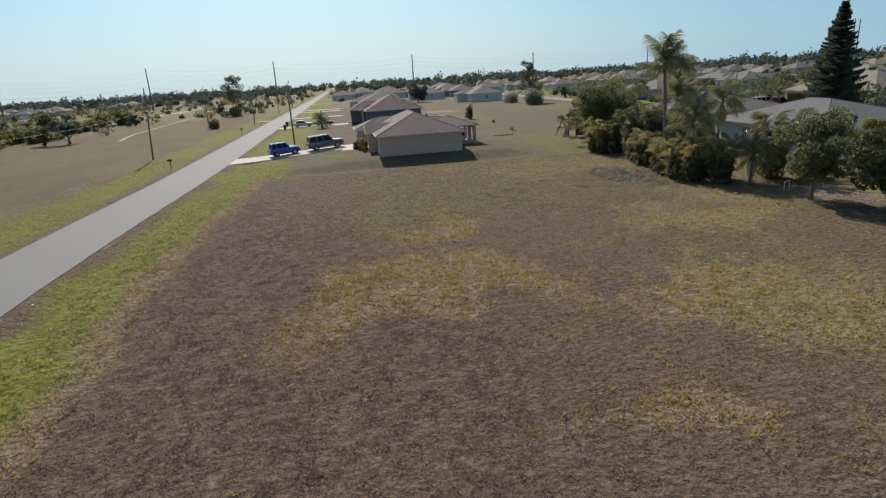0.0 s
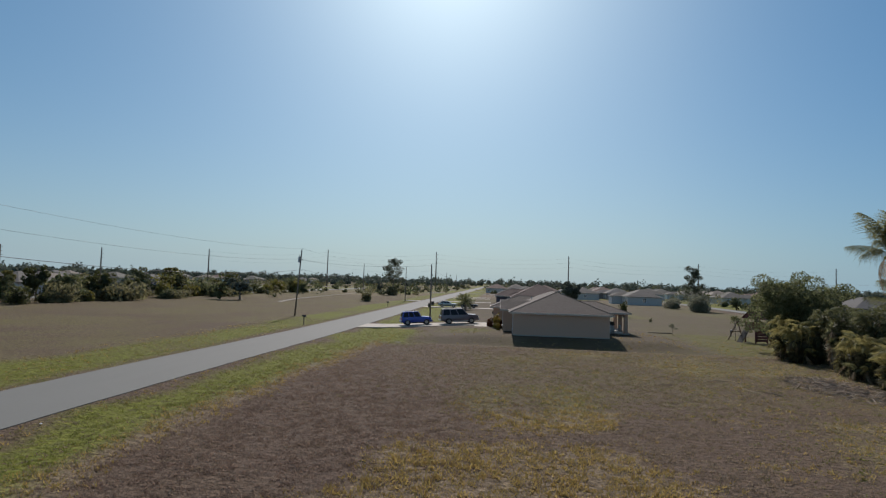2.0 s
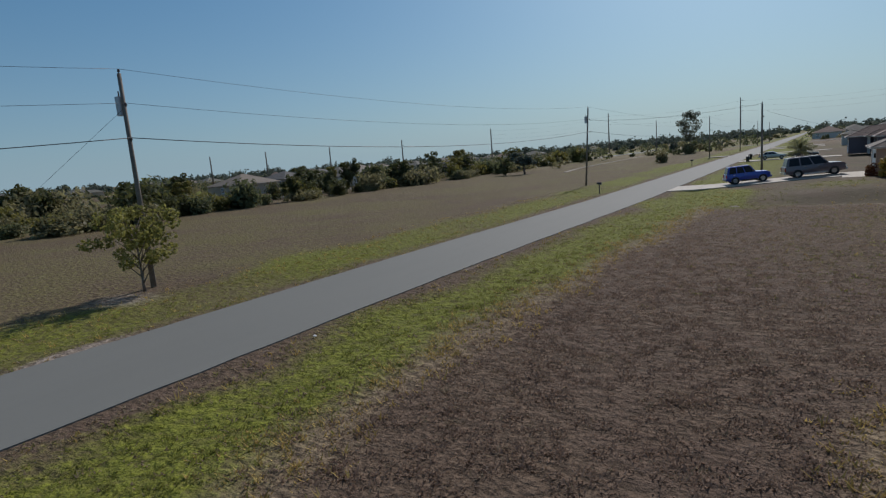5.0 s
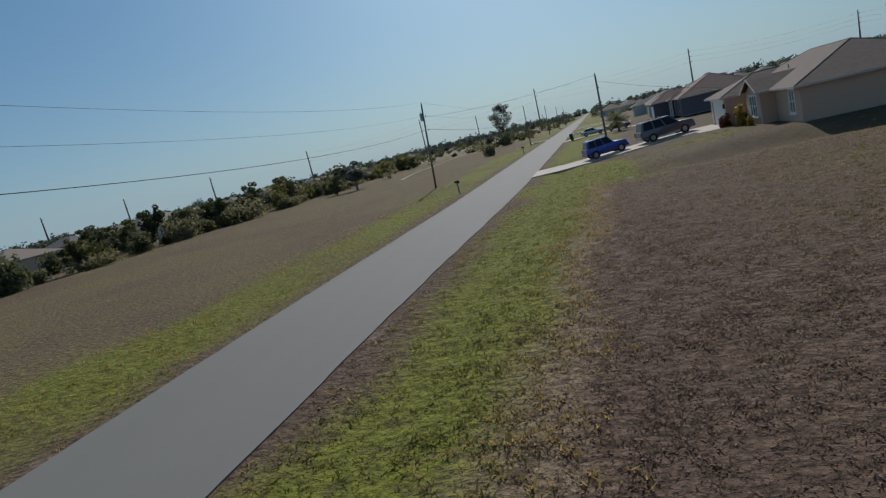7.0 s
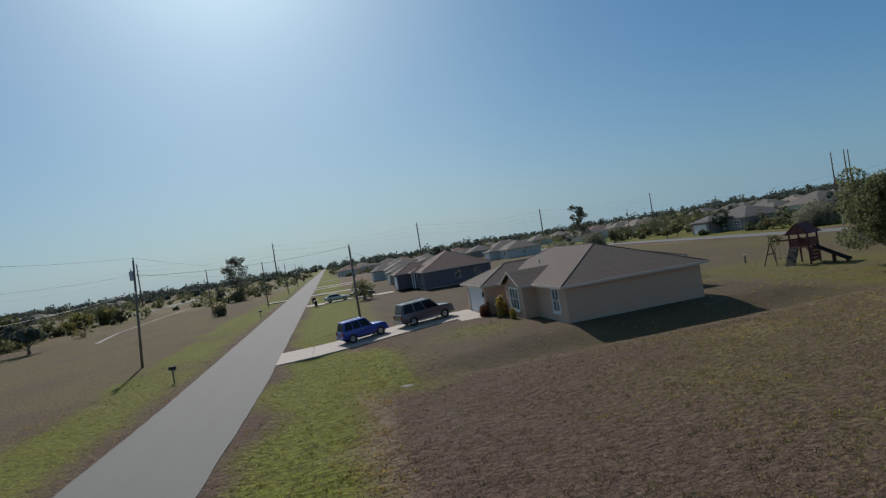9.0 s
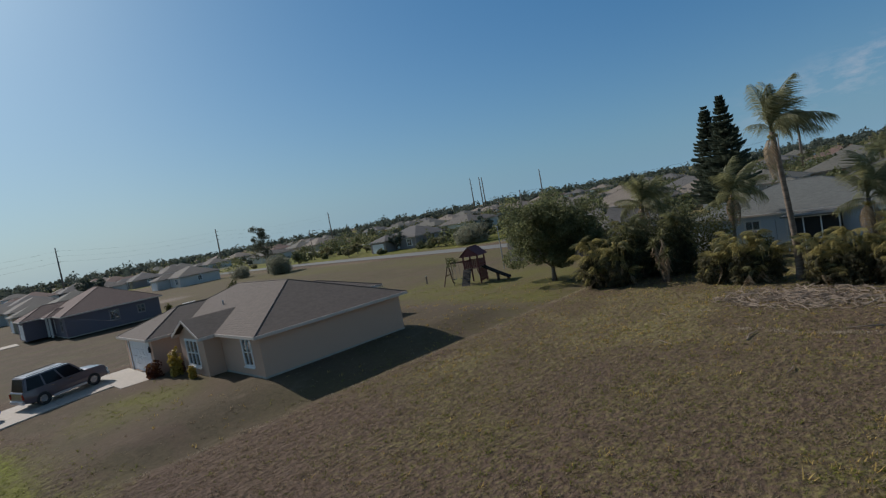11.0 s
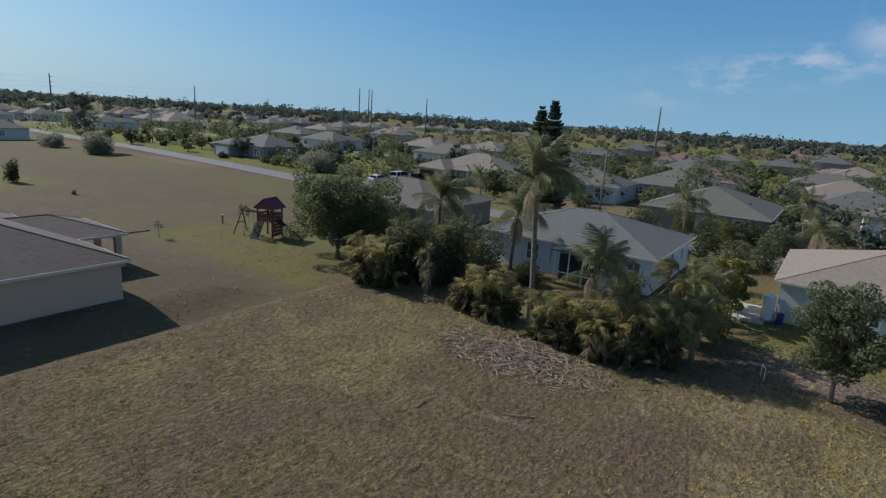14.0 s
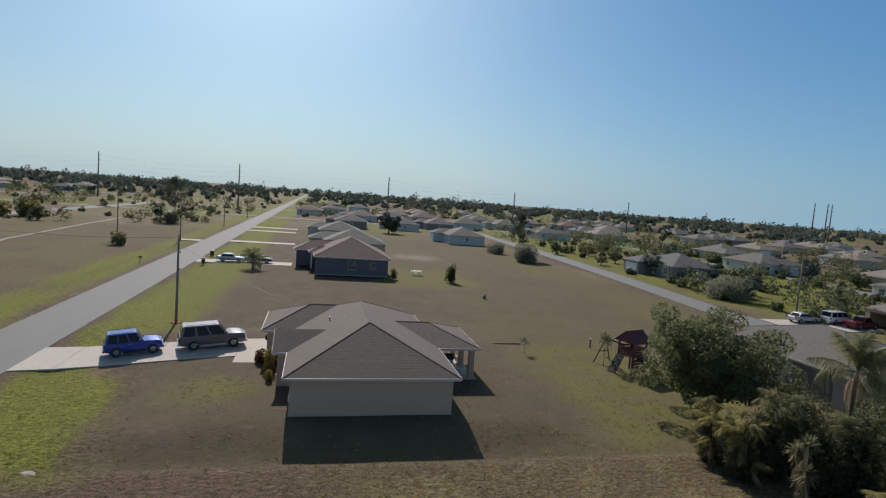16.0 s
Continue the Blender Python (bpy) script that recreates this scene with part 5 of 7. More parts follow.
def sparse_pine(seed, m, height, spread, label, leaf=0.2):
    """A thin tall pine: bare lower trunk, a few ragged shelves of needles and daylight between them."""
    T = thing("pine_tree", label, "tree", m)
    rng = np.random.RandomState(seed)
    vs, fs, blobs = [], [], []

    def add(points, radii, seg):
        v, f = tube(points, radii, seg)
        k = len(vs)
        vs.extend(v)
        fs.extend([tuple(i + k for i in q) for q in f])

    add([(0.12 * height * 0.1 * math.sin(3 * q), 0.0, height * 0.97 * q) for q in np.linspace(0, 1, 8)], [0.19 * (1.08 - q) for q in np.linspace(0, 1, 8)], 7)
    n = 15
    for k in range(n):
        q = 0.34 + 0.62 * k / (n - 1)
        a = k * 2.4 + rng.uniform(-0.5, 0.5)
        reach = spread * (1.15 - 0.85 * (q - 0.34)) * rng.uniform(0.45, 1.0)
        tip = Vector((math.cos(a) * reach, math.sin(a) * reach, height * q + 0.22 * reach))
        add([(0, 0, height * q), tip * 0.5 + Vector((0, 0, height * q * 0.5 - 0.06)), tip], [0.06, 0.045, 0.02], 5)
        for w in (0.35, 0.6, 0.8, 1.0):
            r = (0.35 + 0.35 * rng.rand()) * spread * 0.42
            blobs.append(((tip.x * w + rng.normal() * 0.45, tip.y * w + rng.normal() * 0.45, height * q + 0.22 * reach * w + rng.uniform(-0.5, 0.7)), (r, r, r * 0.85)))
    blobs.append(((0, 0, height * 0.97), (spread * 0.22, spread * 0.22, 0.5)))
    link_mesh("trunk", vs, fs, M_BARK, T, True)
    lv, lf = leaves(rng, blobs, 3600, leaf * 0.8, 3.0)
    link_mesh("crown", lv.tolist(), lf.tolist(), M_NEEDLE, T)
    return T


# the hedge of palms between the lot and the pale blue house
areca(11, "yellow green areca palm clump at the end of the hedge", pose(24.3, -5.7, 0), 4.3, 30, green=0.1)
areca(10, "yellow green areca palm clump at the end of the hedge", pose(24.5, -7.7, 0), 4.0, 28, green=0.35)
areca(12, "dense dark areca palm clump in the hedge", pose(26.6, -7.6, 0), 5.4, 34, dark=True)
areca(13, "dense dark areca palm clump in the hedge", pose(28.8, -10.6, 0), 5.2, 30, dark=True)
# the dark of these shrubs is partly shade put into the leaf colour
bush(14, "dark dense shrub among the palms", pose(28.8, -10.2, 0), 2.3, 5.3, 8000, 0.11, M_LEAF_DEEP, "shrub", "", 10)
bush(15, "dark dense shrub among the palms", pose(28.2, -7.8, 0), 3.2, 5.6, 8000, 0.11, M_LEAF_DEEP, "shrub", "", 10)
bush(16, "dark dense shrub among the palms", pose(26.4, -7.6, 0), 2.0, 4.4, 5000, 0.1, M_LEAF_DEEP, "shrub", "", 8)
for i, (x, y, h, g) in enumerate([(24.7, -14.4, 3.3, 0.3), (24.4, -16.4, 3.6, 0.45), (25.0, -17.6, 2.9, 0.6), (23.9, -20.7, 3.2, 0.5), (23.5, -22.4, 3.6, 0.5), (23.3, -24.1, 3.8, 0.4), (23.7, -25.8, 4.2, 0.5), (24.9, -27.4, 4.4, 0.7), (25.8, -25.4, 4.3, 0.7)]):
    areca(20 + i, "arching areca palm clump in the boundary hedge", pose(x, y, 0, 0, 0, 37 * i), h, 25, green=0.6 * g)
areca(17, "tall pale green areca palms behind the hedge", pose(29.4, -27.2, 0), 5.8, 30, "palm hedge", False, 1.2, 0.8)
for k, (x, y, w, h, mat) in enumerate(((30.4, -12.6, 2.4, 4.8, M_LEAF_DARK), (31.4, -10.4, 2.5, 5.3, M_LEAF_GARDEN), (33.0, -8.2, 2.4, 5.0, M_LEAF_DARK), (33.4, -14.6, 1.4, 1.8, M_LEAF_DARK), (33.6, -22.6, 1.6, 2.6, M_LEAF_OLIVE),
                                       (31.4, -28.6, 2.0, 2.8, M_LEAF_OLIVE), (35.0, -26.6, 1.8, 3.0, M_LEAF_BRIGHT), (31.0, -3.8, 2.4, 3.0, M_LEAF_DARK), (33.6, -1.6, 2.6, 3.4, M_LEAF_GARDEN), (40.0, -2.0, 2.6, 3.0, M_LEAF_GARDEN), (36.6, -6.0, 2.0, 2.6, M_LEAF_DARK))):
    bush(150 + k, "leafy garden shrub beside the pale blue house", pose(x, y, 0, 0, 0, 40 * k), w, h, 2600, 0.105, mat, "shrub", "garden shrubs", 7)
for k, (x, y, w, h, mat) in enumerate(((54.5, -21.0, 2.4, 3.2, M_LEAF_OLIVE), (53.0, -26.5, 2.2, 2.8, M_LEAF_GARDEN), (66.0, -14.5, 2.4, 3.4, M_LEAF_GARDEN), (66.4, -19.0, 2.6, 3.8, M_LEAF_DARK),
                                       (66.2, -24.0, 2.2, 3.0, M_LEAF_OLIVE), (65.0, -29.5, 2.6, 3.6, M_LEAF_GARDEN), (55.5, -14.0, 2.2, 2.8, M_LEAF_DARK), (52.5, -31.5, 2.4, 2.6, M_LEAF_GREY), (44.0, -27.0, 1.8, 2.4, M_LEAF_OLIVE),
                                       (54.8, -17.4, 2.6, 4.2, M_LEAF_GARDEN), (54.6, -24.0, 2.6, 4.0, M_LEAF_DARK), (54.9, -29.2, 2.6, 4.4, M_LEAF_GARDEN), (55.2, -35.2, 2.6, 4.0, M_LEAF_OLIVE), (54.4, -10.6, 2.6, 4.0, M_LEAF_GARDEN),
                                       (67.6, -21.6, 2.2, 3.2, M_LEAF_GARDEN), (67.8, -26.6, 2.4, 3.0, M_LEAF_DARK))):
    bush(170 + k, "leafy shrub between the houses and the side road", pose(x, y, 0, 0, 0, 50 * k), w, h, 2400, 0.12, mat, "shrub", "roadside shrubs", 7)
# same leaf colour, with the shade at the hedge foot in it
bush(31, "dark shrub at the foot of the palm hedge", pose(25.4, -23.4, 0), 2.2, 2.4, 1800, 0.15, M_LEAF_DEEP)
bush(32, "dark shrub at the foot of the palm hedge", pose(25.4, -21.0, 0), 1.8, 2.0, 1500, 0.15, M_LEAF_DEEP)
palm(41, "tall coconut palm above the hedge", pose(24.9, -19.3, 0), 9.0, (-0.2, 0.45), 19, 0.98, 0.19, 2, upright=0.22, wind=1.1)
palm(42, "young coconut palm in the hedge", pose(25.3, -23.1, 0), 4.4, (-0.1, 0.2), 15, 0.85, 0.14, 3, upright=0.15, wind=0.7)
palm(43, "coconut palm with pale arching fronds", pose(34.3, -5.4, 0), 5.3, (0.2, 0.1), 22, 0.9, 0.16, wind=0.8)
palm(44, "drooping palm before the pale blue house", pose(35.0, -12.4, 0), 5.0, (0.1, -0.2), 15, 0.85, 0.15, 8, wind=0.6)
palm(45, "feathery pale green palm in the hedge", pose(26.8, -28.4, 0), 2.2, (0.1, 0.1), 18, 0.62, 0.12)
palm(46, "small palm beside the house", pose(34.8, -27.6, 0), 2.4, (0.1, 0.1), 16, 0.7, 0.12)
norfolk_pine(51, pose(54.3, -6.2, 0), 14.9, 3.5, "tall dark tiered pine behind the pale blue house")
norfolk_pine(52, pose(56.3, -3.7, 0), 14.3, 3.2, "second dark tiered pine beside the taller one")
leafy_tree(61, "broad round leafy tree beside the play tower", pose(27.9, 0.5, 0), 8.3, 5.6, 52000, 0.115, M_LEAF, 0.2, 20, 0.2, 0.4, dome=120, foot=0.12)
leafy_tree(62, "small green tree with a leaning trunk", pose(26.3, -34.9, 0), 6.3, 3.2, 17000, 0.09, M_LEAF, 0.12, 14, 0.3, 0.42, dome=44, foot=0.2)
leafy_tree(63, "dark green tree beside the white house", pose(28.2, -39.2, 0), 5.2, 2.9, 14000, 0.11, M_LEAF_DARK, 0.12, 12, 0.25, 0.54, dome=40, foot=0.15)
leafy_tree(64, "small yellow green tree at the foot of the pole", pose(-33.6, -36.6, 0), 5.1, 2.7, 4200, 0.10, M_LEAF_BRIGHT, 0.07, 16, 0.12, 0.3, dome=60, foot=0.12)
leafy_tree(65, "small tree with reddish yellow leaves", pose(37.0, -28.6, 0), 4.6, 1.9, 3200, 0.17, M_LEAF_BRIGHT, 0.10, 8, 0.2, 0.5, dome=30, foot=0.1)
leafy_tree(66, "small tree beside the walk", pose(39.4, -27.4, 0), 4.2, 1.7, 2600, 0.17, M_LEAF_SCRUB, 0.09, 8, 0.2, 0.5, dome=26, foot=0.1)
bush(67, "dark columnar shrub standing in the field", pose(24.0, 59.5, 0), 1.4, 3.2, 1500, 0.16, M_LEAF_DARK)
bush(68, "tiny shrub in the field", pose(25.6, 45.0, 0), 0.5, 0.7, 200, 0.12, M_LEAF_SCRUB)


def yucca(m):
    T = thing("yucca", "pale spiky yucca with several heads and a shaggy skirt", "plant", m)
    rng = random.Random(5)
    for x, y, h in ((0, 0, 3.45), (0.15, 0.75, 2.9), (-0.2, -0.35, 2.2), (0.2, 0.3, 1.6)):
        vs, fs = tube([(x * 0.3, y * 0.3, -0.05), (x * 0.7, y * 0.7, h * 0.5), (x, y, h)], [0.09, 0.075, 0.06], 7)
        stem = link_mesh("stem", vs, fs, M_PALM_BARK, T, True)
        for name, count, low, high, reach, paint in (("rosette", 95, -0.5, 1.35, 0.72, M_FROND), ("skirt", 70, -1.35, -0.6, 0.6, M_FROND_BROWN)):
            Q, F = [], []
            for i in range(count):
                a, t = rng.uniform(0, 6.283), rng.uniform(low, high)
                d = Vector((math.cos(a) * math.cos(t), math.sin(a) * math.cos(t), math.sin(t)))
                s = d.cross(Vector((0, 0, 1))).normalized() * 0.035
                c = Vector((x, y, h - rng.uniform(0, 0.3))) if name == "rosette" else Vector((x, y, h)) * rng.uniform(0.5, 0.95)
                j = len(Q)
                Q += [c - s, c + s, c + d * reach * 0.5 + s, c + d * reach * 0.5 - s, c + d * reach - Vector((0, 0, 0.12))]
                F += [(j, j + 1, j + 2, j + 3), (j + 3, j + 2, j + 4)]
            link_mesh(name, Q, F, paint, stem)


yucca(pose(25.4, -10.9, 0))
bush(71, "dark clipped shrub at the garage corner", pose(-2.7, 10.5, 0.6), 0.8, 1.2, 900, 0.09, M_FLOWER)
bush(72, "yellow croton shrub before the bay window", pose(-1.75, 8.6, 0.6), 0.6, 1.9, 700, 0.12, M_CROTON)
bush(73, "yellow croton shrub before the bay window", pose(-1.6, 6.4, 0.6), 0.45, 1.0, 350, 0.11, M_CROTON)
bush(74, "dark red leaved shrub by the entry", pose(-1.3, 9.9, 0.62), 0.8, 1.1, 800, 0.1, M_FLOWER)
bush(75, "dark shrub by the blue house corner", pose(14.2, 60.2, 0.05), 0.8, 1.8, 700, 0.12, M_LEAF_DARK)
palm(76, "short date palm beside the far drive", pose(-9.0, 65.3, 0), 1.6, (0, 0), 20, 0.75, 0.22, 1)
bush(77, "round grey green bush at the field's edge", pose(51, 97, 0), 5.0, 5.0, 6500, 0.18, M_LEAF_GREY, "bush")
bush(78, "round grey green bush at the field's edge", pose(50, 116, 0), 4.0, 3.2, 4000, 0.18, M_LEAF_GREY, "bush")
bush(79, "broad grey green bush beside the side road", pose(73.5, 53.5, 0), 6.0, 4.4, 8000, 0.17, M_LEAF_GREY, "bush")
bush(80, "broad grey green bush beside the side road", pose(78.5, 57, 0), 5.0, 4.0, 6500, 0.17, M_LEAF_GREY, "bush")
sparse_pine(81, pose(54, 108, 0), 12.0, 3.3, "thin tall pine with a sparse top")
sparse_pine(82, pose(-45, 168, 0), 14.4, 4.4, "thin tall pine with a sparse top", 0.26)
bush(83, "dark bush beside the road verge", pose(-37.2, 90.6, 0), 2.4, 2.8, 1200, 0.25, M_LEAF_SCRUB, "bush")
bush(84, "dark bush beneath the thin pine", pose(-44, 158, 0), 4.6, 4.0, 1200, 0.3, M_LEAF_SCRUB, "bush")
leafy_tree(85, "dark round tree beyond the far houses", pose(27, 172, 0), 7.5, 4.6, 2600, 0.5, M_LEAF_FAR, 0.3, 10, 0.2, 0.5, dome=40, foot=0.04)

# the scrub beyond the field across the road
sr = random.Random(9)
scrub = []
SCRUB_LINE = ((-140, -44), (-104, -30), (-80, -21), (-84, 0), (-82, 16), (-81, 34), (-79, 52), (-77, 74), (-78, 98), (-82, 124), (-78, 156))
for i in range(len(SCRUB_LINE) - 1):
    (ax, ay), (bx, by) = SCRUB_LINE[i], SCRUB_LINE[i + 1]
    for k in range(20):
        s = (k + sr.random()) / 20
        back = sr.random() ** 1.6 * 26
        scrub.append((ax + (bx - ax) * s - back * (1 if i > 1 else 0.2), ay + (by - ay) * s + (back * 0.6 if i <= 1 else sr.uniform(-3, 3)), 0.55 + 0.95 * sr.random() ** 1.3 + back * 0.014))
SCRUB_KINDS = ((3.4, 2.4, M_LEAF_SCRUB), (2.6, 2.9, M_LEAF_GARDEN), (3.8, 2.0, M_LEAF_SCRUB), (2.4, 3.4, M_LEAF_DARK), (3.0, 2.6, M_LEAF_OLIVE))
bush_a = [bush(90 + k, "grey green scrub bush beyond the road", pose(-82 - k, -19.5 + 6 * k, 0), w, h, 720, 0.27, mat, "bush", "scrub", 9) for k, (w, h, mat) in enumerate(SCRUB_KINDS)]
for i, (x, y, s) in enumerate(scrub):
    thick = 0.5 + 0.5 * math.sin(y * 0.21 + 1.3) * math.sin(y * 0.093 + 0.4)
    if sr.random() < 0.12 + 0.22 * (1 - thick):
        continue
    s *= 0.62 + 0.62 * thick
    copy_thing(bush_a[sr.randrange(5)], pose(x, y, 0, 0, 0, sr.uniform(0, 360)) @ Matrix.Diagonal((s * sr.uniform(0.75, 1.3), s * sr.uniform(0.75, 1.3), s * sr.uniform(0.7, 1.45), 1)))
tree_a = [leafy_tree(95 + k, "scrubby tree standing in the thicket", pose(-84 - 9 * k, 18 + 14 * k, 0), 5.4 + 0.6 * k, 2.3, 2600, 0.22, (M_LEAF_DARK, M_LEAF_GARDEN, M_LEAF_OLIVE)[k], 0.14, 12, 0.12, 0.5, group="scrub trees", dome=34, foot=0.0) for k in range(3)]
for i, (x, y, h, wide) in enumerate(((-86.5, 36, 7.9, 0.8), (-88, 68, 8.4, 1.0), (-83.3, 48.3, 6.4, 1.1), (-84, 73, 6.2, 1.2), (-97, -3, 6.6, 1.3), (-94, 37, 5.6, 1.2), (-125, -8, 8.0, 1.2), (-112, 120, 9.4, 1.2), (-82, 57, 5.4, 1.2),
                                     (-86, 62, 6.0, 1.0), (-104, 40, 6.5, 1.3), (-108, 12, 6.0, 1.3), (-102, 74, 7.0, 1.2), (-94, 92, 5.4, 1.2), (-108, -16, 6.0, 1.4), (-88, 104, 5.2, 1.2), (-136, 28, 8.0, 1.3), (-128, 60, 7.5, 1.2))):
    k = (0, 1, 0, 2)[i % 4]
    q = h / (5.4 + 0.6 * k)
    copy_thing(tree_a[k], pose(x, y, 0, 0, 0, sr.uniform(0, 360)) @ Matrix.Diagonal((q * wide, q * wide, q, 1)))

# trees and palms among the far streets
street = [leafy_tree(110, "round green garden tree in the far streets", pose(76, 13, 0), 5.0, 2.7, 650, 0.38, M_LEAF_GARDEN, 0.16, 9, 0.12, 0.5, group="garden trees", dome=26, foot=0.02),
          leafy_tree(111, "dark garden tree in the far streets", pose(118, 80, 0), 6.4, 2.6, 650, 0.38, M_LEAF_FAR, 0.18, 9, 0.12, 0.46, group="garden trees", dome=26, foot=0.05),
          leafy_tree(112, "small pale garden tree in the far streets", pose(82, 107, 0), 3.4, 2.2, 600, 0.29, M_LEAF_SCRUB, 0.12, 7, 0.1, 0.5, group="garden trees", dome=18, foot=0.0)]
spots = [(129, 76), (120, 81), (84, 60), (80, 130), (160, 37), (167, 2), (70, -29), (139, 110), (74, 100), (72, 124), (66, -38), (60, -26), (78, -18), (72, 2), (57, -8), (55, -44), (84, -34), (112, -40), (116, 6), (113, 46), (-44, 160), (-73, 140), (-52, 175)]
tr = random.Random(21)
for k in range(190):
    a, d = radians(tr.uniform(-62, 128)), tr.uniform(120, 430) if k % 3 else tr.uniform(90, 200)
    x, y = math.sin(a) * d, math.cos(a) * d
    if -32 < x < 62 and y < 235 or (-62 < x < 0 and y < 130) or -24 < x + 1 < -17 or 56 < x < 72:
        continue
    spots.append((x, y))
for i, (x, y) in enumerate(spots):
    w = tr.uniform(0.5, 1.1)
    copy_thing(street[i % 3], pose(x, y, 0, 0, 0, tr.uniform(0, 360)) @ Matrix.Diagonal((w * tr.uniform(0.9, 1.4), w * tr.uniform(0.9, 1.4), w, 1)))


far_palm = palm(47, "garden palm among the far houses", pose(62, -20, 0), 4.6, (0.3, 0.1), 16, 0.8, 0.14, 2, "garden palms")
for k, (x, y, sc) in enumerate(((75, -31, 1.0), (70, 12, 0.8), (97, -14, 1.1), (84, 4, 0.9), (112, 30, 1.0), (66, -46, 1.2), (57, -33, 0.9), (78, 92, 0.7), (104, 62, 0.8))):
    copy_thing(far_palm, pose(x, y, 0, 0, 0, 70 * k) @ Matrix.Scale(sc, 4))


def clumps(name, label, seed, count, near, far, low, high, leaf, per, material, grow=0.3, arc=(-80, 135)):
    """Woods and garden growth too far off to count: leafy clumps over a wide arc of the plan."""
    rng = np.random.RandomState(seed)
    V, F, off = [], [], 0
    for k in range(count):
        a = radians(rng.uniform(*arc))
        d = near + (far - near) * rng.rand() ** 0.9
        x, y = math.sin(a) * d, math.cos(a) * d
        wood = float(value_noise(x, y, 90.0, 17))
        if abs(x + 21) < 9 or (-32 < x < 68 and -70 < y < 235) or (-64 < x < 0 and y < 150) or any(abs(y - q + 3) < 6 for q in (236, 318, 420)) or (64 < x < 72 and y < 430):
            continue
        h = (low + (high - low) * rng.rand() ** 2) * (0.55 + 0.9 * wood) * (d / far) ** grow
        r = rng.uniform(0.6, 1.2) * h * 0.7
        bl = [((x, y, h * 0.5), (r, r, h * 0.5)), ((x + r * rng.uniform(-1, 1), y + r * rng.uniform(-1, 1), h * 0.35), (r * 0.9, r * 0.9, h * 0.36)), ((x + r * 0.3, y, h * 0.8), (r * 0.24, r * 0.24, h * 0.42))]
        v, f = leaves(rng, bl, per, leaf * (1 + d / 900))
        v[:, 2] = np.maximum(v[:, 2], 0)
        V.append(v)
        F.append(f + off)
        off += len(v)
    ob = link_mesh(name, np.concatenate(V).tolist(), np.concatenate(F).tolist(), material)
    tagged(ob, label, "woods", kind="stuff")


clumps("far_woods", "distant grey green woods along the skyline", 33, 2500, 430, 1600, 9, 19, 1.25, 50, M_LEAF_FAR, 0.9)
clumps("garden_growth", "mixed shrubs and small trees between the far houses", 34, 950, 110, 460, 1.4, 6.5, 0.43, 80, M_LEAF_GARDEN)
clumps("garden_growth", "olive shrubs and small trees between the far houses", 35, 750, 110, 460, 1.2, 5.0, 0.43, 72, M_LEAF_SCRUB)
clumps("garden_growth", "grey green shrubs and trees in the near gardens", 36, 420, 72, 230, 1.5, 6.0, 0.35, 210, M_LEAF_GARDEN, 0.0, (22, 135))

# ---- vehicles ----


def prism(bm, profile, y0, y1, inset=None):
    """A solid from a side outline of (x, z), from y0 to y1."""
    a = [bm.verts.new((x, y0, z)) for x, z in profile]
    b = [bm.verts.new((x, y1, z)) for x, z in profile]
    n = len(profile)
    bm.faces.new(a), bm.faces.new(b[::-1])
    for i in range(n):
        bm.faces.new((a[i], b[i], b[(i + 1) % n], a[(i + 1) % n]))
    return bm


def wheel(parent, x, y, r, side):
    bm = bmesh.new()
    prof = [(0.55, 0.0), (0.62, 0.105), (0.92, 0.115), (1.0, 0.085), (1.0, -0.085), (0.92, -0.115), (0.62, -0.105)]
    seg = 24
    ring = []
    for k in range(seg):
        a = 2 * math.pi * k / seg
        ring.append([bm.verts.new((math.cos(a) * r * p, h, math.sin(a) * r * p)) for p, h in prof])
    for k in range(seg):
        for j in range(len(prof)):
            q = (j + 1) % len(prof)
            bm.faces.new((ring[k][j], ring[(k + 1) % seg][j], ring[(k + 1) % seg][q], ring[k][q]))
    bmesh.ops.translate(bm, vec=(x, y, r), verts=bm.verts)
    w = part("wheel", bm, M_RUBBER, parent, "black tyre on an alloy rim", True)
    bm = bmesh.new()
    o = y + side * 0.06
    rod(bm, (x, o - side * 0.05, r), (x, o, r), r * 0.52, r * 0.48, 20)
    rod(bm, (x, o, r), (x, o + side * 0.03, r), r * 0.16, r * 0.12, 10)
    for k in range(5):
        a = k * 1.2566
        rod(bm, (x, o + side * 0.012, r), (x + math.cos(a) * r * 0.46, o + side * 0.012, r + math.sin(a) * r * 0.52), 0.035, 0.045, 5)
    part("rim", bm, M_RIM, w)
    return w


def arch(profile_pts, wheels, r):
    """Lower outline of a body with wheel arches cut in, from front to rear."""
    out = []
    for cx in wheels:
        for k in range(7):
            a = math.pi * k / 6
            out.append((cx + math.cos(a) * r * 1.16, r + math.sin(a) * r * 1.14))
    return out


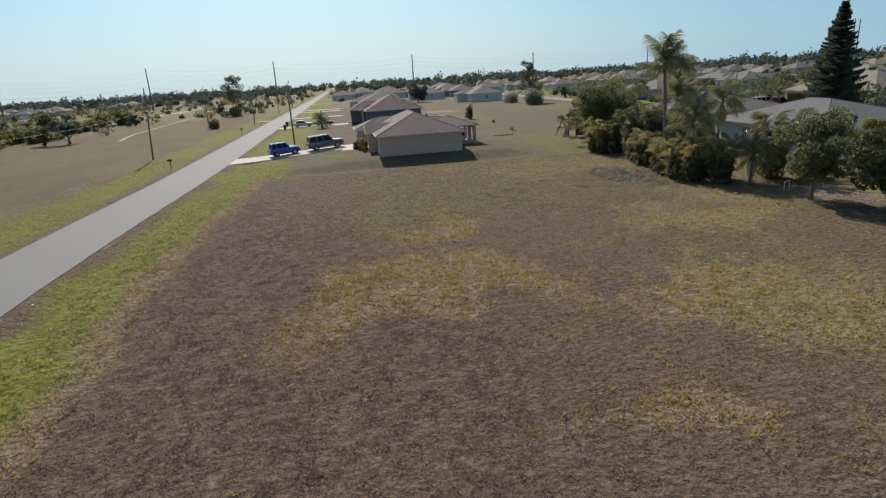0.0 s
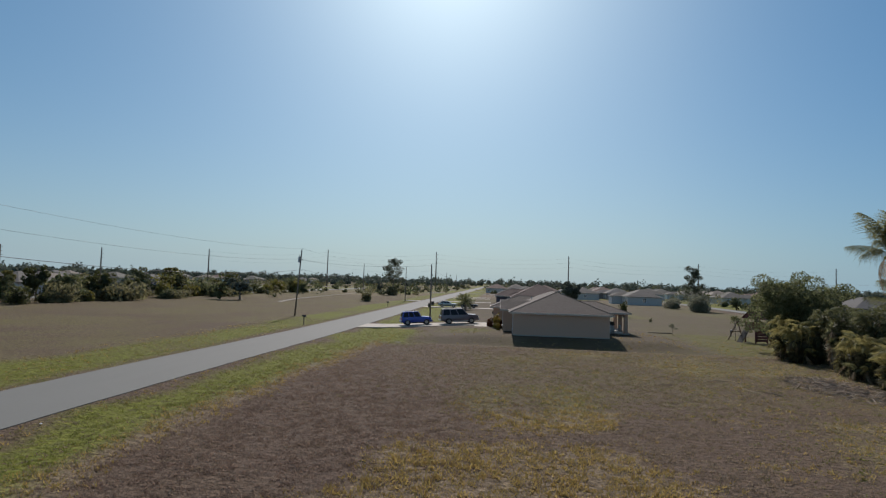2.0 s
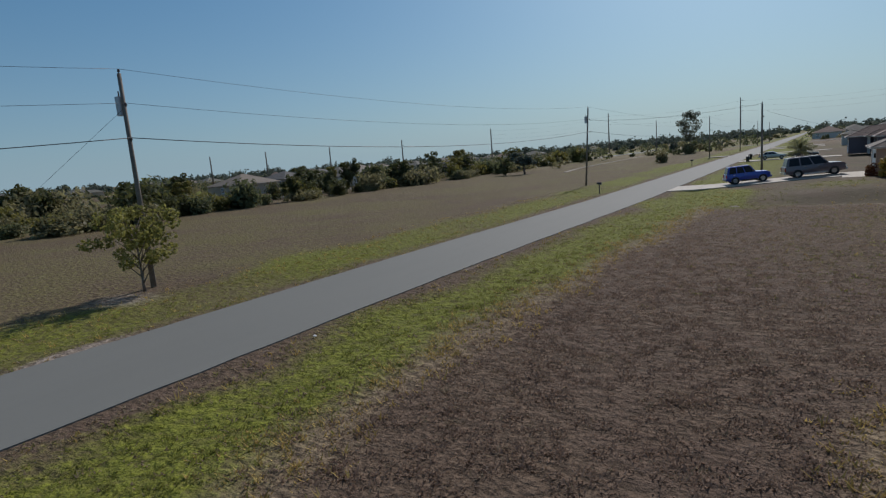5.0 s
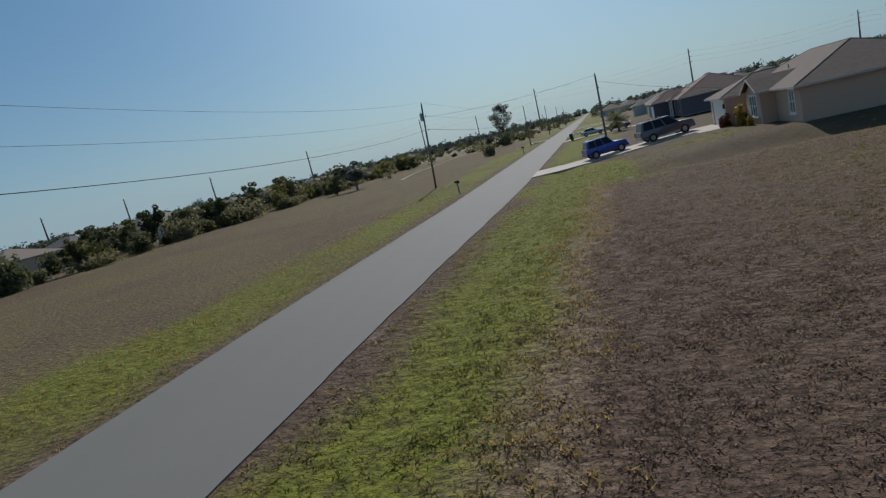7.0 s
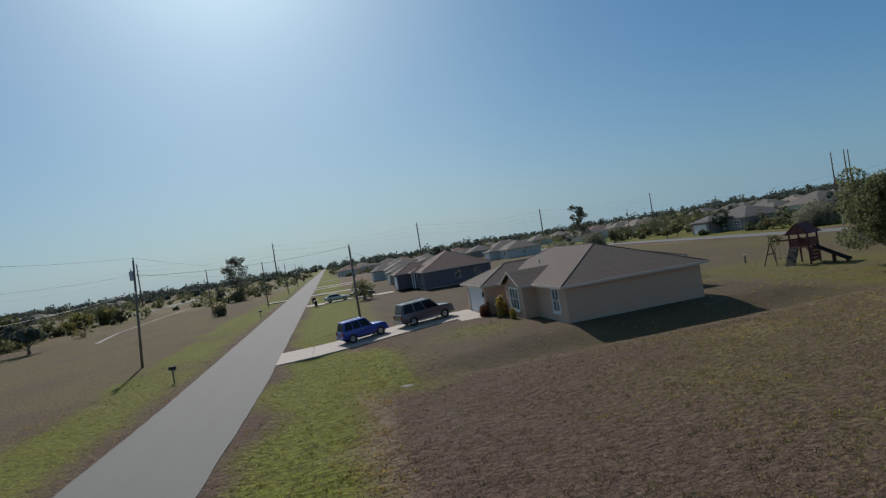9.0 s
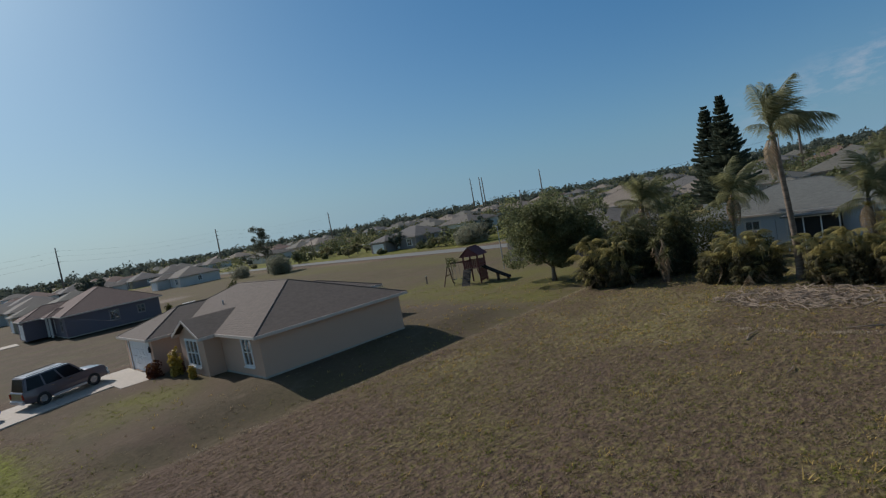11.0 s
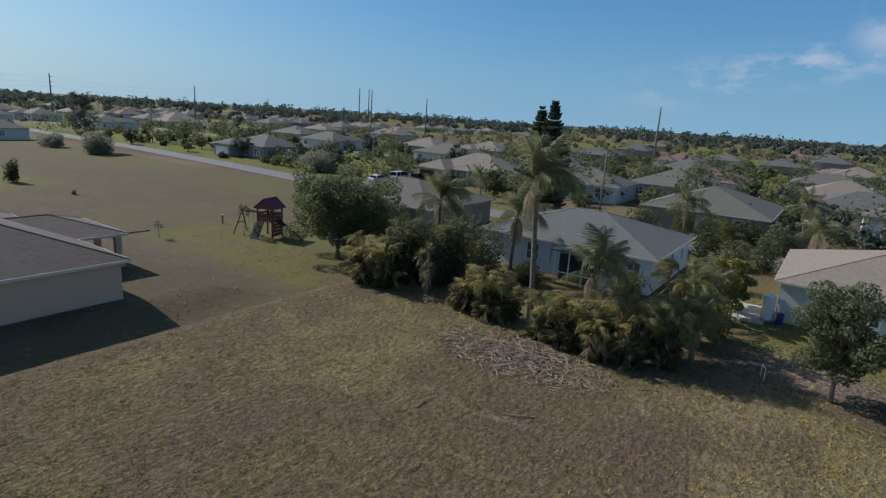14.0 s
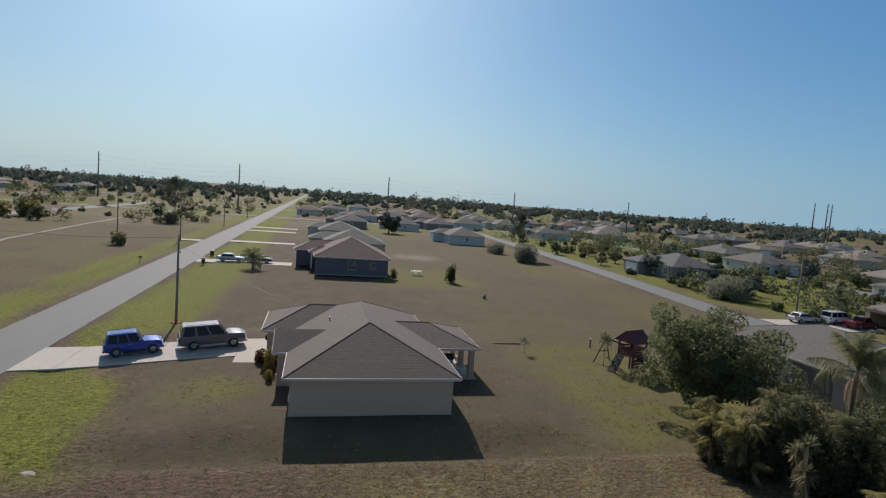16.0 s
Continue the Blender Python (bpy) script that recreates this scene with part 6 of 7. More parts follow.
def vehicle(label, m, paint, length, width, height, base, nose, belt, cabin, roof_paint=None, trim=None, rails=False, pickup=False, category="car", group=""):
    """A car pointing along +x. cabin: (windscreen foot, roof front, roof rear, rear foot) as x; nose: bonnet height."""
    T = thing("car", label, category, m, group)
    L, w, r = length / 2, width / 2, 0.2 + 0.105 * height
    wf, wr = base / 2 + 0.05, -base / 2 + 0.05
    x0, x1, x2, x3 = cabin
    low = [(L - 0.02, 0.42), (wf + r * 1.16, 0.34)] + arch(None, (wf,), r) + [(wf - r * 1.16, 0.34), (wr + r * 1.16, 0.34)] + arch(None, (wr,), r) + [(wr - r * 1.16, 0.36), (-L + 0.04, 0.45)]
    top = [(-L, 0.62), (-L + 0.03, belt - 0.06), (-L + 0.08, belt), (x0, belt), (x0 + 0.12, nose + 0.04), (L - 0.32, nose - 0.03), (L - 0.06, nose - 0.14), (L, 0.68)]
    bm = prism(bmesh.new(), low + top, -w, w)
    bmesh.ops.bevel(bm, geom=[e for e in bm.edges if abs(e.verts[0].co.y - e.verts[1].co.y) < 1e-6], offset=0.045, segments=2, affect="EDGES")
    bmesh.ops.triangulate(bm, faces=bm.faces)
    for z in (0.5, 0.72, 0.95):
        bmesh.ops.bisect_plane(bm, geom=list(bm.verts) + list(bm.edges) + list(bm.faces), plane_co=(0, 0, z), plane_no=(0, 0, 1))
    for q in (L - 0.18, L - 0.45, L - 0.8):
        for s in (-1, 1):
            bmesh.ops.bisect_plane(bm, geom=list(bm.verts) + list(bm.edges) + list(bm.faces), plane_co=(s * q, 0, 0), plane_no=(1, 0, 0))
    for v in bm.verts:
        end = max(0.0, (abs(v.co.x) - L + 0.8) / 0.8)
        v.co.y *= (1 - 0.055 * abs(v.co.z - 0.68) / 0.45) * (1 - (0.13 if v.co.x > 0 else 0.08) * end * end)
        if v.co.z > belt - 0.2 and v.co.x > x0:
            v.co.z += 0.05 * (1 - (v.co.y / w) ** 2) - 0.03
    body = part("body", bm, paint, T, "", True)
    body.data.set_sharp_from_angle(angle=radians(28))
    # greenhouse with tumblehome
    bm = bmesh.new()
    wi, wt = w - 0.07, w - 0.2
    lo = [(x0, belt), (x3, belt)]
    v = [bm.verts.new(p) for p in ((x0, -wi, belt - 0.01), (x0, wi, belt - 0.01), (x3, wi, belt - 0.01), (x3, -wi, belt - 0.01), (x1, -wt, height), (x1, wt, height), (x2, wt, height), (x2, -wt, height))]
    for f in ((3, 2, 1, 0), (4, 5, 6, 7), (0, 1, 5, 4), (1, 2, 6, 5), (2, 3, 7, 6), (3, 0, 4, 7)):
        bm.faces.new([v[k] for k in f])
    bmesh.ops.bevel(bm, geom=list(bm.edges), offset=0.05, segments=2, affect="EDGES")
    part("cabin", bm, roof_paint or paint, T)

    def pane(name, corners, n, label=""):
        bm = bmesh.new()
        q = [Vector(c) + Vector(n) * 0.006 for c in corners]
        f = bm.faces.new([bm.verts.new(c) for c in q])
        ex = bmesh.ops.extrude_face_region(bm, geom=[f])["geom"]
        bmesh.ops.translate(bm, vec=Vector(n) * 0.008, verts=[k for k in ex if isinstance(k, bmesh.types.BMVert)])
        return part(name, bm, M_CAR_GLASS, T, label)

    def side(xa, za, s):
        t = (za - belt) / (height - belt)
        return s * (wi + (wt - wi) * t)

    zb, zt = belt + 0.025, height - 0.085
    tb, tt = (zb - belt) / (height - belt), (zt - belt) / (height - belt)
    fb, ft, rb, rt = x0 + (x1 - x0) * tb - 0.1, x0 + (x1 - x0) * tt - 0.07, x3 + (x2 - x3) * tb + 0.12, x3 + (x2 - x3) * tt + 0.12
    cuts = [0.0, 0.36, 0.68, 1.0] if (x0 - x3) > 2.4 else [0.0, 0.5, 1.0]
    for s in (-1, 1):
        for i in range(len(cuts) - 1):
            c0, c1 = cuts[i] + 0.018, cuts[i + 1] - 0.018
            pts = [(fb + (rb - fb) * c0, side(0, zb, s), zb), (fb + (rb - fb) * c1, side(0, zb, s), zb), (ft + (rt - ft) * c1, side(0, zt, s), zt), (ft + (rt - ft) * c0, side(0, zt, s), zt)]
            pane("side_window", pts, (0, s * 0.97, 0.2))
    nx = Vector((height - belt, 0, x0 - x1)).normalized()
    pane("windscreen", [(x0 + (x1 - x0) * tb, y, zb) for y in (-wi + 0.1, wi - 0.1)] + [(x0 + (x1 - x0) * tt, y, zt) for y in (wt - 0.08, -wt + 0.08)], nx)
    nr = Vector((-(height - belt), 0, -(x3 - x2))).normalized()
    pane("rear_window", [(x3 + (x2 - x3) * tb, y, zb) for y in (-wi + 0.12, wi - 0.12)] + [(x3 + (x2 - x3) * tt, y, zt) for y in (wt - 0.1, -wt + 0.1)], nr)
    for x in (wf, wr):
        for s in (-1, 1):
            wheel(T, x, s * (w - 0.12), r, s)
    boxed("bumper", (L - 0.05, -w + 0.06, 0.38, L + 0.1, w - 0.06, 0.62), trim or paint, T, 0.04)
    boxed("bumper", (-L - 0.1, -w + 0.06, 0.42, -L + 0.05, w - 0.06, 0.64), trim or paint, T, 0.04)
    boxed("grille", (L - 0.02, -0.48, 0.66, L + 0.03, 0.48, nose - 0.16), M_CHROME, T, 0.02)
    for s in (-1, 1):
        boxed("headlight", (L - 0.05, s * (w - 0.22) - 0.16, 0.68, L + 0.025, s * (w - 0.22) + 0.16, 0.88), M_LAMP_CLEAR, T, 0.02)
        boxed("tail_light", (-L - 0.025, s * (w - 0.1) - 0.08, 0.72, -L + 0.05, s * (w - 0.1) + 0.08, 1.05), M_LAMP_RED, T, 0.02)
        boxed("wing_mirror", (x0 - 0.35, s * (w + 0.1) - 0.09, belt + 0.04, x0 - 0.22, s * (w + 0.1) + 0.09, belt + 0.22), M_BLACK, T, 0.03)
        boxed("sill", (wr + 0.5, s * w - 0.03, 0.3, wf - 0.5, s * w + 0.03, 0.44), trim or M_BLACK, T, 0.02)
        for dx in (0.95, 2.0):
            boxed("door_handle", (x0 - dx - 0.1, s * w - 0.012, belt - 0.14, x0 - dx + 0.1, s * w + 0.025, belt - 0.1), M_CHROME, T, 0.008)
        if rails:
            bm = bmesh.new()
            rod(bm, (x1 - 0.2, s * (wt - 0.08), height + 0.06), (x2 + 0.2, s * (wt - 0.08), height + 0.06), 0.02)
            part("roof_rail", bm, M_BLACK, T)
    return T


vehicle("dark grey brown large sport utility car on the concrete drive", pose(-6.8, 15.3, float(drive_top(-6.8)), 0, -3.0, 14), M_PAINT_GREY, 5.05, 2.0, 1.98, 3.0, 1.18, 1.16, (1.18, 0.45, -2.2, -2.4), rails=True, trim=M_PAINT_SILVER)
vehicle("bright blue compact sport utility car on the concrete drive", pose(-12.4, 14.2, float(drive_top(-12.4)), 0, -3.6, 18), M_PAINT_BLUE, 4.0, 1.76, 1.8, 2.5, 1.08, 1.08, (0.72, 0.22, -1.72, -1.92), rails=True)
vehicle("silver sedan parked on the far drive", pose(-13.6, 73.0, 0.06, 0, 0, 0), M_PAINT_SILVER, 4.6, 1.78, 1.45, 2.7, 0.92, 0.95, (0.8, 0.1, -1.2, -1.75), group="parked cars")
vehicle("dark sedan parked on the far drive", pose(-8.8, 73.2, 0.06, 0, 0, 0), M_PAINT_DARK, 4.6, 1.78, 1.45, 2.7, 0.92, 0.95, (0.8, 0.1, -1.2, -1.75), group="parked cars")
vehicle("white van parked before the open garage", pose(77.4, 34.5, 0.06, 0, 0, 6), M_PAINT_WHITE, 5.0, 1.9, 1.85, 3.0, 1.1, 1.1, (1.5, 0.8, -2.2, -2.4), group="parked cars")
vehicle("dark red pickup parked before the open garage", pose(78.4, 31.4, 0.06, 0, 0, 8), M_PAINT_RED, 5.2, 1.9, 1.75, 3.1, 1.08, 1.1, (1.0, 0.5, -0.6, -0.8), group="parked cars")
vehicle("silver sedan parked before the open garage", pose(71.4, 34.6, 0.06, 0, 0, 4), M_PAINT_SILVER, 4.6, 1.78, 1.45, 2.7, 0.92, 0.95, (0.8, 0.1, -1.2, -1.75), group="parked cars")
vehicle("silver car parked in the far streets", pose(101, 90, 0.06, 0, 0, 80), M_PAINT_SILVER, 4.6, 1.78, 1.45, 2.7, 0.92, 0.95, (0.8, 0.1, -1.2, -1.75), group="parked cars")

# ---- poles and cables ----


def power_pole(m, height, can=True, label="weathered wooden power pole beside the road", lean=0.0):
    T = thing("power_pole", label, "pole", m)
    part("pole", rod(bmesh.new(), (0, 0, -0.3), (lean, 0, height), 0.135, 0.09, 12), M_POLE, T, "", True)
    for dz, side in ((0.15, 0.0), (-1.45, 0.16), (-3.1, 0.14)):
        bm = bmesh.new()
        z = height + dz
        rod(bm, (lean + side, 0, z - 0.14), (lean + side, 0, z - 0.05), 0.03)
        rod(bm, (lean + side, 0, z - 0.06), (lean + side, 0, z + 0.06), 0.07, 0.045, 10)
        part("insulator", bm, M_PORCELAIN, T)
    if can:
        bm = rod(bmesh.new(), (lean - 0.34, 0, height - 1.95), (lean - 0.34, 0, height - 1.05), 0.2, 0.2, 16)
        tank = part("transformer", bm, M_METAL, T, "grey transformer can")
        bm = bmesh.new()
        rod(bm, (lean - 0.34, 0, height - 1.05), (lean - 0.34, 0, height - 0.78), 0.045, 0.03)
        part("bushing", bm, M_PORCELAIN, tank)
        part("bracket", box(bmesh.new(), lean - 0.2, -0.05, height - 1.6, lean - 0.05, 0.05, height - 1.4), M_METAL, T)
    return T


def cable(a, b, sag, r, label="thin dark cable slung between power poles"):
    a, b = Vector(a), Vector(b)
    n = 24
    pts = [a.lerp(b, i / n) - Vector((0, 0, sag * 4 * (i / n) * (1 - i / n))) for i in range(n + 1)]
    vs, fs = tube(pts, [r] * (n + 1), 5)
    return tagged(link_mesh("power_cable", vs, fs, M_WIRE, None, True), label, "cable", "power cables")


POLES = [(-46.5, -150, 10.6), (-37, -95, 10.6), (-34.4, -35.7, 10.5), (-33.1, 25.2, 10.3), (-31, 62, 9.8), (-29.4, 106, 10.0), (-28.2, 160, 10.0), (-28, 220, 10), (-28, 285, 10)]
for i, (x, y, h) in enumerate(POLES):
    if i == 4:
        continue
    power_pole(pose(x, y, 0), h, i in (2, 3), lean=0.7 if i == 3 else 0.05)
line = [p for i, p in enumerate(POLES) if i != 4]
for (x0, y0, h0), (x1, y1, h1) in zip(line, line[1:]):
    o0, o1 = (0.7 if h0 == 10.3 else 0.05), (0.7 if h1 == 10.3 else 0.05)
    for dz, sag, r, dx in ((0.22, 0.9, 0.009, 0), (-1.4, 0.9, 0.009, 0.16), (-3.05, 1.1, 0.021, 0.14)):
        cable((x0 + o0 + dx, y0, h0 + dz), (x1 + o1 + dx, y1, h1 + dz), sag, r)
cable((-34.35, -35.7, 8.9), (-37, -45.5, 0.0), 0.02, 0.007, "thin steel guy wire from pole to ground")
power_pole(pose(-11.95, 25.7, 0), 8.5, False, "slim wooden service pole beside the drive")
cable((-11.9, 25.7, 8.5), (-32.2, 25.2, 8.7), 0.5, 0.012)
cable((-11.9, 25.7, 7.8), (0.2, 17.0, 3.6), 0.3, 0.012, "thin dark cable from the service pole to the house")
power_pole(pose(80, 128, 0), 9.5, True, "wooden power pole beside the side road")
power_pole(pose(74.6, 39, 0), 9.0, False, "wooden power pole beside the side road")
power_pole(pose(70.8, -7, 0), 9.4, False, "wooden power pole beside the side road")
cable((80, 128, 9.5), (74.6, 39, 9.0), 1.2, 0.012)
cable((74.6, 39, 9.0), (70.8, -7, 9.4), 1.0, 0.012)
power_pole(pose(-41, 101, 0), 10.2, False, "wooden power pole in the far field")


def tall_pole(m, h):
    T = thing("transmission_pole", "tall slender grey transmission pole on the skyline", "pole", m, "transmission poles")
    part("pole", rod(bmesh.new(), (0, 0, -0.5), (0, 0, h), 0.5, 0.24, 10), M_POLE, T, "", True)
    for k in range(3):
        bm = bmesh.new()
        rod(bm, (0.2, 0, h - 1.5 - 2.2 * k), (1.3, 0, h - 1.3 - 2.2 * k), 0.1, 0.06, 6)
        part("insulator", bm, M_PORCELAIN, T)
    return T


TALL = [(-277, 134, 16.5), (-260, 157, 17), (-237, 183, 17), (-206, 210, 18), (-163, 238, 20), (-126, 337, 26.4), (-43.5, 308.6, 25.2), (41, 296.5, 24.2), (117, 291, 21.1), (207.5, 314, 21.6), (266, 171, 21.9), (205, 22, 20.3)]
first = None
for x, y, h in TALL:
    if first is None:
        first = tall_pole(pose(x, y, 0), 20.0)
        first.scale = (1, 1, h / 20)
    else:
        ob = copy_thing(first, pose(x, y, 0))
        ob.scale = (1, 1, h / 20)
for x, y in ((345, 300), (352, 296), (361, 301)):
    copy_thing(first, pose(x, y, 0)).scale = (1.2, 1.2, 1.55)
for (x0, y0, h0), (x1, y1, h1) in list(zip(TALL, TALL[1:]))[4:9]:
    for k in range(3):
        cable((x0 + 1.2, y0, h0 * (1 - 0.065 - 0.11 * k)), (x1 + 1.2, y1, h1 * (1 - 0.065 - 0.11 * k)), 2.2, 0.018, "far transmission cable between tall poles")

# ---- play tower with slide and swings ----


def play_tower(m):
    T = thing("play_tower", "red stained timber play tower with slide and swings", "playground", m)
    for x in (-0.75, 0.75):
        for y in (-0.75, 0.75):
            boxed("post", (x - 0.06, y - 0.06, 0, x + 0.06, y + 0.06, 2.75), M_REDWOOD, T, 0.008)
    for k in range(9):
        boxed("deck_board", (-0.82, -0.81 + 0.18 * k, 1.42, 0.82, -0.81 + 0.18 * k + 0.17, 1.46), M_CEDAR, T, 0.004)
    for s in (-1, 1):
        for k in range(3):
            boxed("rail", (-0.8, s * 0.8 - 0.02, 1.55 + 0.24 * k, 0.8, s * 0.8 + 0.02, 1.72 + 0.24 * k), M_REDWOOD, T, 0.006)
        for k in range(8):
            boxed("slat", (s * 0.8 - 0.02, -0.74 + 0.19 * k, 1.5, s * 0.8 + 0.02, -0.6 + 0.19 * k, 2.2), M_REDWOOD, T, 0.006)
    for k in range(4):
        boxed("wall_board", (-0.8, -0.84, 0.2 + 0.3 * k, 0.8, -0.8, 0.46 + 0.3 * k), M_REDWOOD, T, 0.006)
    for s in (-1, 1):
        for k in range(7):
            t0, t1 = k / 7, (k + 1) / 7 + 0.03
            bm = bmesh.new()
            q = [(x, s * 1.05 * (1 - t), 2.62 + 0.86 * t + lift) for lift in (0.0, 0.03) for x, t in ((-1.05, t0), (1.05, t0), (1.05, t1), (-1.05, t1))]
            v = [bm.verts.new(p) for p in q]
            for f in ((3, 2, 1, 0), (4, 5, 6, 7), (0, 1, 5, 4), (1, 2, 6, 5), (2, 3, 7, 6), (3, 0, 4, 7)):
                bm.faces.new([v[i] for i in f])
            part("roof_board", bm, M_REDWOOD, T)
    for x in (-0.98, 0.98):
        bm = bmesh.new()
        f = bm.faces.new([bm.verts.new(p) for p in ((x, -0.95, 2.62), (x, 0.95, 2.62), (x, 0, 3.42))])
        ex = bmesh.ops.extrude_face_region(bm, geom=[f])["geom"]
        bmesh.ops.translate(bm, vec=(0.03, 0, 0), verts=[v for v in ex if isinstance(v, bmesh.types.BMVert)])
        part("gable", bm, M_REDWOOD, T)
    # slide
    vs, fs = [], []
    n = 14
    for i in range(n):
        s = i / (n - 1)
        y, z = -0.8 - 2.6 * s, 1.42 * (1 - s) ** 1.15 + 0.18 * (s > 0.92)
        z = 1.42 * (1 - s) ** 1.1 + 0.12 * s
        for x, up in ((-0.28, 0.2), (-0.24, 0.0), (0.24, 0.0), (0.28, 0.2)):
            vs.append((x, y, z + up))
    for i in range(n - 1):
        for k in range(3):
            a = i * 4 + k
            fs.append((a, a + 1, a + 5, a + 4))
    ob = link_mesh("slide", vs, fs, M_BLACK, T)
    ob.modifiers.new("thickness", "SOLIDIFY").thickness = 0.03
    tagged(ob, "dark plastic slide")
    for y in (-2.2, -3.2):
        boxed("slide_leg", (-0.25, y - 0.04, 0, 0.25, y + 0.04, 0.75 if y > -3 else 0.24), M_CEDAR, T)
    # ladder
    bm = bmesh.new()
    for s in (-0.3, 0.3):
        rod(bm, (0.85 + 0.75, s, 0), (0.85, s, 1.5), 0.045)
        part("ladder_rail", bm, M_CEDAR, T)
        bm = bmesh.new()
    bm.free()
    for k in range(4):
        part("rung", rod(bmesh.new(), (1.6 - 0.17 * (k + 0.7), -0.3, 0.34 * (k + 0.7)), (1.6 - 0.17 * (k + 0.7), 0.3, 0.34 * (k + 0.7)), 0.03), M_CEDAR, T)
    # climbing ramp on the field side, with a steering wheel above it
    for k in range(6):
        t0, t1 = k / 6, (k + 0.92) / 6
        m0 = Matrix.Translation((-0.84 - 0.95 * (1 - (t0 + t1) / 2), 0.45, 1.42 * (t0 + t1) / 2)) @ Matrix.Rotation(math.atan2(1.42, 0.95) * -1, 4, "Y")
        part("ramp_board", box(bmesh.new(), -0.13, -0.42, -0.02, 0.13, 0.42, 0.02, 0.0, m0), M_RUBBER, T)
    for k, (hy, hz) in enumerate(((0.2, 0.4), (0.65, 0.75), (0.3, 1.1))):
        part("hand_hold", rod(bmesh.new(), (-0.86 - 0.95 * (1 - hz / 1.42), hy, hz), (-0.95 - 0.95 * (1 - hz / 1.42), hy, hz + 0.06), 0.06, 0.04, 7), M_BLACK, T)
    bm = bmesh.new()
    for k in range(12):
        a0, a1 = k * 0.5236, (k + 1) * 0.5236
        rod(bm, (-0.92, -0.3 + 0.2 * math.cos(a0), 2.05 + 0.2 * math.sin(a0)), (-0.92, -0.3 + 0.2 * math.cos(a1), 2.05 + 0.2 * math.sin(a1)), 0.02, 0.02, 5)
    part("steering_wheel", bm, M_BLACK, T)
    part("swing_knob", rod(bmesh.new(), (0, 3.0, 2.2), (0, 3.0, 2.75), 0.05, 0.03), M_CEDAR, T)
    # swing beam and frame
    part("beam", box(bmesh.new(), -0.06, 0.8, 2.05, 0.06, 3.0, 2.21), M_CEDAR, T)
    for s in (-1, 1):
        part("brace", rod(bmesh.new(), (s * 1.0, 3.15, 0), (0, 2.9, 2.15), 0.06, 0.06), M_CEDAR, T)
    part("cross_brace", rod(bmesh.new(), (-0.55, 3.04, 1.0), (0.55, 3.04, 1.0), 0.05), M_CEDAR, T)
    for y in (1.5, 2.4):
        swing = boxed("swing_seat", (-0.12, y - 0.24, 0.5, 0.12, y + 0.24, 0.54), M_BLACK, T, 0.01)
        for o in (-0.22, 0.22):
            part("chain", rod(bmesh.new(), (0, y + o, 0.53), (0, y + o, 2.1), 0.012), M_METAL, swing)


play_tower(pose(29.0, 10.9, 0, 0, 0, 18) @ Matrix.Scale(1.08, 4))

# ---- small things ----


def mailbox(m, label):
    T = thing("mailbox", label, "mailbox", m, "mailboxes")
    boxed("post", (-0.05, -0.05, -0.2, 0.05, 0.05, 1.0), M_POLE, T, 0.006)
    boxed("arm", (-0.04, -0.25, 0.94, 0.3, 0.25, 1.0), M_POLE, T, 0.006)
    bm = bmesh.new()
    prof = [(-0.1, 1.0), (0.1, 1.0), (0.1, 1.13)] + [(0.1 * math.cos(a), 1.13 + 0.1 * math.sin(a)) for a in (0.4, 0.8, 1.2, 1.57, 1.94, 2.34, 2.74)] + [(-0.1, 1.13)]
    prism(bm, prof, -0.25, 0.25)
    bmesh.ops.rotate(bm, matrix=Matrix.Rotation(math.pi / 2, 3, "Z"), verts=bm.verts)
    part("box", bm, M_BLACK, T)
    boxed("flag", (0.05, 0.105, 1.1, 0.2, 0.115, 1.25), M_LAMP_RED, T)
    return T


bm = rod(bmesh.new(), (0, 0, -0.06), (0, 0, 0.07), 0.62, 0.5, 18)
bmesh.ops.subdivide_edges(bm, edges=bm.edges, cuts=1)
mr = random.Random(4)
for v in bm.verts:
    v.co += Vector((mr.uniform(-0.06, 0.06), mr.uniform(-0.06, 0.06), mr.uniform(-0.02, 0.03)))
mulch = part("mulch_bed", bm, M_MULCH, None)
mulch.matrix_world = pose(-11.95, 25.7, 0)
tagged(mulch, "small red brown mulch bed round the pole foot", "mulch")
mb = mailbox(pose(-26.9, 12.0, -0.05), "dark mailbox on a timber post beside the road")
copy_thing(mb, pose(-26.6, 66, -0.05))
copy_thing(mb, pose(-27, -46.0, -0.05))


def wheelie_bin(m):
    T = thing("wheeled_bin", "dark green wheeled rubbish bin at the roadside", "bin", m, "rubbish bins")
    bm = box(bmesh.new(), -0.28, -0.32, 0.06, 0.28, 0.32, 0.98, 0.03)
    for v in bm.verts:
        if v.co.z < 0.5:
            v.co.x *= 0.85
            v.co.y *= 0.85
    part("body", bm, M_BLACK, T)
    boxed("lid", (-0.31, -0.35, 0.985, 0.31, 0.36, 1.06), M_BLACK, T, 0.025)
    for s in (-1, 1):
        part("wheel", rod(bmesh.new(), (s * 0.26, 0.28, 0.1), (s * 0.32, 0.28, 0.1), 0.1, 0.1, 14), M_RUBBER, T)
    part("handle", rod(bmesh.new(), (-0.25, 0.38, 0.95), (0.25, 0.38, 0.95), 0.018), M_BLACK, T)
    return T


wb = wheelie_bin(pose(-17.4, 68.4, 0))
copy_thing(wb, pose(-18.0, 80, 0, 0, 0, 30))

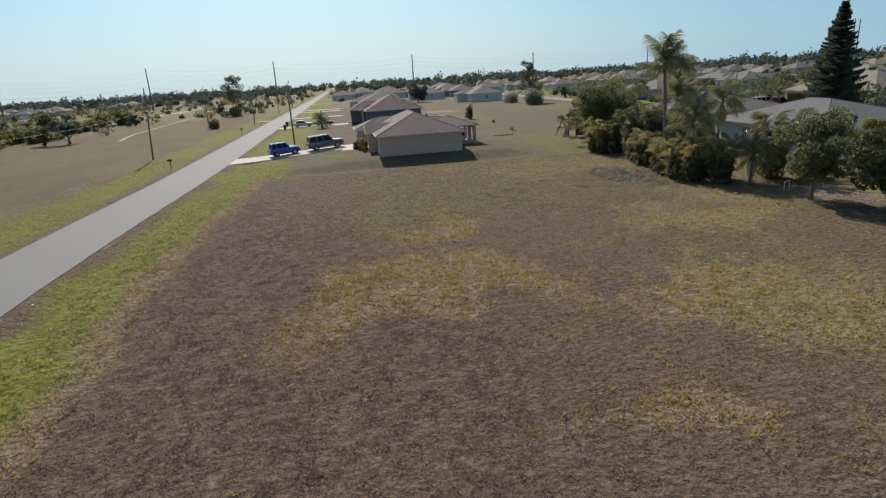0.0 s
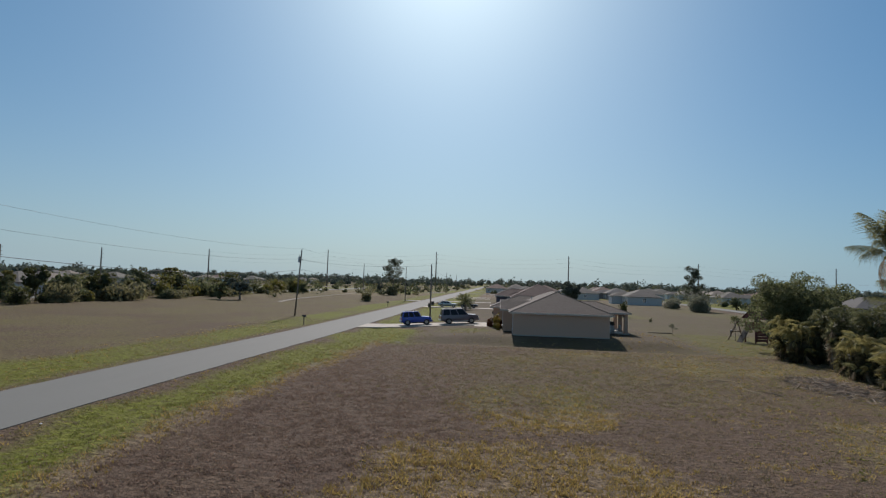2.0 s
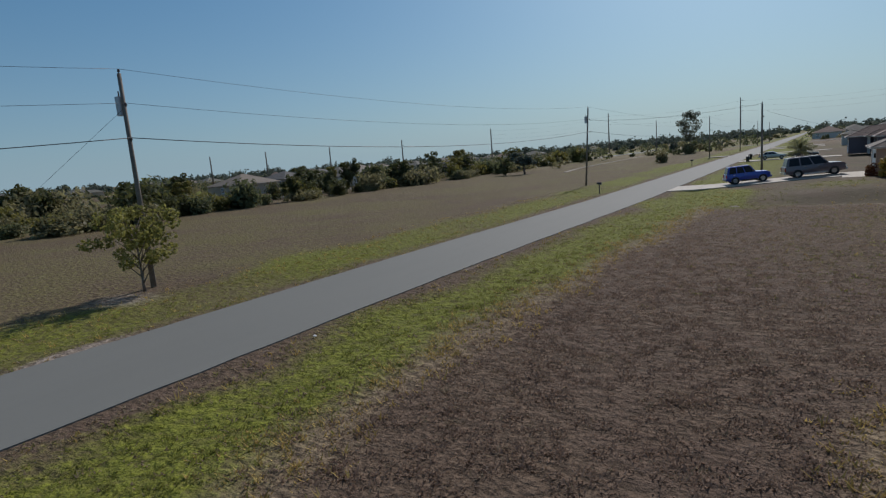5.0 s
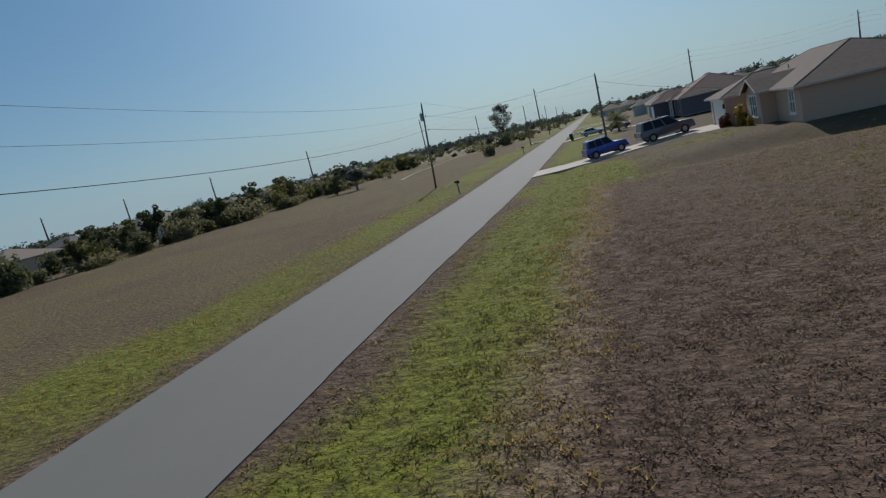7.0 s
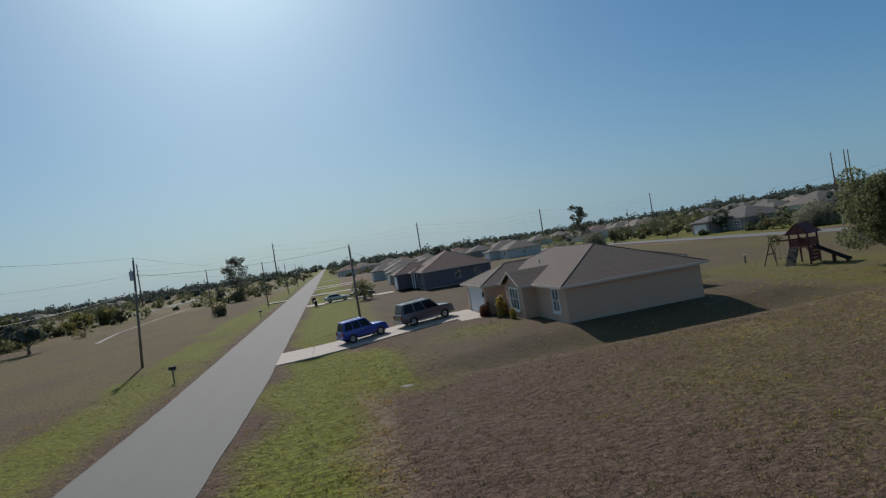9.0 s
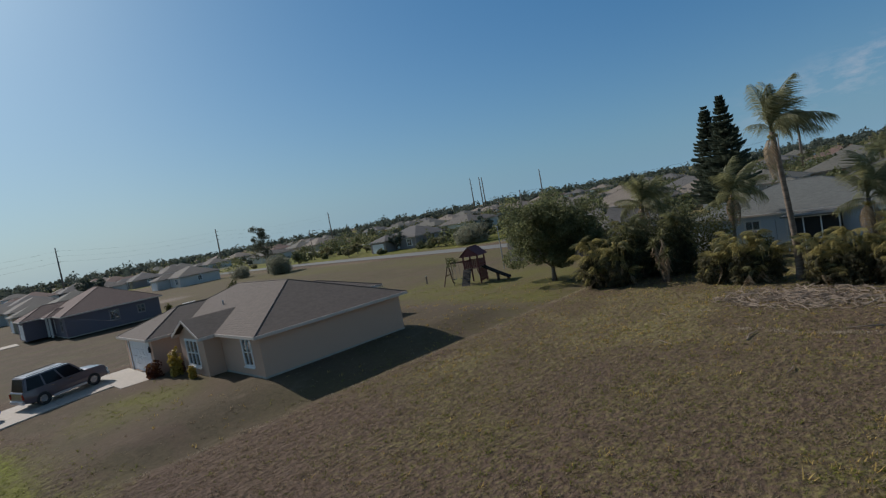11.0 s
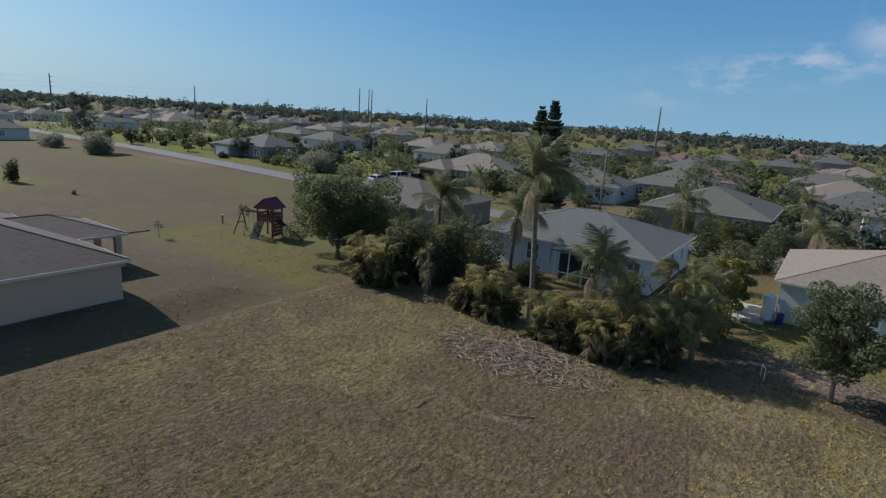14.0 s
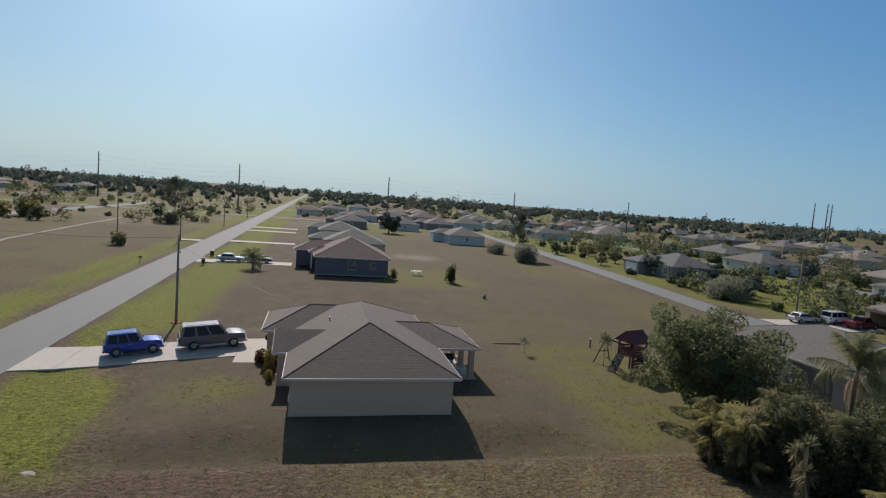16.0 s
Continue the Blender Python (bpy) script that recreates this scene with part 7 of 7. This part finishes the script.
T = thing("picnic_table", "white slatted picnic table on the lawn", "table", pose(19.2, 66.5, 0, 0, 0, 4))
for k in range(4):
    boxed("board", (-0.95, -0.38 + 0.19 * k, 0.72, 0.95, -0.38 + 0.19 * k + 0.175, 0.76), M_TRIM, T, 0.005)
for s in (-1, 1):
    boxed("bench", (-0.95, s * 0.75 - 0.13, 0.42, 0.95, s * 0.75 + 0.13, 0.46), M_TRIM, T, 0.006)
    for e in (-0.7, 0.7):
        part("leg", rod(bmesh.new(), (e, s * 0.7, 0), (e, s * 0.25, 0.73), 0.04), M_TRIM, T)


def white_tank(m):
    T = thing("water_tank", "white cylindrical tank beside the house wall", "tank", m)
    part("body", rod(bmesh.new(), (0, 0, 0.1), (0, 0, 1.75), 0.38, 0.38, 24), M_GARAGE, T, "", False)
    part("dome", rod(bmesh.new(), (0, 0, 1.752), (0, 0, 1.92), 0.37, 0.12, 24), M_GARAGE, T)
    part("base", rod(bmesh.new(), (0, 0, 0.0), (0, 0, 0.098), 0.45, 0.45, 20), M_CONCRETE, T)
    part("pipe", rod(bmesh.new(), (0.42, 0, 0), (0.42, 0, 1.2), 0.03), M_METAL, T)


white_tank(pose(38.15, -30.95, 0.06))
drum = thing("storage_drum", "blue plastic drum beside the white tank", "drum", pose(37.9, -31.75, -0.01))
part("body", rod(bmesh.new(), (0, 0, 0), (0, 0, 0.75), 0.24, 0.24, 18), M_PAINT_BLUE, drum)
part("lid", rod(bmesh.new(), (0, 0, 0.752), (0, 0, 0.79), 0.25, 0.23, 18), M_BLACK, drum)

T = thing("lawn_sign", "small white metal frame standing in the shade", "frame", pose(27.0, -31.9, 0, 0, 0, 20))
bm = bmesh.new()
rod(bm, (-0.3, 0, 0), (-0.3, 0, 0.7), 0.02)
part("post", bm, M_TRIM, T)
part("post", rod(bmesh.new(), (0.3, 0, 0), (0.3, 0, 0.7), 0.02), M_TRIM, T)
part("crossbar", rod(bmesh.new(), (-0.3, 0, 0.7), (0.3, 0, 0.7), 0.02), M_TRIM, T)

# screened porch of the pale blue house
T = thing("screen_porch", "white framed screen porch with dark mesh", "porch", pose(35.8, -19.4, 0))
for k in range(4):
    boxed("post", (-0.04, k * 1.15 - 0.04, 0.0, 0.04, k * 1.15 + 0.04, 2.5), M_TRIM, T)
boxed("rail", (-0.045, -0.05, 2.505, 0.045, 3.5, 2.6), M_TRIM, T)
boxed("rail", (-0.03, 0.045, 0.85, 0.03, 3.4, 0.93), M_TRIM, T)
boxed("roof", (-0.3, -0.3, 2.605, 1.97, 3.75, 2.72), M_ROOF_GREY, T, 0.01, "flat grey porch roof")
boxed("screen", (0.9, 0.0, 0.05, 0.94, 3.45, 2.48), M_BLACK, T, 0, "dark insect screen")

T = thing("litter", "crumpled white paper on the verge", "litter", pose(-19.4, -38.9, -0.02))
bm = bmesh.new()
r = bmesh.ops.create_icosphere(bm, subdivisions=2, radius=0.065)
lr = random.Random(2)
for v in bm.verts:
    v.co *= lr.uniform(0.7, 1.15)
    v.co.z = v.co.z * 0.45 + 0.06
part("sheet", bm, M_TRIM, T)
stones = random.Random(8)
for x, y in ((-11.4, -4.6),):
    bm = bmesh.new()
    bmesh.ops.create_icosphere(bm, subdivisions=2, radius=0.22)
    for v in bm.verts:
        v.co *= stones.uniform(0.8, 1.2)
        v.co.z = v.co.z * 0.22 - 0.01
        v.co.x *= 1.7
    ob = part("stone", bm, M_ROCK, None)
    ob.matrix_world = pose(x, y, 0, 0, 0, stones.uniform(0, 180))
    tagged(ob, "grey flat stone lying in the grass", "stone")

# cut palm leaves and branches spread before the hedge
heap = thing("brush_pile", "heap of cut dry palm leaves spread on the grass", "brush", pose(0, 0, 0))
stick = bpy.data.meshes.new("branch")
sv, sf = tube([(-0.6, 0, 0), (-0.1, 0.08, 0.05), (0.5, -0.02, 0.02)], [0.03, 0.026, 0.014], 5)
stick.from_pydata(sv, [], sf)
stick.materials.append(M_CUT)


def withered(seed, length, curl, wide):
    """A withered leaf strip, curled along its length and folded down the middle."""
    rng = random.Random(seed)
    vs, fs, p, a = [], [], Vector((-length / 2, 0, 0.02)), rng.uniform(-0.3, 0.3)
    for i in range(7):
        s = i / 6
        w = wide * (0.35 + 0.65 * math.sin(math.pi * min(0.96, 0.1 + s)))
        n = Vector((-math.sin(a), math.cos(a), 0))
        vs += [p - n * w, p + Vector((0, 0, w * 0.9)), p + n * w]
        p = p + Vector((math.cos(a), math.sin(a), 0.16 * math.sin(3.1 * s + seed))) * length / 6
        a += curl * rng.uniform(0.3, 1.2) / 6
    for i in range(6):
        k = 3 * i
        fs += [(k, k + 1, k + 4, k + 3), (k + 1, k + 2, k + 5, k + 4)]
    return vs, fs


STRIPS = [withered(k, 0.65 + 0.1 * (k % 4), (1.6, -1.3, 0.7, -2.2)[k % 4], 0.028) for k in range(8)]
strip_mesh = []
for v, f in STRIPS:
    me = bpy.data.meshes.new("leaf_strip")
    me.from_pydata([tuple(q) for q in v], [], f)
    me.materials.append(M_CUT)
    strip_mesh.append(me)
hr = random.Random(12)


def heap_spot():
    """A place in the pile: thick in the middle, thinning out along the hedge."""
    a, d = hr.uniform(0, 6.283), hr.random() ** 0.75
    return 20.3 + math.cos(a) * d * 2.7, -21.0 + math.sin(a) * d * 5.3, d


for k in range(290):
    x, y, d = heap_spot()
    ob = new("branch" if k % 5 == 0 else "leaf_strip", stick if k % 5 == 0 else strip_mesh[k % 8])
    ob.parent = heap
    ob.matrix_basis = pose(x, y, 0.03 + 0.14 * (1 - d) * hr.random(), hr.uniform(-30, 30), hr.uniform(-12, 12), hr.uniform(0, 360)) @ Matrix.Scale(hr.uniform(0.6, 1.25), 4)
lv, lf = [], []
for k in range(900):
    x, y, d = heap_spot()
    m = pose(x, y, 0.02 + 0.12 * (1 - d) * hr.random(), hr.uniform(-40, 40), hr.uniform(-15, 15), hr.uniform(0, 360)) @ Matrix.Scale(hr.uniform(0.4, 1.0), 4)
    v, f = STRIPS[k % 8]
    j = len(lv)
    lv += [tuple(m @ q) for q in v]
    lf += [tuple(q + j for q in face) for face in f]
tagged(link_mesh("leaf_litter", lv, lf, M_CUT, heap), "loose bits of dry leaf", kind="stuff")
for k, (x, y, s) in enumerate(((13.2, -20.1, 1.2), (11.6, -16.8, 0.9), (14.8, -23.8, 1.3), (9.0, -22.6, 0.8), (16.4, -14.6, 0.9), (21.4, -27.8, 1.0), (-2.0, -12.5, 0.35))):
    ob = thing("fallen_branch", "dry fallen branch in the grass", "branch", pose(x, y, 0.03, 0, 0, 60 * k), "fallen branches")
    bq = new("stick", stick)
    bq.parent = ob
    bq.matrix_basis = Matrix.Scale(s, 4)

# small things about the lawn behind the house
timber = thing("landscape_timber", "weathered grey timber laid along the lawn edge", "timber", pose(14.2, 19.9, 0))
for k in range(3):
    part("beam", box(bmesh.new(), 2.6 * k, -0.06, -0.03, 2.6 * k + 2.56, 0.06, 0.09, 0.012), M_POLE, timber)
post = thing("garden_post", "short dark wooden post standing in the lawn", "post", pose(29.3, 19.1, 0))
boxed("post", (-0.07, -0.07, -0.1, 0.07, 0.07, 0.85), M_POLE, post, 0.01)
boxed("cap", (-0.1, -0.1, 0.852, 0.1, 0.1, 0.9), M_TRIM, post, 0.01)
lamp_post = thing("metal_post", "slim pale metal post behind the play tower", "post", pose(37.0, 13.9, 0))
part("shaft", rod(bmesh.new(), (0, 0, -0.1), (0, 0, 4.9), 0.06, 0.045, 10), M_METAL, lamp_post)
part("cap", rod(bmesh.new(), (0, 0, 4.9), (0, 0, 5.02), 0.07, 0.03, 10), M_METAL, lamp_post)
leafy_tree(201, "thin pale sapling in the lawn", pose(21.1, 16.6, 0), 1.5, 0.5, 160, 0.1, M_LEAF_GREY, 0.025, 6, 0.4, 0.5, name="sapling", category="tree")
leafy_tree(202, "small sapling beside the swings", pose(27.3, 12.6, 0), 3.0, 0.6, 260, 0.11, M_LEAF, 0.035, 7, 0.45, 0.5, name="sapling", category="tree")


def bare_tree(m, height, label):
    """A leafless grey tree with forked limbs."""
    T = thing("bare_tree", label, "tree", m)
    rng = random.Random(31)
    vs, fs = [], []

    def limb(base, heading, length, radius, depth):
        pts = [base]
        d = heading.normalized()
        for i in range(4):
            d = (d + Vector((rng.uniform(-0.3, 0.3), rng.uniform(-0.3, 0.3), rng.uniform(-0.1, 0.2)))).normalized()
            pts.append(pts[-1] + d * length / 4)
        v, f = tube(pts, [radius * (1 - 0.14 * i) for i in range(5)], 6)
        j = len(vs)
        vs.extend(v)
        fs.extend([tuple(q + j for q in face) for face in f])
        if depth:
            for k in range(3):
                a = rng.uniform(0, 6.283)
                limb(pts[-1 - (k % 2)], d * 0.8 + Vector((math.cos(a), math.sin(a), 0.35)) * 0.75, length * rng.uniform(0.5, 0.75), radius * 0.5, depth - 1)

    limb(Vector((0, 0, -0.05)), Vector((0, 0, 1)), height * 0.45, 0.09, 3)
    link_mesh("trunk", vs, fs, M_BARK, T, True)


bare_tree(pose(30.6, -24.6, 0), 5.6, "leafless grey tree beside the pale blue house")

# ---- grass tufts ----


def tufts(name, label, material, pick, count, area, height, seed, blades=5, lean_to=2.6):
    """Tufts of blades over an area of the plan, kept where pick() allows."""
    rng = np.random.RandomState(seed)
    x, y = rng.uniform(area[0], area[2], count), rng.uniform(area[1], area[3], count)
    keep = pick(x, y) * np.clip(2.0 * value_noise(x, y, 0.3, 8) - 0.2, 0.2, 1) > rng.rand(count)
    v = x - road_shift(y)
    keep &= ~((v > ROAD_L - 0.1) & (v < ROAD_R + 0.1)) & ~((x > ROAD_R) & (x < -2) & (y > drive_near(x)) & (y < drive_far(x)))
    keep &= ~((x > -2.4) & (x < 10.1) & (y > -0.2) & (y < 17.7)) & ~((x > 9) & (x < 13.5) & (y > 6.6) & (y < 13.3)) & ~((x > -1.3) & (x < 0) & (y > 5.0) & (y < 17))
    x, y = x[keep], y[keep]
    n = len(x)
    z = rise(x, y)
    X, Y, Z = np.repeat(x, blades), np.repeat(y, blades), np.repeat(z, blades)
    N = n * blades
    size = np.repeat(height * rng.uniform(0.5, 1.3, n) * (0.45 + 1.1 * value_noise(x, y, 0.3, 8)), blades) * rng.uniform(0.6, 1.2, N)
    a = rng.uniform(0, 6.283, N)
    lean = rng.uniform(0.23 * lean_to, lean_to, N) * size
    ox, oy = rng.normal(0, 0.075, N), rng.normal(0, 0.075, N)
    w = 0.013 + 0.016 * rng.rand(N)
    ca, sa = np.cos(a), np.sin(a)
    base = np.stack([X + ox, Y + oy, Z - 0.01], 1)
    side = np.stack([-sa * w, ca * w, np.zeros(N)], 1)
    tip = base + np.stack([ca * lean, sa * lean, size], 1)
    v = np.stack([base - side, base + side, tip], 1).reshape(-1, 3)
    me = bpy.data.meshes.new(name)
    me.vertices.add(len(v))
    me.vertices.foreach_set("co", v.astype(np.float32).ravel())
    me.loops.add(len(v))
    me.loops.foreach_set("vertex_index", np.arange(len(v), dtype=np.int32))
    me.polygons.add(N)
    me.polygons.foreach_set("loop_start", np.arange(0, len(v), 3, dtype=np.int32))
    me.update(calc_edges=True)
    me.materials.append(material)
    tagged(new(name, me), label, "grass", kind="stuff")


def near_way(x, y):
    """Thicker grass along the strip of the lot that is seen from close by."""
    d = np.minimum(np.hypot(x + 4, np.maximum(0, np.abs(y + 42) - 14)), np.hypot(x - 4, y + 20))
    return np.clip(1.15 - d / 30, 0.16, 1)


def dry_amount(x, y):
    g, yl, b = zones(x, y)
    mown = 1 - 0.92 * lawn_amount(x, y)
    return (1 - 0.85 * g) * (1 - 0.5 * yl) * (1 - 0.6 * b) * near_way(x, y) * mown


def lot_core(x, y):
    """The brownest part of the vacant lot, fading out to the sides."""
    return band(x + 8 * (value_noise(x, y, 4.0, 11) - 0.5), -17, 2, 8) * band(y, -63, -5, 2) * (1 - ease(x + 0.6 * y, -30, -14))


def green_amount(x, y):
    g, yl, b = zones(x, y)
    return g * (1 - b) * near_way(x * 0.8, y * 0.8)


def yellow_amount(x, y):
    g, yl, b = zones(x, y)
    return yl * (1 - 0.5 * g) * near_way(x, y) * (1 - 0.5 * band(x, -30, -12, 1)) * (1 - 0.65 * band(x, 4, 60, 5) * band(y, -33, 60, 5))


tufts("dry_grass", "dense short dry brown grass of the vacant lot", M_GRASS_DRY, lambda x, y: dry_amount(x, y) * lot_core(x, y), 125000, (-18, -64, 10, -4), 0.055, 1, 5)
tufts("dry_grass", "short dry straw grass tufts", M_GRASS_STRAW, lambda x, y: dry_amount(x, y) * (1 - 0.9 * lot_core(x, y)), 240000, (-34, -68, 30, 22), 0.06, 6)
tufts("green_grass", "short green grass tufts on the verge", M_GRASS_GREEN, green_amount, 220000, (-32, -68, 30, 24), 0.062, 2)
tufts("yellow_grass", "yellowing grass tufts in patches", M_GRASS_YELLOW, yellow_amount, 270000, (-34, -68, 30, 10), 0.11, 3, 5, 1.6)


def edge_amount(x, y):
    """The ragged line of longer grass where the mown lawn ends."""
    off = y + 4.8 + 0.5 * (value_noise(x, y, 3.0, 14) - 0.5)
    return np.exp(-(off / 0.14) ** 2) * band(x, -10, 24, 2)


tufts("edge_grass", "line of longer straw grass where mowing ends", M_GRASS_PALE, edge_amount, 30000, (-12, -6, 26, -3.6), 0.03, 4)

# faint pale rows of raked straw on the open grass
ROWS = (((14.3, -19.0), (14.0, -21.4)), ((14.0, -22.2), (14.2, -24.6)), ((20.0, -27.2), (18.5, -28.4)), ((17.0, -14.0), (17.4, -17.0)))


def row_amount(x, y):
    d = np.full(np.shape(x), 9.0)
    for (ax, ay), (bx, by) in ROWS:
        ux, uy = bx - ax, by - ay
        q = np.clip(((x - ax) * ux + (y - ay) * uy) / (ux * ux + uy * uy), 0, 1)
        d = np.minimum(d, np.hypot(x - ax - q * ux + 0.35 * (value_noise(x, y, 1.3, 21) - 0.5), y - ay - q * uy))
    return np.exp(-(d / 0.16) ** 2)


tufts("straw_rows", "faint rows of pale cut straw on the grass", M_GRASS_PALE, row_amount, 60000, (9, -31, 22, -15), 0.04, 5)
